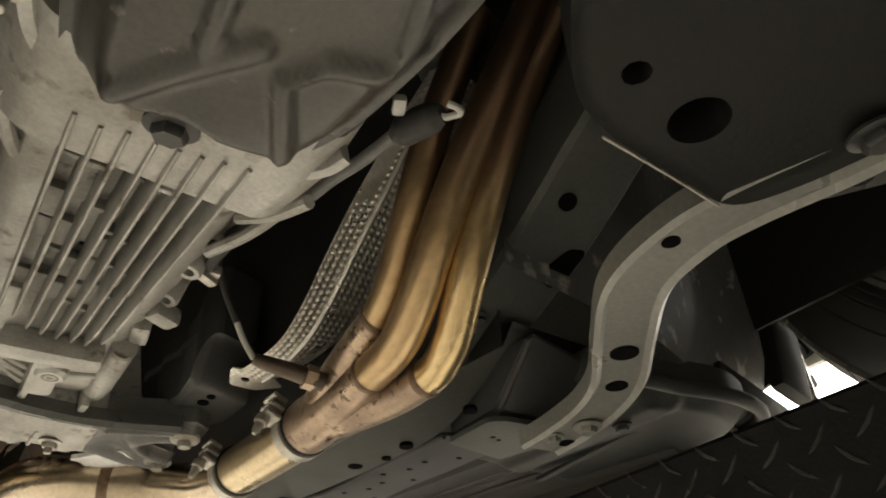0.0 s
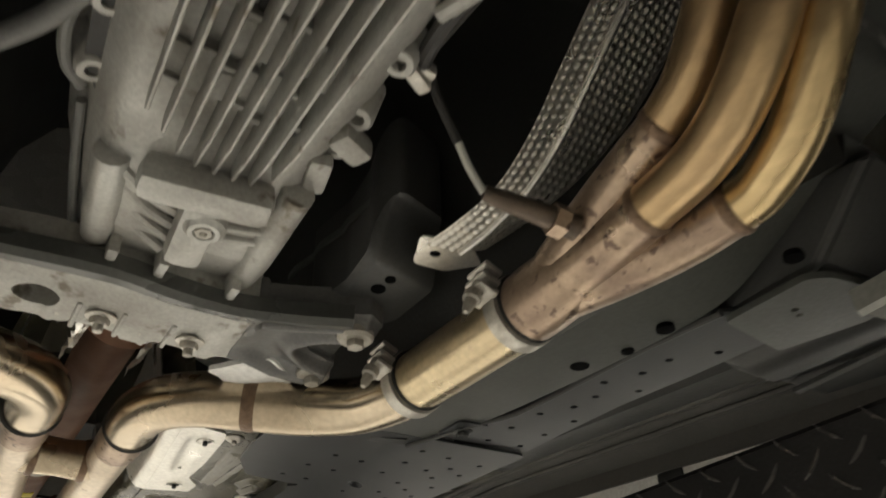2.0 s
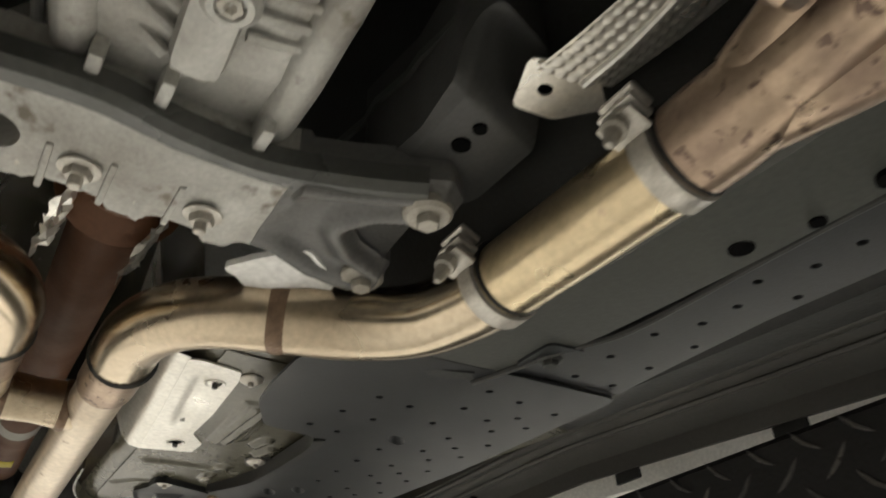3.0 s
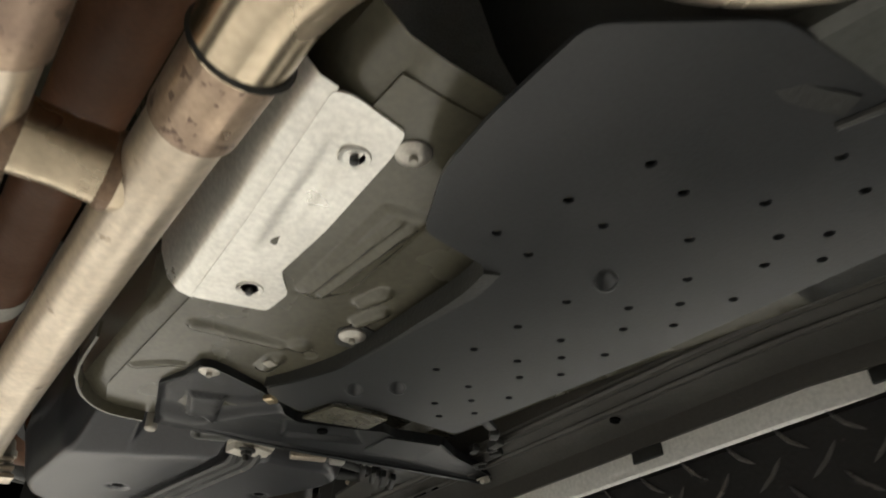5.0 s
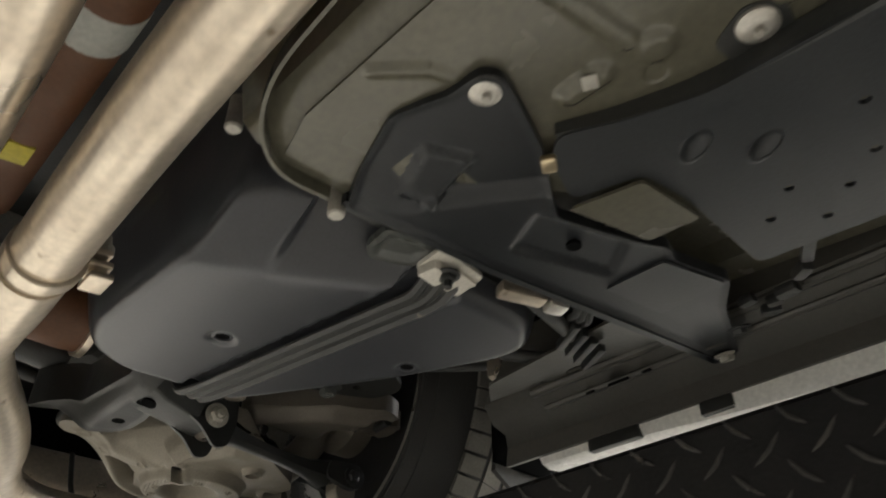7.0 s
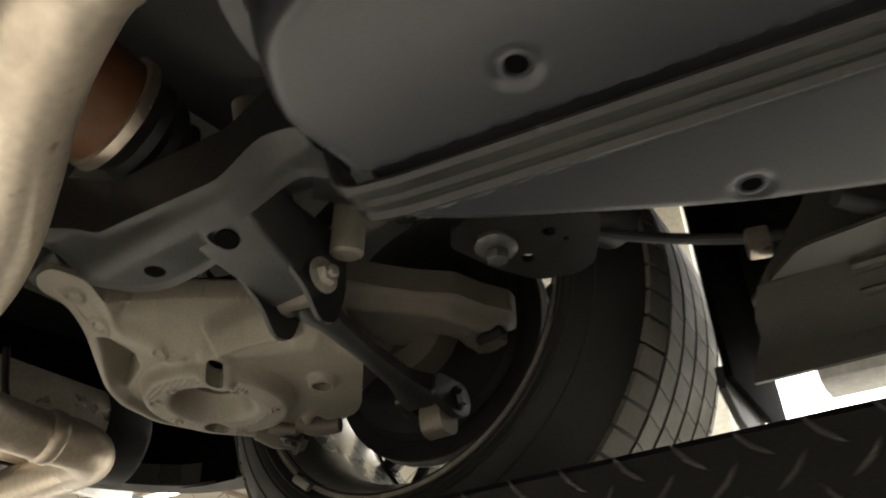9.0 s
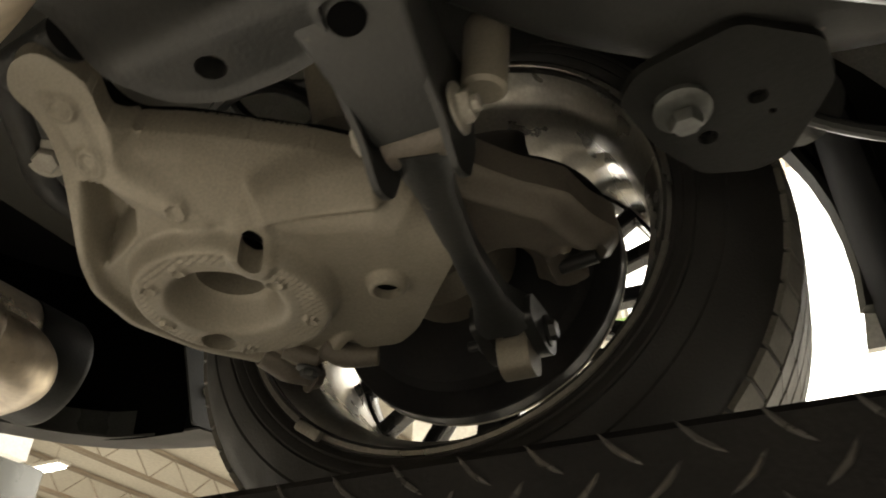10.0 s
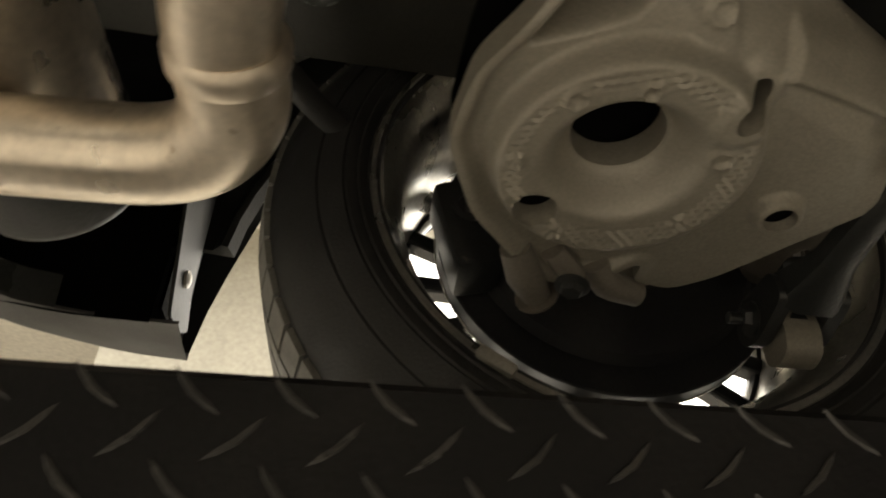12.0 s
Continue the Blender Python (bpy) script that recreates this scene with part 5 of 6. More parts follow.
for x in (.81, .83, .85, .87):
    part("rib", box((x - .03, 1.875 + (x - .81) * .2, 1.862), (.008, .05, .01), Matrix.Rotation(-.5, 3, "Z"), .002), SUB, rr)

bl = thing("brake_line", (.86, 2.1, 1.935), "thin dark brake line held by a pale clip", "brake line")
part("line", tube([(.74, 2.27, 1.965), (.83, 2.20, 1.960), (.875, 2.12, 1.946), (.89, 2.05, 1.932), (.90, 1.95, 1.93)], .006, 10, 6), SUB, bl)
part("clip", box((.887, 2.076, 1.930), (.022, .022, .026), Matrix.Rotation(.3, 3, "Z"), .004), PALE, bl, "pale plastic clip")

# ---- fuel tank ----
tank = thing("fuel_tank", (0.58, 2.08, 1.86), "dark grey plastic fuel tank held by a steel strap", "fuel tank")
TK = rounded([(.385, 1.935), (.45, 1.885), (.60, 1.872), (.74, 1.868), (.785, 1.91), (.783, 1.96), (.735, 2.07), (.69, 2.15), (.63, 2.25), (.60, 2.285), (.575, 2.292), (.523, 2.284), (.46, 2.292), (.395, 2.255), (.372, 2.19)], .03, 4)


def tank_height(x, y):
    d = poly_dist(x, y, TK)
    z = 1.856 + .08 * (1 - smoothstep(-.005, .035, d)) ** 2
    strapway = 1 - smoothstep(.020, .028, np.abs(x - strap_x(y)))
    z = z + .012 * strapway
    ahead = 2.016 - .52 * (x - .411) - y
    bend = .5 * (ahead + np.sqrt(ahead ** 2 + .00006))
    facet = smoothstep(.402, .414, x) * smoothstep(.482, .468, x)
    z = z + bend * (.95 - .4 * facet) * smoothstep(.625, .56, x)
    for hx_, hy_ in ((.508, 2.125), (.699, 2.045)):
        r = np.hypot(x - hx_, y - hy_)
        z = z + .004 * (1 - smoothstep(.008, .017, r))
    return z


def strap_x(y):
    return .616 + (y - 1.85) * (-.062 / .42)


part("shell", pressing(lambda x, y: poly_dist(x, y, TK), .36, .795, 1.86, 2.30, .004, tank_height, .26), TANK, tank, smooth=50)
for x, y in ((.508, 2.125), (.699, 2.045)):
    boss = part("drain_boss", lathe([(.0125, .006), (.0115, .0022), (.0085, .0018), (.0075, .004)], (x, y, 1.8565), (0, 0, 1), 24, cap=False), TANK, tank, "recessed round boss")
    part("drain_hole", lathe([(0, .0032), (.0085, .0032), (.0085, .005)], (x, y, 1.8565), (0, 0, 1), 18), VOID, boss, "dark drain hole")
seam_line = [(.36, 2.10), (.362, 2.20), (.392, 2.268), (.46, 2.303), (.523, 2.296), (.58, 2.304), (.61, 2.292), (.64, 2.256), (.70, 2.155), (.745, 2.074), (.794, 1.962)]
part("seam_flange", sweep(glide([(x, y, 1.95) for x, y in seam_line], 4), [(-.008, -.003), (.008, -.003), (.008, .003), (-.008, .003)]), TANK, tank, "welded seam flange")
line = [(.598, 1.872, 1.863), (.603, 1.89, 1.856)] + [(strap_x(y), y, z) for y, z in ((1.915, 1.8515), (1.95, 1.8515), (2.0, 1.8515), (2.1, 1.8515), (2.2, 1.8515), (2.255, 1.853), (2.285, 1.862), (2.30, 1.90))]
sec = [(-.021, .001), (-.021, -.002), (-.017, -.005), (-.012, -.005), (-.008, -.001), (-.003, -.001), (0, -.0045), (.004, -.0045), (.008, -.001), (.012, -.001), (.016, -.005), (.02, -.003), (.021, .001)]
TONGUE = rounded([(.522, 1.868), (.526, 1.905), (.540, 1.916), (.578, 1.900), (.588, 1.86)], .008, 3)
strap = thing("tank_strap", (.59, 2.05, 1.85), "ribbed grey steel strap under the fuel tank", "strap")
part("band", sweep(glide(line, 4), sec), SUB, strap, smooth=30)
endp = part("end_plate", plate(rounded([(.568, 1.846), (.629, 1.855), (.635, 1.897), (.600, 1.893), (.571, 1.886)], .004, 2), .005, lambda x, y: 1.859), PALEZINC, strap, "pale zinc plated strap end")
part("raised_block", box((.585, 1.875, 1.855), (.026, .022, .012), Matrix.Rotation(.15, 3, "Z"), .003), PALEZINC, endp)
part("rib", box((.612, 1.876, 1.8565), (.030, .030, .005), Matrix.Rotation(.15, 3, "Z"), .002), PALEZINC, endp)
bolt(endp, (.593, 1.866, 1.852), (0, 0, -1), .008, SUB, stud=.008)
part("tongue", pressing(lambda x, y: poly_dist(x, y, TONGUE), .51, .60, 1.84, 1.93, .002, lambda x, y: 1.870 + .004 * smoothstep(.006, .012, poly_dist(x, y, TONGUE)), .008), PAINT, strap, "grey pressed tongue")
# connector block and line between cover and tank
conn = thing("wiring_connector", (.70, 1.83, 1.85), "pale wiring connector with corrugated leads", "connector")
part("plug", box((.675, 1.848, 1.858), (.05, .018, .014), Matrix.Rotation(-.35, 3, "Z"), .004), PALE, conn)
part("foil", box((.715, 1.838, 1.858), (.022, .02, .016), Matrix.Rotation(-.35, 3, "Z"), .005), FOIL, conn)
for k in range(3):
    part("lead", tube([(.735 + .01 * k, 1.825, 1.866), (.75 + .01 * k, 1.84, 1.862), (.765 + .01 * k, 1.86, 1.872)], .004, 8, 5), BLACK, conn)
part("hose", tube([(.70, 1.858, 1.868), (.76, 1.869, 1.867), (.82, 1.89, 1.875), (.845, 1.925, 1.884), (.845, 1.965, 1.892), (.81, 2.0, 1.90)], .0085, 12, 6), SHEETING, conn, "grey hose bent back towards the tank")
for x, y, z in ((.372, 1.885, 1.915), (.463, 1.862, 1.862)):
    st = thing("threaded_stud", (x, y, z), "short pale stud hanging from the floor edge", "stud", "floor studs")
    part("stud", lathe([(.0075, .02), (.0075, -.012), (.006, -.014)], (x, y, z), (0, 0, 1), 12), DULLZINC, st)

# ---- dimpled foil shield beside the header ----
foil = thing("dimpled_heat_shield", (0.46, 0.5, 1.88), "dimpled aluminium foil heat shield folded along a ridge", "heat shield")
# three lines along the shield: inner edge, ridge, outer edge
EDGE_I = [(.470, .385, 2.11), (.456, .433, 2.055), (.443, .497, 1.988), (.438, .549, 1.936), (.437, .594, 1.897), (.437, .645, 1.874), (.431, .70, 1.868), (.428, .745, 1.872)]
RIDGE = [(.490, .365, 2.115), (.477, .415, 2.058), (.473, .485, 1.994), (.469, .540, 1.944), (.469, .592, 1.904), (.468, .639, 1.880), (.463, .69, 1.866), (.461, .735, 1.866)]
EDGE_O = [(.565, .385, 2.12), (.552, .430, 2.07), (.545, .500, 2.00), (.538, .560, 1.945), (.520, .612, 1.906), (.505, .655, 1.886), (.495, .70, 1.880), (.490, .735, 1.880)]


def even(pts, n):
    """The smooth line through the points at n even steps."""
    line = glide(pts, 12)
    run = np.concatenate([[0], np.cumsum([(b - a).length for a, b in zip(line, line[1:])])])
    at = np.linspace(0, run[-1], n)
    return [Vector([float(np.interp(u, run, [p[k] for p in line])) for k in range(3)]) for u in at], run[-1]


def shield_face(a, b, nu, nv, plain=None):
    """Embossed sheet between two lines: rows of round dimples, set off by half a pitch; plain is a flat stretch (from, to, width)."""
    (A, length), (B, _) = even(a, nu), even(b, nu)
    verts, faces = [], []
    cols = nv + 1
    pitch = .0088
    for i, (p, q) in enumerate(zip(A, B)):
        t = (A[min(i + 1, nu - 1)] - A[max(i - 1, 0)]).normalized()
        nrm = t.cross((q - p).normalized()).normalized()
        if nrm.z > 0:
            nrm = -nrm
        wide = (q - p).length
        run = length * i / (nu - 1)
        for j in range(cols):
            v = j / nv
            w = wide * v
            amp = max(0.0, math.cos(math.pi * (run + w) / pitch) * math.cos(math.pi * (run - w) / pitch))
            amp = .0019 * amp ** 0.8
            if v < .05 or v > .95:
                amp = 0
            if plain and plain[0] < run < plain[1] and w < plain[2]:
                amp = 0
            verts.append(p.lerp(q, v) + nrm * amp)
    for i in range(nu - 1):
        for j in range(nv):
            faces.append((i * cols + j, i * cols + j + 1, (i + 1) * cols + j + 1, (i + 1) * cols + j))
    return [tuple(v) for v in verts], [], faces


part("inner_face", shield_face(EDGE_I, RIDGE, 420, 40, (.10, .17, .021)), FOIL, foil, smooth=60)
part("outer_face", shield_face(RIDGE, EDGE_O, 420, 84), FOIL, foil, smooth=60)
part("ridge", tube(RIDGE, .0036, 10, 8), SHIELD, foil, "bright folded ridge")
part("fixing_tab", plate(rounded([(.420, .742), (.462, .722), (.492, .745), (.468, .775), (.436, .782)], .006), .002, lambda x, y: 1.872 - .1 * (x - .45), [(.446, .757, .0055)]), FOIL, foil)
brk = thing("tunnel_bracket", (.42, .82, 1.86), "dark grey pressed tunnel bracket with two holes", "bracket")
part("pressing", pressing(lambda x, y: poly_dist(x, y, rounded([(.382, .905), (.390, .83), (.383, .765), (.400, .738), (.455, .755), (.470, .80), (.468, .87), (.445, .91)], .006)), .375, .48, .73, .92, .003,
                          lambda x, y: 1.862 + .055 * smoothstep(.792, .748, y - .25 * (x - .42)) + .006 * smoothstep(.397, .388, x), .10), SHEETING, brk, smooth=30)
for x, y, r in ((.423, .803, .0055), (.421, .824, .0075)):
    part("hole", lathe([(0, -.001), (r, -.001), (r, .002)], (x, y, 1.8612), (0, 0, 1), 14), VOID, brk, "dark punched hole")
seam = [(.386 - .004 * i / 9 + .0015 * math.sin(i * 2.3), .775 + .022 * i, 1.925 + .002 * math.sin(i * 1.7) + .02 * i / 9) for i in range(10)]
part("ragged_seam", sweep(seam, [(-.002, -.004), (.002, -.003), (.002, .004), (-.002, .004)]), PAINT, brk)

# ---- cables beside the gearbox ----
cab = thing("gearbox_cable", (.36, .3, 1.86), "grey sleeved cable running to the gearbox flank", "cable")
part("sleeve", tube([(.318, .445, 1.868), (.332, .40, 1.862), (.333, .345, 1.85), (.336, .305, 1.842), (.3405, .270, 1.841)], .0055, 12, 8), CABLE, cab)
part("lead", tube([(.318, .445, 1.868), (.312, .50, 1.88), (.315, .55, 1.888), (.323, .585, 1.895)], .007, 10, 8), RUBBER, cab)
part("clip", box((.323, .588, 1.888), (.026, .012, .014), Matrix.Rotation(.5, 3, "Z"), .004), ZINC, cab)
sens = thing("speed_sensor", (.375, .16, 1.83), "black sensor plug with a white clip", "sensor")
part("body", tube([(.3405, .270, 1.841), (.343, .262, 1.84), (.348, .248, 1.84), (.352, .236, 1.839), (.355, .229, 1.838)], .012, 16, 5, radii=[.006, .0115, .0125, .0115, .007]), RUBBER, sens)
clip_c = glide([(.350, .2165, 1.834), (.356, .2135, 1.831), (.3605, .2165, 1.831), (.359, .2225, 1.833), (.3575, .228, 1.835), (.3535, .2315, 1.837)], 5)
part("clip", tube(clip_c, .0026, 8, 1), TAPE, sens, "white plastic clip")
part("lug", box((.327, .243, 1.842), (.010, .016, .008), Matrix.Rotation(-.5, 3, "Z"), .003), CAST, sens)
lc = thing("shift_cable", (.06, .5, 1.87), "grey cable and rods beside the gearbox", "cable")
part("sleeve", tube([(-.06, .82, 1.89), (.0, .765, 1.886), (.045, .72, 1.885), (.067, .694, 1.885), (.087, .663, 1.885), (.105, .623, 1.885), (.119, .592, 1.885)], .0085, 12, 6), CABLE, lc)
part("loop", tube([(.110, .628, 1.885), (.098, .648, 1.885), (.096, .672, 1.885), (.102, .702, 1.885), (.116, .720, 1.885)], .005, 10, 8), CABLE, lc)
part("rod", tube([(.119, .735, 1.885), (.128, .80, 1.883), (.141, .877, 1.881), (.156, .963, 1.88)], .0042, 10, 5), CABLE, lc)
part("lever", plate(rounded([(.107, .630), (.124, .618), (.138, .66), (.158, .718), (.152, .757), (.142, .748), (.126, .718), (.112, .69)], .006, 3), .022, lambda x, y: 1.882), RUBBER, lc, "black lever")
part("pivot", lathe([(.006, -.004), (.010, -.003), (.010, .006)], (.146, .690, 1.880), (0, 0, 1), 16), SUB, lc)
part("thin_rod", tube([(.080, .488, 1.885), (.094, .545, 1.885), (.107, .60, 1.885)], .003, 8, 3), SUB, lc)
foil_strip = glide([(.084, .29, 1.872), (.083, .335, 1.871), (.079, .36, 1.870), (.081, .385, 1.871), (.077, .408, 1.870), (.074, .428, 1.870)], 5)
part("foil_wrap", tube(foil_strip, .008, 9, 1, radii=[.0075 + .0018 * math.sin(i * 2.1) for i in range(len(foil_strip))]), FOILW, lc, "crumpled white foil wrap")
part("foil_end", tube([(.075, .432, 1.871), (.080, .446, 1.870), (.084, .462, 1.871)], .010, 10, 4, radii=[.0085, .0105, .0085]), FOILW, lc, "crumpled white foil wrap")
part("ferrule", tube([(.0835, .460, 1.871), (.086, .474, 1.872)], .0085, 14, 2), DULLZINC, lc, "grey metal ferrule")

# ---- front subframe and its stay ----
sub = thing("front_subframe", (.43, .0, 1.76), "black painted front subframe plate with oval holes", "subframe")
SF = rounded([(.272, -.35), (.285, .05), (.350, .112), (.388, .124), (.445, .124), (.512, .126), (.53, .085), (.548, .0), (.60, -.08), (.60, -.35)], .02, 4)


def subframe_dist(x, y):
    d = poly_dist(x, y, SF)
    d = np.minimum(d, np.hypot(x - .371, y - .084) - .0085)
    return np.minimum(d, np.hypot(x - .429, y - .087) - .0185)


part("plate", pressing(subframe_dist, .265, .61, -.36, .135, .0035,
                       lambda x, y: 1.754 - .018 * smoothstep(.33, .29, x) * smoothstep(.10, .02, y) + .008 * smoothstep(-.01, -.09, y - (x - .45) * .4) - .003 * (1 - smoothstep(0, .006, poly_dist(x, y, SF))), .045), SATIN, sub, smooth=45)
# thin bright tube along the plate's rear edge
part("bright_edge", tube([(.388, .1255, 1.7495), (.445, .1255, 1.7495), (.50, .1265, 1.7495)], .0009, 8, 6), DULLZINC, sub, "bright line along the plate's edge")
bolt(sub, (.52, .03, 1.75), (.2, 0, -1), .012, SUB)
stay = thing("subframe_stay", (.58, .25, 1.752), "bent grey steel stay with punched holes", "stay")
line = glide([(.60, -.10, 1.764), (.556, -.01, 1.764), (.540, .06, 1.762), (.524, .12, 1.760), (.517, .165, 1.756), (.534, .225, 1.754), (.590, .288, 1.754), (.645, .345, 1.753), (.672, .395, 1.751), (.683, .45, 1.748), (.690, .50, 1.748)], 8)
sec = [(-.027, .014), (-.027, -.004), (-.023, -.008), (-.018, -.004), (.018, -.004), (.023, -.008), (.027, -.004), (.027, .014), (.024, .014), (.022, 0), (-.022, 0), (-.024, .014)]
part("channel", sweep(line, sec), STAYPAINT, stay, smooth=30)
for x, y, z, rx in ((.604, .301, 1.7495, .013), (.648, .350, 1.749, .011), (.508, .172, 1.752, .007), (.70, .47, 1.744, .009)):
    part("hole", lathe([(0, -.001), (rx, -.001), (rx, .001)], (x, y, z), (0, 0, 1), 18), VOID, stay, "dark punched hole")
tb = part("tab", plate(rounded([(.527, .09), (.57, .09), (.60, .04), (.56, .02)], .006), .006, lambda x, y: 1.762, [(.571, .062, .009)]), PAINT, stay)
bolt(stay, (.685, .425, 1.744), (0, 0, -1), .010, STAYPAINT)
bolt(stay, (.675, .465, 1.744), (0, 0, -1), .008, STAYPAINT)
lip = thing("sill_front_cover", (.9, .5, 1.80), "dark grey plastic cover with a rolled front edge", "cover")
LIP = rounded([(.70, .40), (.778, .391), (.876, .365), (.95, .385), (.992, .449), (1.016, .553), (1.019, .72), (.74, .72)], .03, 5)
part("shell", pressing(lambda x, y: poly_dist(x, y, LIP), .69, 1.03, .35, .73, .006, lambda x, y: rake(y) + .024 + .02 * smoothstep(.03, .0, poly_dist(x, y, LIP)) - .006 * (1 - smoothstep(.012, .03, np.abs(x - .80 - .1 * (y - .4)))), .03), SHEETING, lip, smooth=50)
liner = thing("wheel_liner", (.9, .4, 1.95), "grey inner wing and wheel arch liner", "wheel liner")
part("rolled_edge", tube([(.70, .398, rake(.4) + .036), (.79, .385, rake(.39) + .036), (.876, .362, rake(.36) + .036), (.955, .378, rake(.38) + .036), (.998, .445, rake(.45) + .036), (1.02, .553, rake(.55) + .036), (1.022, .72, rake(.72) + .036)], .009, 12, 6), SHEETING, lip)
part("fold", box((.86, .56, rake(.56) + .022), (.012, .26, .006), Matrix.Rotation(-.1, 3, "Z"), .0025), SHEETING, lip)
bolt(lip, (.80, .47, rake(.47) + .016), (0, 0, -1), .008, SUB)
bm = bmesh.new()
rings = []
for i in range(11):
    a = i / 10
    rings.append([bm.verts.new(v) for v in ((.55, .36 + .02 * a, 2.25 - .38 * a), (.78, .34 + .04 * a, 2.25 - .40 * a), (.92, .38 + .05 * a, 2.25 - .38 * a), (1.06, .40 + .06 * a, 2.25 - .38 * a), (1.17, .36 + .12 * a, 2.25 - .34 * a))])
for p, q in zip(rings, rings[1:]):
    for j in range(4):
        bm.faces.new((p[j], p[j + 1], q[j + 1], q[j]))
part("panel", bm, LINER, liner)
# added sheet: hides the front wheel and blocks daylight through the arch
part("inner_panel", box((.93, -.12, 2.175), (.006, .92, .57), None, .002), SATIN, liner, "black panel added to keep the wheel arch dark")
# added black sheet that shuts out a bright sliver under the liner
part("gap_filler", box((1.06, .435, 1.835), (.18, .012, .10), Matrix.Rotation(.25, 3, "Y"), .004), RUBBER, liner, "black sheet added to cover a bright gap")
part("lower_edge", tube([(.72, .40, 1.845), (.85, .43, 1.84), (.98, .48, 1.85), (1.06, .52, 1.87)], .018, 12, 5), SUB, liner)
wb = thing("bumper_bracket", (1.13, .39, 1.93), "bright zinc bracket with round holes", "bracket")
part("plate", box((1.155, .40, 1.915), (.08, .012, .15), Matrix.Rotation(.4, 3, "Z"), .003), SHIELD, wb)
for z in (1.90, 1.95):
    part("hole", lathe([(0, -.001), (.011, -.001), (.011, .002)], (1.152, .392, z), (0, -1, 0), 14), BLACK, wb)
part("pad", box((1.085, .39, 1.915), (.07, .025, .12), Matrix.Rotation(.2, 3, "Y"), .010), RUBBER, wb)

# ---- rear subframe and suspension ----
rsub = thing("rear_subframe", (.55, 2.45, 1.93), "black painted pressed rear subframe with oval holes", "subframe")
RS = rounded([(.46, 2.655), (.505, 2.632), (.552, 2.606), (.578, 2.588), (.592, 2.555), (.592, 2.505), (.585, 2.465), (.552, 2.462), (.556, 2.41), (.57, 2.36), (.60, 2.33), (.53, 2.33), (.523, 2.38), (.520, 2.45), (.516, 2.52), (.514, 2.57), (.48, 2.61)], .012, 4)


def rsub_dist(x, y):
    return np.minimum(poly_dist(x, y, RS), np.hypot(x - .567, (y - 2.546) / 1.15) - .0095)


part("pressing", pressing(rsub_dist, .29, .61, 2.32, 2.71, .004,
                          lambda x, y: 1.908 + .030 * smoothstep(.55, .50, x) + .03 * smoothstep(2.42, 2.36, y) - .003 * (1 - smoothstep(0, .006, poly_dist(x, y, RS))), .06), SUB, rsub, smooth=45)
bm = bmesh.new()
rows_ = []
for x, yc, z, w in ((.535, 2.452, 1.938, .046), (.556, 2.450, 1.912, .040), (.580, 2.449, 1.902, .035), (.615, 2.450, 1.895, .031), (.648, 2.451, 1.887, .028), (.653, 2.451, 1.886, .027)):
    sec = [(-w, .055), (-w, .004), (-w + .002, .001), (-w + .005, 0), (w - .005, 0), (w - .002, .001), (w, .004), (w, .055), (w - .004, .055), (w - .004, .005), (-w + .004, .005), (-w + .004, .055)]
    rows_.append([bm.verts.new((x + .35 * v, yc + u, z + v)) for u, v in sec])
for p, q in zip(rows_, rows_[1:]):
    for j in range(12):
        bm.faces.new((p[j], p[(j + 1) % 12], q[(j + 1) % 12], q[j]))
bm.faces.new(rows_[0])
bm.faces.new(rows_[-1][::-1])
leg = part("bracket_leg", bm, SUB, rsub, "black channel bracket that carries the link", smooth=40)
part("hole", lathe([(0, -.0012), (1.0, -.0012), (.95, .002)], (0, 0, 0), (0, 0, 1), 20), VOID, leg, "dark oval hole").matrix_basis = Matrix.Translation((.569, 2.449, 1.9055)) @ Matrix.Rotation(radians(18), 4, "Y") @ Matrix.Diagonal((.0105, .0125, 1, 1))


def slab_y(outline, y0, y1, bm=None):
    """A plate that stands across y: (x, z) outline."""
    bm = bm or bmesh.new()
    a, b = ([bm.verts.new((x, y, z)) for x, z in outline] for y in (y0, y1))
    bm.faces.new(a)
    bm.faces.new(b[::-1])
    for j in range(len(a)):
        k = (j + 1) % len(a)
        bm.faces.new((a[j], a[k], b[k], b[j]))
    return bm


CHEEK = rounded([(.60, 1.905), (.640, 1.884), (.664, 1.858), (.684, 1.864), (.694, 1.90), (.690, 1.96), (.60, 1.965)], .010, 4)
part("beam", tube([(.56, 2.64, 2.0), (.58, 2.50, 2.0), (.60, 2.38, 2.0), (.66, 2.30, 1.995), (.76, 2.24, 1.99), (.86, 2.2, 2.0)], .036, 20, 6), SUB, rsub)
for y in (2.421, 2.477):
    part("fork_cheek", slab_y(CHEEK, y, y + .005), SUB, rsub)
part("cross_tube", tube([(-.2, 2.66, 2.06), (.24, 2.68, 2.06), (.5, 2.64, 2.02)], .03, 18, 6), SUB, rsub)
for y, s in ((2.419, -1), (2.484, 1)):
    bolt(rsub, (.659, y, 1.904), (0, s, 0), .012, DULLZINC, washer=True, stud=.006 if s < 0 else 0)
sp = part("mount_plate", plate(rounded([(.738, 2.328), (.715, 2.31), (.70, 2.24), (.735, 2.19), (.775, 2.185), (.800, 2.197), (.842, 2.222), (.850, 2.245), (.838, 2.285), (.795, 2.312)], .010), .008, lambda x, y: 1.943 - .05 * max(0, x - .80), [(.799, 2.2745, .0075), (.771, 2.236, .0072), (.79, 2.228, .003)]), SATIN, rsub)
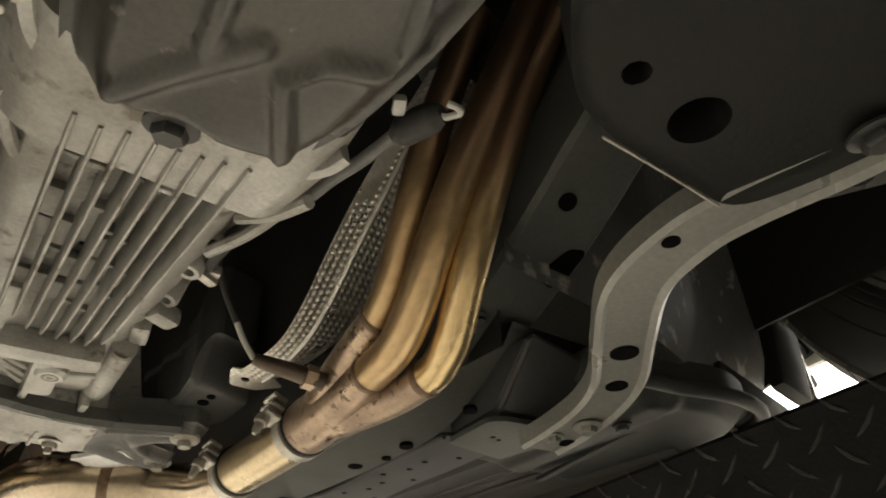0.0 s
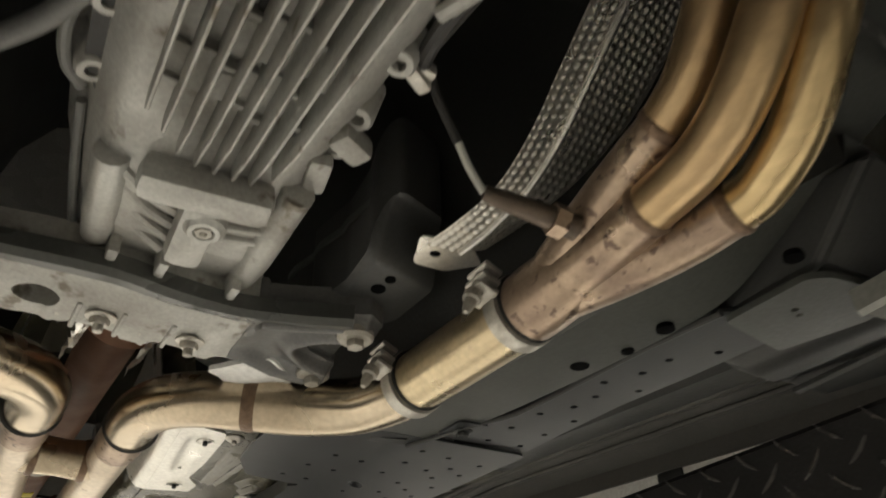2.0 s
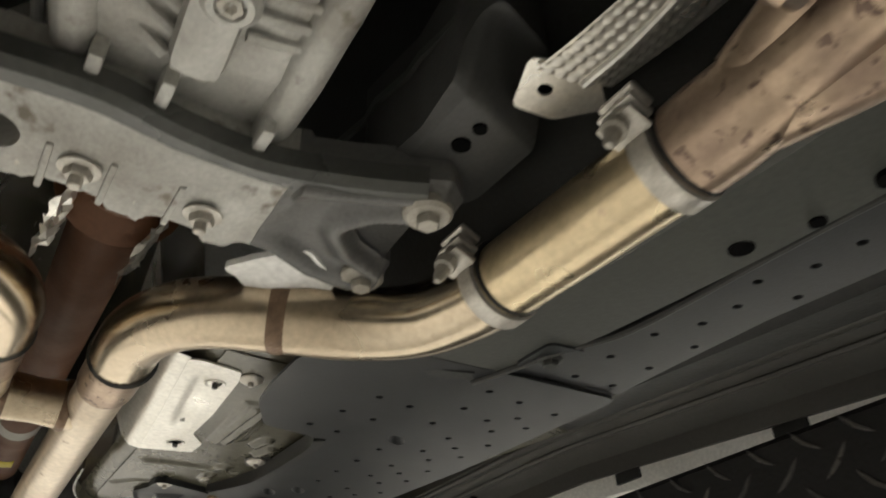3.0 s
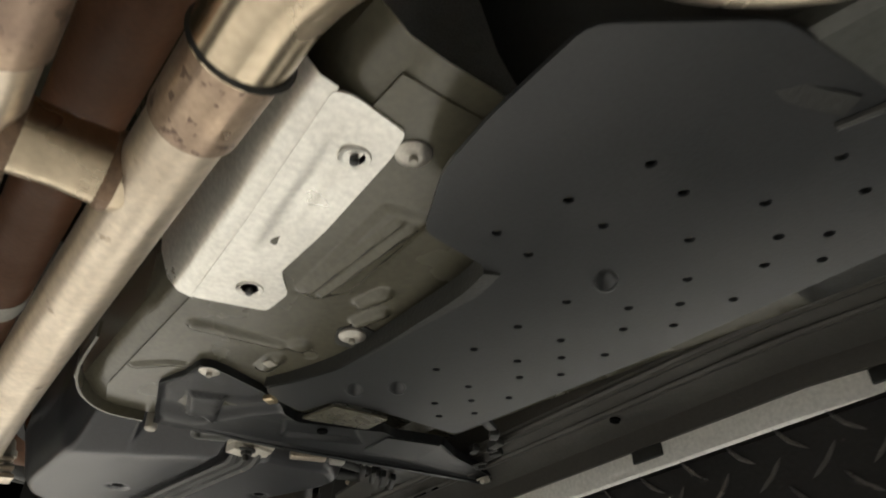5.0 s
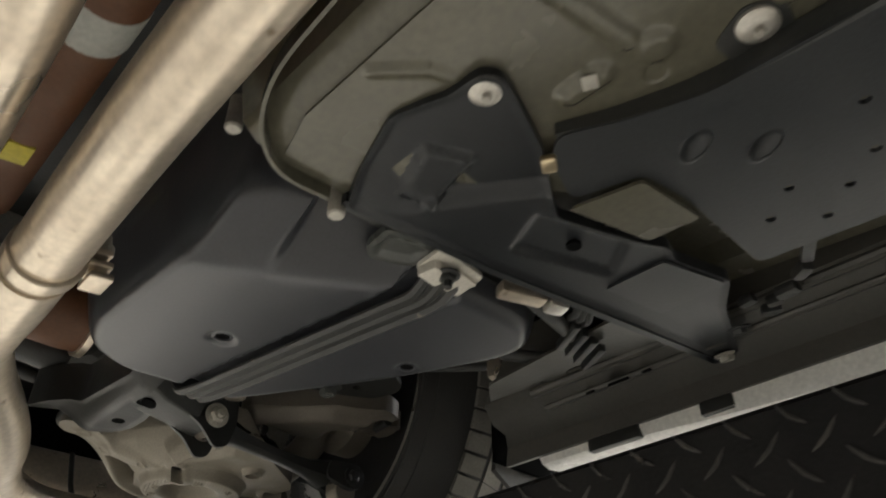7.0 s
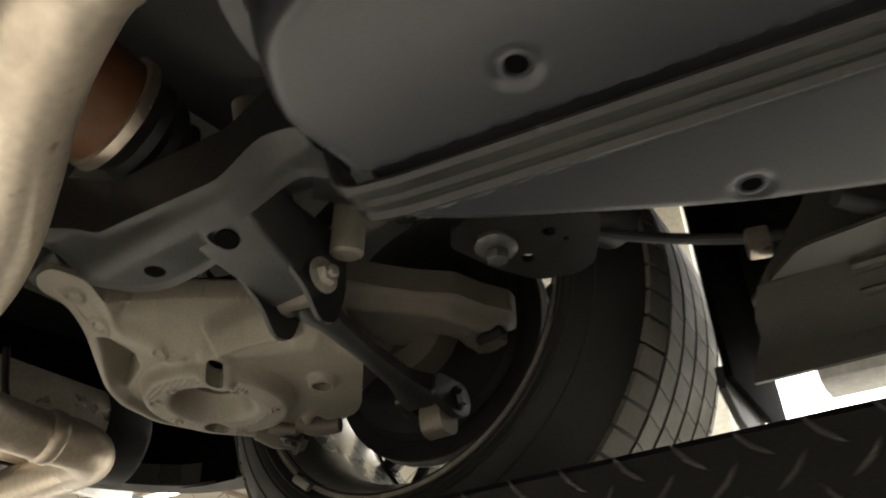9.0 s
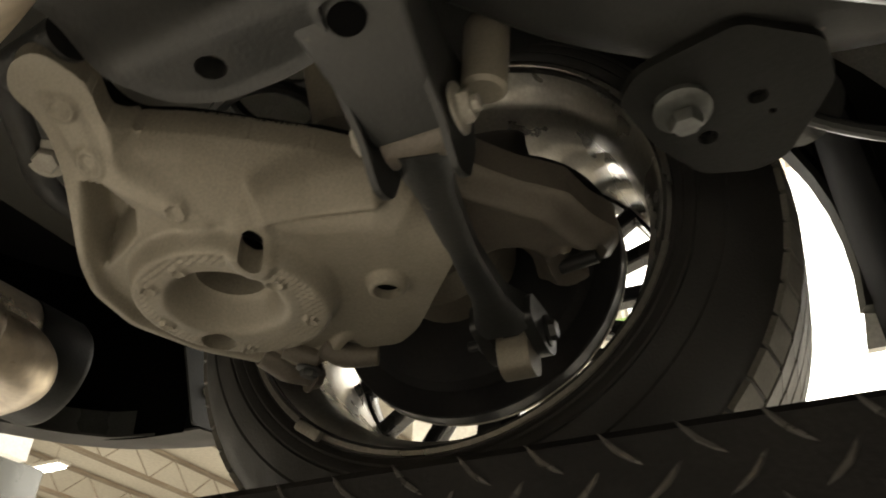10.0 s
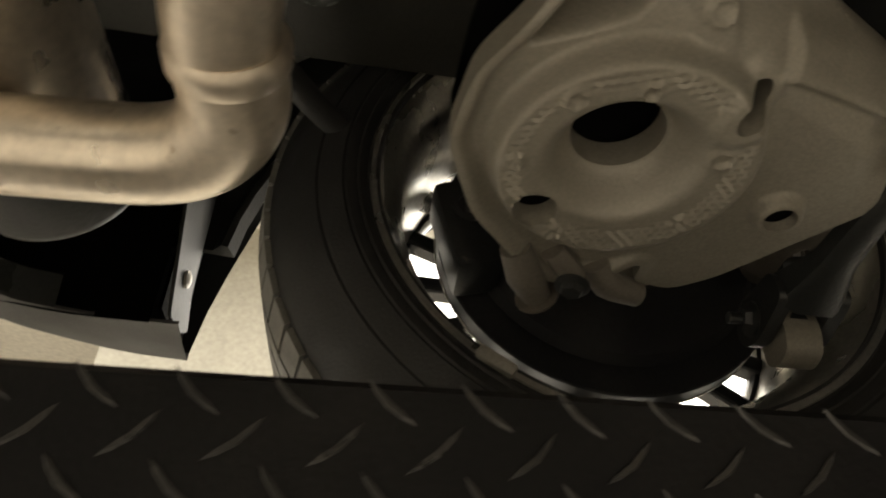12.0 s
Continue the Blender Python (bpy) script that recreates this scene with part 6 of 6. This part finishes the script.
w = part("big_washer", lathe([(.021, .004), (.021, -.004), (.016, -.007), (.0, -.007)], (.757, 2.287, 1.940), (.1, 0, 1), 26), PAINT, sp)
bolt(sp, (.757, 2.287, 1.933), (.1, 0, -1), .0125, PAINT, washer=False)
part("side_member", sweep(glide([(.60, 2.38, 1.99), (.66, 2.32, 1.985), (.705, 2.255, 1.985), (.73, 2.19, 1.985), (.75, 2.12, 1.99), (.78, 2.04, 1.995), (.82, 1.96, 2.0)], 6),
                          [(-.055, .03), (-.052, -.004), (-.040, -.020), (-.018, -.028), (.012, -.028), (.036, -.020), (.050, -.004), (.055, .03)]), SUB, rsub, "black painted side member", smooth=50)
bush = part("bushing", lathe([(.013, -.006), (.0165, -.003), (.0165, .05), (.014, .056)], (.675, 2.406, 1.936), (-.12, -.12, 1), 26), ARM, rsub, "pale bushing sleeve")

arm = thing("lower_control_arm", (.76, 2.62, 1.88), "sand-cast aluminium lower control arm with spring seat", "control arm")
AR = rounded([(.522, 2.655), (.555, 2.648), (.585, 2.660), (.607, 2.654), (.622, 2.622), (.646, 2.590), (.677, 2.547), (.700, 2.500), (.727, 2.474), (.790, 2.478), (.832, 2.515), (.882, 2.558), (.902, 2.588), (.892, 2.622), (.866, 2.618), (.884, 2.650),
              (.894, 2.682), (.868, 2.716), (.820, 2.756), (.755, 2.780), (.700, 2.770), (.645, 2.734), (.605, 2.716), (.575, 2.706), (.540, 2.704), (.522, 2.682)], .012, 4)
FRONT_EDGE = [(.555, 2.648), (.607, 2.654), (.622, 2.622), (.646, 2.590), (.677, 2.547), (.700, 2.500), (.727, 2.474), (.76, 2.470)]
SEAT = (.757, 2.668)
BORE = (.752, 2.671)


def slot_dist(x, y):
    u, v = (x - .702) * .92 + (y - 2.609) * .38, (y - 2.609) * .92 - (x - .702) * .38
    return np.hypot(u / 1.65, v) - .0088


def arm_dist(x, y):
    d = np.minimum(poly_dist(x, y, AR), np.hypot(x - BORE[0], y - BORE[1]) - .0305)
    d = np.minimum(d, np.hypot(x - .800, y - 2.717) - .0150)
    d = np.minimum(d, np.hypot(x - .800, y - 2.546) - .0115)
    return np.minimum(d, slot_dist(x, y))


def arm_height(x, y):
    d = poly_dist(x, y, AR)
    slope = np.clip(1 - line_dist(x, y, FRONT_EDGE) / .046, 0, 1) * smoothstep(.80, .73, x)
    z = 1.887 + np.maximum(.048 * slope ** 1.7, .044 * smoothstep(.675, .555, x))
    # flat-topped block on the sloping wall
    block = np.minimum(poly_dist(x, y, [(.664, 2.592), (.690, 2.592), (.722, 2.508), (.694, 2.502)]), .02)
    z = z - .013 * smoothstep(-.004, .005, block)
    # spine down to the pivot
    spine = line_dist(x, y, [(.56, 2.682), (.604, 2.688), (.652, 2.645), (.672, 2.640)])
    z = z - .003 * (1 - smoothstep(.006, .016, spine))
    pocket = np.minimum(poly_dist(x, y, [(.616, 2.706), (.622, 2.690), (.645, 2.678), (.662, 2.690), (.674, 2.716), (.684, 2.742)]), .02)
    z = z + .036 * smoothstep(-.002, .007, pocket)
    # rolled outer lip round the seat
    z = z - .010 * (1 - smoothstep(.005, .013, d)) * smoothstep(2.60, 2.66, y) * smoothstep(.60, .66, x)
    r, q = np.hypot(x - SEAT[0], y - SEAT[1]), np.hypot(x - BORE[0], y - BORE[1])
    seat = 1 - smoothstep(.079, .089, r)
    z = z * (1 - seat) + (1.887 - .019) * seat
    z = z + .030 * smoothstep(.055, .030, q) ** 1.3
    land = 1 - smoothstep(.004, .012, slot_dist(x, y))
    z = z - .005 * land
    rb = np.hypot(x - .800, y - 2.546)
    z = z - .010 * (1 - smoothstep(.0145, .019, rb))
    for hx_, hy_, hr in ((.564, 2.679, .010), (.604, 2.687, .010), (.653, 2.644, .008), (.740, 2.614, .008), (.705, 2.712, .007), (.695, 2.672, .006), (.757, 2.738, .006), (.822, 2.700, .006), (.80, 2.62, .005)):
        e = np.hypot(x - hx_, y - hy_)
        z = z - .0027 * (1 - smoothstep(hr * .9, hr * 1.25, e)) + .0031 * (1 - smoothstep(hr * .55, hr * .8, e))
    wave = .0012 * np.sin((x * .95 - y * .3) * 1250) * smoothstep(.060, .064, q) * smoothstep(.079, .075, r) * (1 - land)
    return z + wave


part("casting", pressing(arm_dist, .515, .91, 2.455, 2.79, .002, arm_height, .022), ARM, arm, smooth=60)
# black plate over the bores, so their inner shade is a colour
part("shade_web", plate(AR, .004, lambda x, y: 1.915 + .04 * max(0, min(1, (.74 - x) / .06))), VOID, arm, "closed upper side in black for the shade in the bores")
# black discs stand in for the shade in two cored holes
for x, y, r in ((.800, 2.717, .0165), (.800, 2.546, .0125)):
    part("core_shade", lathe([(0, .004), (r, .004), (r, .007)], (x, y, 1.882), (0, 0, 1), 20), VOID, arm, "black disc for the shade in a cored hole")
part("pivot_sleeve", tube([(.534, 2.648, 1.953), (.541, 2.708, 1.953)], .017, 20, 1), SUB, arm)
lug = part("end_lug", tube([(.862, 2.718, 1.886), (.888, 2.705, 1.882), (.912, 2.692, 1.880)], .019, 18, 4, radii=[.012, .016, .012]), KNUCKLE, arm)
bolt(lug, (.912, 2.692, 1.880), (.85, -.45, -.1), .012, DARKCAST)
part("end_lug", tube([(.872, 2.655, 1.885), (.892, 2.640, 1.882), (.905, 2.612, 1.882)], .015, 16, 4, radii=[.010, .013, .010]), KNUCKLE, arm)
part("end_lug", tube([(.86, 2.690, 1.885), (.884, 2.668, 1.879)], .010, 14, 1), KNUCKLE, arm)
bolt(arm, (.880, 2.672, 1.868), (0, .2, -1), .009, SUB)

link = thing("toe_link", (.8, 2.46, 1.885), "dark forged toe link with a bushed end", "suspension link")
part("bar", sweep(glide([(.668, 2.452, 1.898), (.72, 2.463, 1.897), (.79, 2.472, 1.893), (.85, 2.476, 1.888), (.893, 2.478, 1.886)], 6), [(-.014, -.006), (-.008, -.011), (.008, -.011), (.014, -.006), (.014, .008), (.006, .012), (-.006, .012), (-.014, .008)],
                  scales=list(np.interp(np.linspace(0, 4, 25), [0, .5, 1, 2, 3, 4], [1.5, 1.35, 1.0, .84, 1.05, 1.9]))), SUB, link, smooth=40)
part("eye", tube([(.668, 2.430, 1.900), (.668, 2.474, 1.900)], .0175, 22, 1), DARKCAST, link, "dusty bushed eye")
for y in (2.455, 2.501):
    part("fork_arm", slab_y(rounded([(.880, 1.874), (.93, 1.862), (.952, 1.868), (.958, 1.888), (.945, 1.906), (.885, 1.902)], .010, 4), y - .006, y + .006), SUB, link)
blk = part("bush_block", slab_y(rounded([(.912, 1.900), (.910, 1.862), (.916, 1.846), (.934, 1.842), (.948, 1.850), (.950, 1.90)], .007, 4), 2.463, 2.493), ARM, link, "pale alloy bush block")
part("bore", lathe([(.004, -.0008), (.0075, -.0008), (.0075, .002)], (.9115, 2.478, 1.874), (1, 0, .1), 16), SUB, blk)
bolt(link, (.93, 2.449, 1.884), (0, -1, 0), .010, SUB)
bolt(link, (.93, 2.507, 1.884), (0, 1, 0), .010, SUB, stud=.012)
knuckle = thing("rear_knuckle", (.95, 2.45, 1.98), "grey cast rear knuckle arm with a forked end", "knuckle")
KN = rounded([(.74, 2.475), (.785, 2.450), (.815, 2.430), (.850, 2.397), (.895, 2.387), (.930, 2.371), (.952, 2.375), (.980, 2.392), (.975, 2.408), (.942, 2.398), (.934, 2.418), (.942, 2.432), (.975, 2.430), (1.004, 2.417), (1.015, 2.430), (1.008, 2.450),
              (.988, 2.470), (.958, 2.464), (.940, 2.461), (.911, 2.467), (.905, 2.480), (.918, 2.505), (.90, 2.53), (.85, 2.54), (.78, 2.52), (.74, 2.51)], .007, 3)


def knuckle_height(x, y):
    d = poly_dist(x, y, KN)
    z = 1.962 + .07 * (x - .72) - .019 * smoothstep(.0, .024, d)
    rib = line_dist(x, y, [(.76, 2.49), (.85, 2.42), (.92, 2.40)])
    eye = np.hypot(x - .920, y - 2.426)
    return z - .005 * (1 - smoothstep(.004, .012, rib)) - .005 * (1 - smoothstep(.009, .012, eye)) + .006 * (1 - smoothstep(.005, .008, eye))


part("arm", pressing(lambda x, y: poly_dist(x, y, KN), .73, 1.03, 2.36, 2.55, .003, knuckle_height, .030), KNUCKLE, knuckle, smooth=50)
part("pin", tube([(.962, 2.400, 1.975), (.968, 2.44, 1.975)], .008, 12, 1), SUB, knuckle)
part("carrier", lathe([(.055, -.02), (.075, 0), (.075, .05), (.06, .07)], (.985, 2.58, 2.05), (1, 0, 0), 28), ARM, knuckle)
part("upright", tube([(.97, 2.58, 2.05), (.95, 2.64, 1.98), (.90, 2.68, 1.92)], .03, 16, 5), ARM, knuckle)
caliper = thing("brake_caliper", (1.03, 2.75, 2.02), "black brake caliper behind the spokes", "brake caliper")
part("body", box((1.02, 2.735, 2.02), (.06, .05, .11), Matrix.Rotation(-.25, 3, "X"), .012), SUB, caliper)
bolt(caliper, (.985, 2.735, 2.03), (-1, 0, 0), .012, DISC)
damper = thing("shock_absorber", (.73, 2.44, 2.05), "pale tubular shock absorber", "shock absorber")
part("tube", tube([(.718, 2.558, 2.0), (.69, 2.559, 2.06), (.64, 2.56, 2.2)], .0185, 20, 4), ARM, damper)
spring = thing("coil_spring", (.765, 2.672, 2.05), "black coil spring above the control arm", "spring")
part("coil", tube([(.757 + .05 * math.cos(a), 2.672 + .05 * math.sin(a), 1.965 + .012 * a) for a in np.arange(0, 24, .6)], .007, 8, 2), SUB, spring)
hosep = thing("anti_roll_bar", (.77, 2.94, 2.07), "black bent anti-roll bar behind the control arm", "anti-roll bar")
part("bar", tube([(.45, 2.80, 2.05), (.58, 2.83, 2.055), (.66, 2.885, 2.062), (.715, 2.93, 2.07), (.769, 2.946, 2.077), (.852, 2.936, 2.089), (.95, 2.88, 2.10), (1.0, 2.82, 2.11)], .0135, 14, 8), RUBBER, hosep)
bolt(hosep, (.685, 2.881, 2.058), (-.3, -.3, -1), .014, DULLZINC)
mount = thing("rubber_mount", (.807, 2.889, 2.168), "grey ribbed rubber mount under the boot floor", "mount")
part("sleeve", lathe([(.020, -.03), (.032, -.026), (.032, -.012), (.027, -.008), (.027, .004), (.032, .008), (.032, .03), (.018, .04)], (.807, 2.889, 2.15), (0, -.2, 1), 28), PAINT, mount, "ribbed grey sleeve")
bolt(mount, (.807, 2.895, 2.118), (0, .2, -1), .011, DULLZINC)


# ---- wheels ----
def wheel(cx, cy, cz):
    """Low-profile tyre, deep polished rim with black spokes, disc; its axle runs along x, inner face at cx."""
    ob = thing("road_wheel", (cx, cy, cz), "machined alloy wheel with black spokes and low-profile tyre", "wheel", "car wheels")
    ax = (1, 0, 0)
    c = Vector((cx, cy, cz))
    prof = [(.262, .006), (.266, .0), (.270, -.002), (.272, -.0005), (.274, -.002), (.282, -.003), (.284, -.0012), (.286, -.003), (.300, .003), (.302, .0055), (.304, .005), (.318, .018), (.333, .040), (.340, .058), (.344, .075), (.3455, .15), (.344, .235), (.340, .272), (.333, .288), (.318, .308), (.300, .32), (.280, .325), (.268, .323), (.262, .317)]
    prof = [(r + .0235 * max(0, r - .285) / .0605, x if x < .03 else x * 1.05) for r, x in prof]
    part("tyre", lathe(prof + [(.25, .317), (.25, .006), (.262, .006)], c, ax, 96, cap=False), RUBBER, ob, "black low-profile tyre")
    # tread ribs and blocks: bands round the tyre with short cross grooves
    verts, faces = [], []
    n = 66
    bands = [(.018, .057, .3615, .3700), (.064, .101, .3705, .371), (.108, .145, .3713, .3713), (.152, .189, .3713, .3713), (.196, .233, .371, .3705), (.240, .272, .3700, .3615)]
    for bi, (x0, x1, r0, r1) in enumerate(bands):
        shoulder = bi in (0, 5)
        for i in range(n):
            a0 = 2 * math.pi * i / n
            a1 = a0 + 2 * math.pi / n * (.86 if shoulder else .955)
            sk = .0 if shoulder else .02
            base = len(verts)
            for rr_, dz in ((0, 0), (-.006, 0)):
                for a, x, r, s in ((a0, x0, r0, 0), (a1, x0, r0, 0), (a1, x1, r1, sk), (a0, x1, r1, sk)):
                    verts.append((c.x + x + .03, c.y + (r + rr_) * math.cos(a + s), c.z + (r + rr_) * math.sin(a + s)))
            b = base
            faces += [(b, b + 1, b + 2, b + 3), (b, b + 4, b + 5, b + 1), (b + 1, b + 5, b + 6, b + 2), (b + 2, b + 6, b + 7, b + 3), (b + 3, b + 7, b + 4, b)]
    t = part("tread", (verts, [], faces), TREAD, ob, "dusty tread blocks with grooves", smooth=0)
    t["kind"] = "stuff"
    rim = part("rim", lathe([(.262, .010), (.259, .004), (.254, .004), (.2505, .012), (.246, .03), (.236, .045), (.226, .06), (.224, .12), (.226, .22), (.232, .25), (.236, .27), (.24, .285), (.25, .308), (.258, .318), (.262, .31), (.262, .28), (.240, .22), (.240, .06), (.255, .03)], c, ax, 96, cap=False), POLISH, ob, "polished deep rim barrel")
    part("weight_clip", box(c + Vector((-.002, .143, -.216)), (.009, .036, .012), Matrix.Rotation(.58, 3, "X"), .004), DULLZINC, rim, "grey wheel balance weight")
    narrow = mesh_of("spoke", box((0, 0, .143), (.028, .020, .188), None, .005))
    narrow.materials.append(SPOKE)
    wide_mesh = mesh_of("spoke", box((0, 0, .143), (.03, .056, .188), None, .006))
    wide_mesh.materials.append(SPOKE)
    for turn, mesh in [(a, narrow) for a in (-15.5, -34.5, -54, -146, -162, -179, 163.5, 147, 130, 112, 94, 76, 58, 40, 22, 4)] + [(-83, wide_mesh), (-119.5, wide_mesh)]:
        s = new("spoke", mesh)
        s.parent = ob
        s.location = Vector((.232, 0, 0))
        s.rotation_euler = (radians(turn - 90), 0, 0)
    part("spoke_ring", lathe([(.240, .222), (.222, .225), (.2205, .232), (.2205, .249), (.222, .253), (.240, .255)], c, ax, 72, cap=False), SPOKE, ob, "black outer ring of the spokes")
    part("hub", lathe([(.0, .15), (.07, .15), (.078, .165), (.078, .25), (.06, .262), (0, .264)], c, ax, 40), SPOKE, ob)
    disc = part("brake_disc", lathe([(.05, .098), (.184, .098), (.186, .100), (.186, .122), (.184, .124), (.05, .124)], c, ax, 64, cap=False), DISC, ob, "dark ventilated brake disc")
    part("disc_edge", lathe([(.1862, .1195), (.1872, .120), (.1872, .122), (.1862, .1225)], c, ax, 64, cap=False), DULLZINC, disc)
    bm = bmesh.new()
    rows_ = []
    for a in np.linspace(radians(48), radians(178), 34):
        grow = float(smoothstep(radians(56), radians(66), np.array(a)) * smoothstep(radians(156), radians(146), np.array(a)))
        rows_.append([bm.verts.new(c + Vector((.055 + dx, -(r + grow * g) * math.cos(a), (r + grow * g) * math.sin(a)))) for r, dx, g in ((.05, .0, 0), (.12, .0, .01), (.160, .012, .034), (.168, .02, .040))])
    for p, q in zip(rows_, rows_[1:]):
        for j in range(3):
            bm.faces.new((p[j], p[j + 1], q[j + 1], q[j]))
    bmesh.ops.solidify(bm, geom=list(bm.faces), thickness=.002)
    part("dust_shield", bm, DISC, ob, "black pressed dust shield")
    part("backing_plate", lathe([(.03, .070), (.06, .068), (.150, .082), (.158, .092), (.156, .094), (.06, .078), (.03, .078)], c, ax, 48, cap=False), DISC, ob, "black brake backing plate")
    return ob


rear_wheel = wheel(.955, 2.575, 2.0565)
copy_thing(rear_wheel, Matrix.Translation((.955, .0, 2.0565)))
flip = Matrix.Rotation(math.pi, 4, "Z")
copy_thing(rear_wheel, Matrix.Translation((2 * XC - .955, 2.575, 2.0565)) @ flip)
copy_thing(rear_wheel, Matrix.Translation((2 * XC - .955, .0, 2.0565)) @ flip)

# ---- rear bumper ----
bump = thing("rear_bumper", (.8, 3.2, 2.0), "grey textured rear bumper with dark inner liner", "bumper")
OUTER = [(1.250, 3.040, 1.983), (1.225, 3.10, 1.975), (1.190, 3.155, 1.968), (1.148, 3.213, 1.963), (1.07, 3.29, 1.962), (.90, 3.38, 1.962), (.55, 3.43, 1.962), (XC, 3.44, 1.962)]
INNER = [(1.115, 3.020, 1.951), (1.118, 3.10, 1.956), (1.112, 3.155, 1.960), (1.098, 3.197, 1.962), (1.03, 3.26, 1.962), (.88, 3.33, 1.962), (.55, 3.375, 1.962), (XC, 3.385, 1.962)]


def both_sides(pts):
    return pts + [(2 * XC - x, y, z) for x, y, z in pts[-2::-1]]


def loft(rows, thick):
    bm = bmesh.new()
    rings = [[bm.verts.new(p) for p in row] for row in rows]
    for p, q in zip(rings, rings[1:]):
        for j in range(len(p) - 1):
            bm.faces.new((p[j], p[j + 1], q[j + 1], q[j]))
    bmesh.ops.solidify(bm, geom=list(bm.faces), thickness=thick)
    return bm


outer, inner = glide(both_sides(OUTER), 4), glide(both_sides(INNER), 4)
rows = []
for o, i in zip(outer, inner):
    fore = float(smoothstep(3.10, 3.03, np.array(o[1])))
    o, i = Vector(o), Vector(i)
    rows.append([i + Vector((0, 0, .004)), i, i.lerp(o, .5) - Vector((0, 0, .002)), o, o + Vector((0, 0, .010)), o + Vector((0, -.010 * fore, .07)), o + Vector((0, -.025 * fore, .13)), o + Vector((0, -.06 * fore, .25)), o + Vector((0, -.11 * fore, .36))])
part("lip", loft([r[:5] for r in rows], .003), BUMPER, bump, "grey textured bumper edge turned in to a broad lip", smooth=40)
# black instead of bumper grey: the hollow's shade is in the colour
part("skin", loft([r[4:] for r in rows], .003), SATIN, bump, "bumper skin in black for its shaded inner face", smooth=40)
part("inner_flap", loft([[Vector(p) + Vector((0, .004, .001)), Vector(p) + Vector((0, .008, .042))] for p in inner if p[1] > 3.135], .003), PAINT, bump, "grey panel standing on the lip")
part("wheel_liner", slab_y(rounded([(1.046, 2.30), (1.046, 2.095), (1.108, 1.957), (1.15, 1.962), (1.180, 1.980), (1.160, 2.015), (1.154, 2.085), (1.152, 2.15), (1.18, 2.30)], .006, 3), 3.028, 3.032), SATIN, bump, "black rear wheel arch liner")
# black sheet in place of the shade between liner and arch edge
part("dark_gap", slab_y([(1.14, 1.985), (1.245, 1.990), (1.235, 2.12), (1.23, 2.34), (1.14, 2.34)], 3.050, 3.054), VOID, bump, "black sheet for the shaded hollow behind the liner")
# very thin bright tube across the bumper corner
part("bright_line", tube([(1.12, 3.145, 1.992), (1.165, 3.148, 2.006), (1.21, 3.15, 2.020)], .0010, 6, 2), ZINC, bump, "thin bright line inside the bumper corner")
# two black sheets put in for the shade within the bumper
part("shade_skin", loft([[Vector(p) + Vector((.0, .03, .0)), Vector(p) + Vector((0, .03, .33))] for p in inner], .004), VOID, bump, "black wall for the shade inside the bumper")
part("shade_panel", box((.24, 3.24, 2.24), (1.9, .44, .01), None, .003), VOID, bump, "black sheet for the shade inside the bumper")
part("liner_screw", lathe([(.010, 0), (.010, .003), (.006, .005), (0, .005)], (1.124, 3.028, 2.014), (0, -1, 0), 16), ZINC, bump)
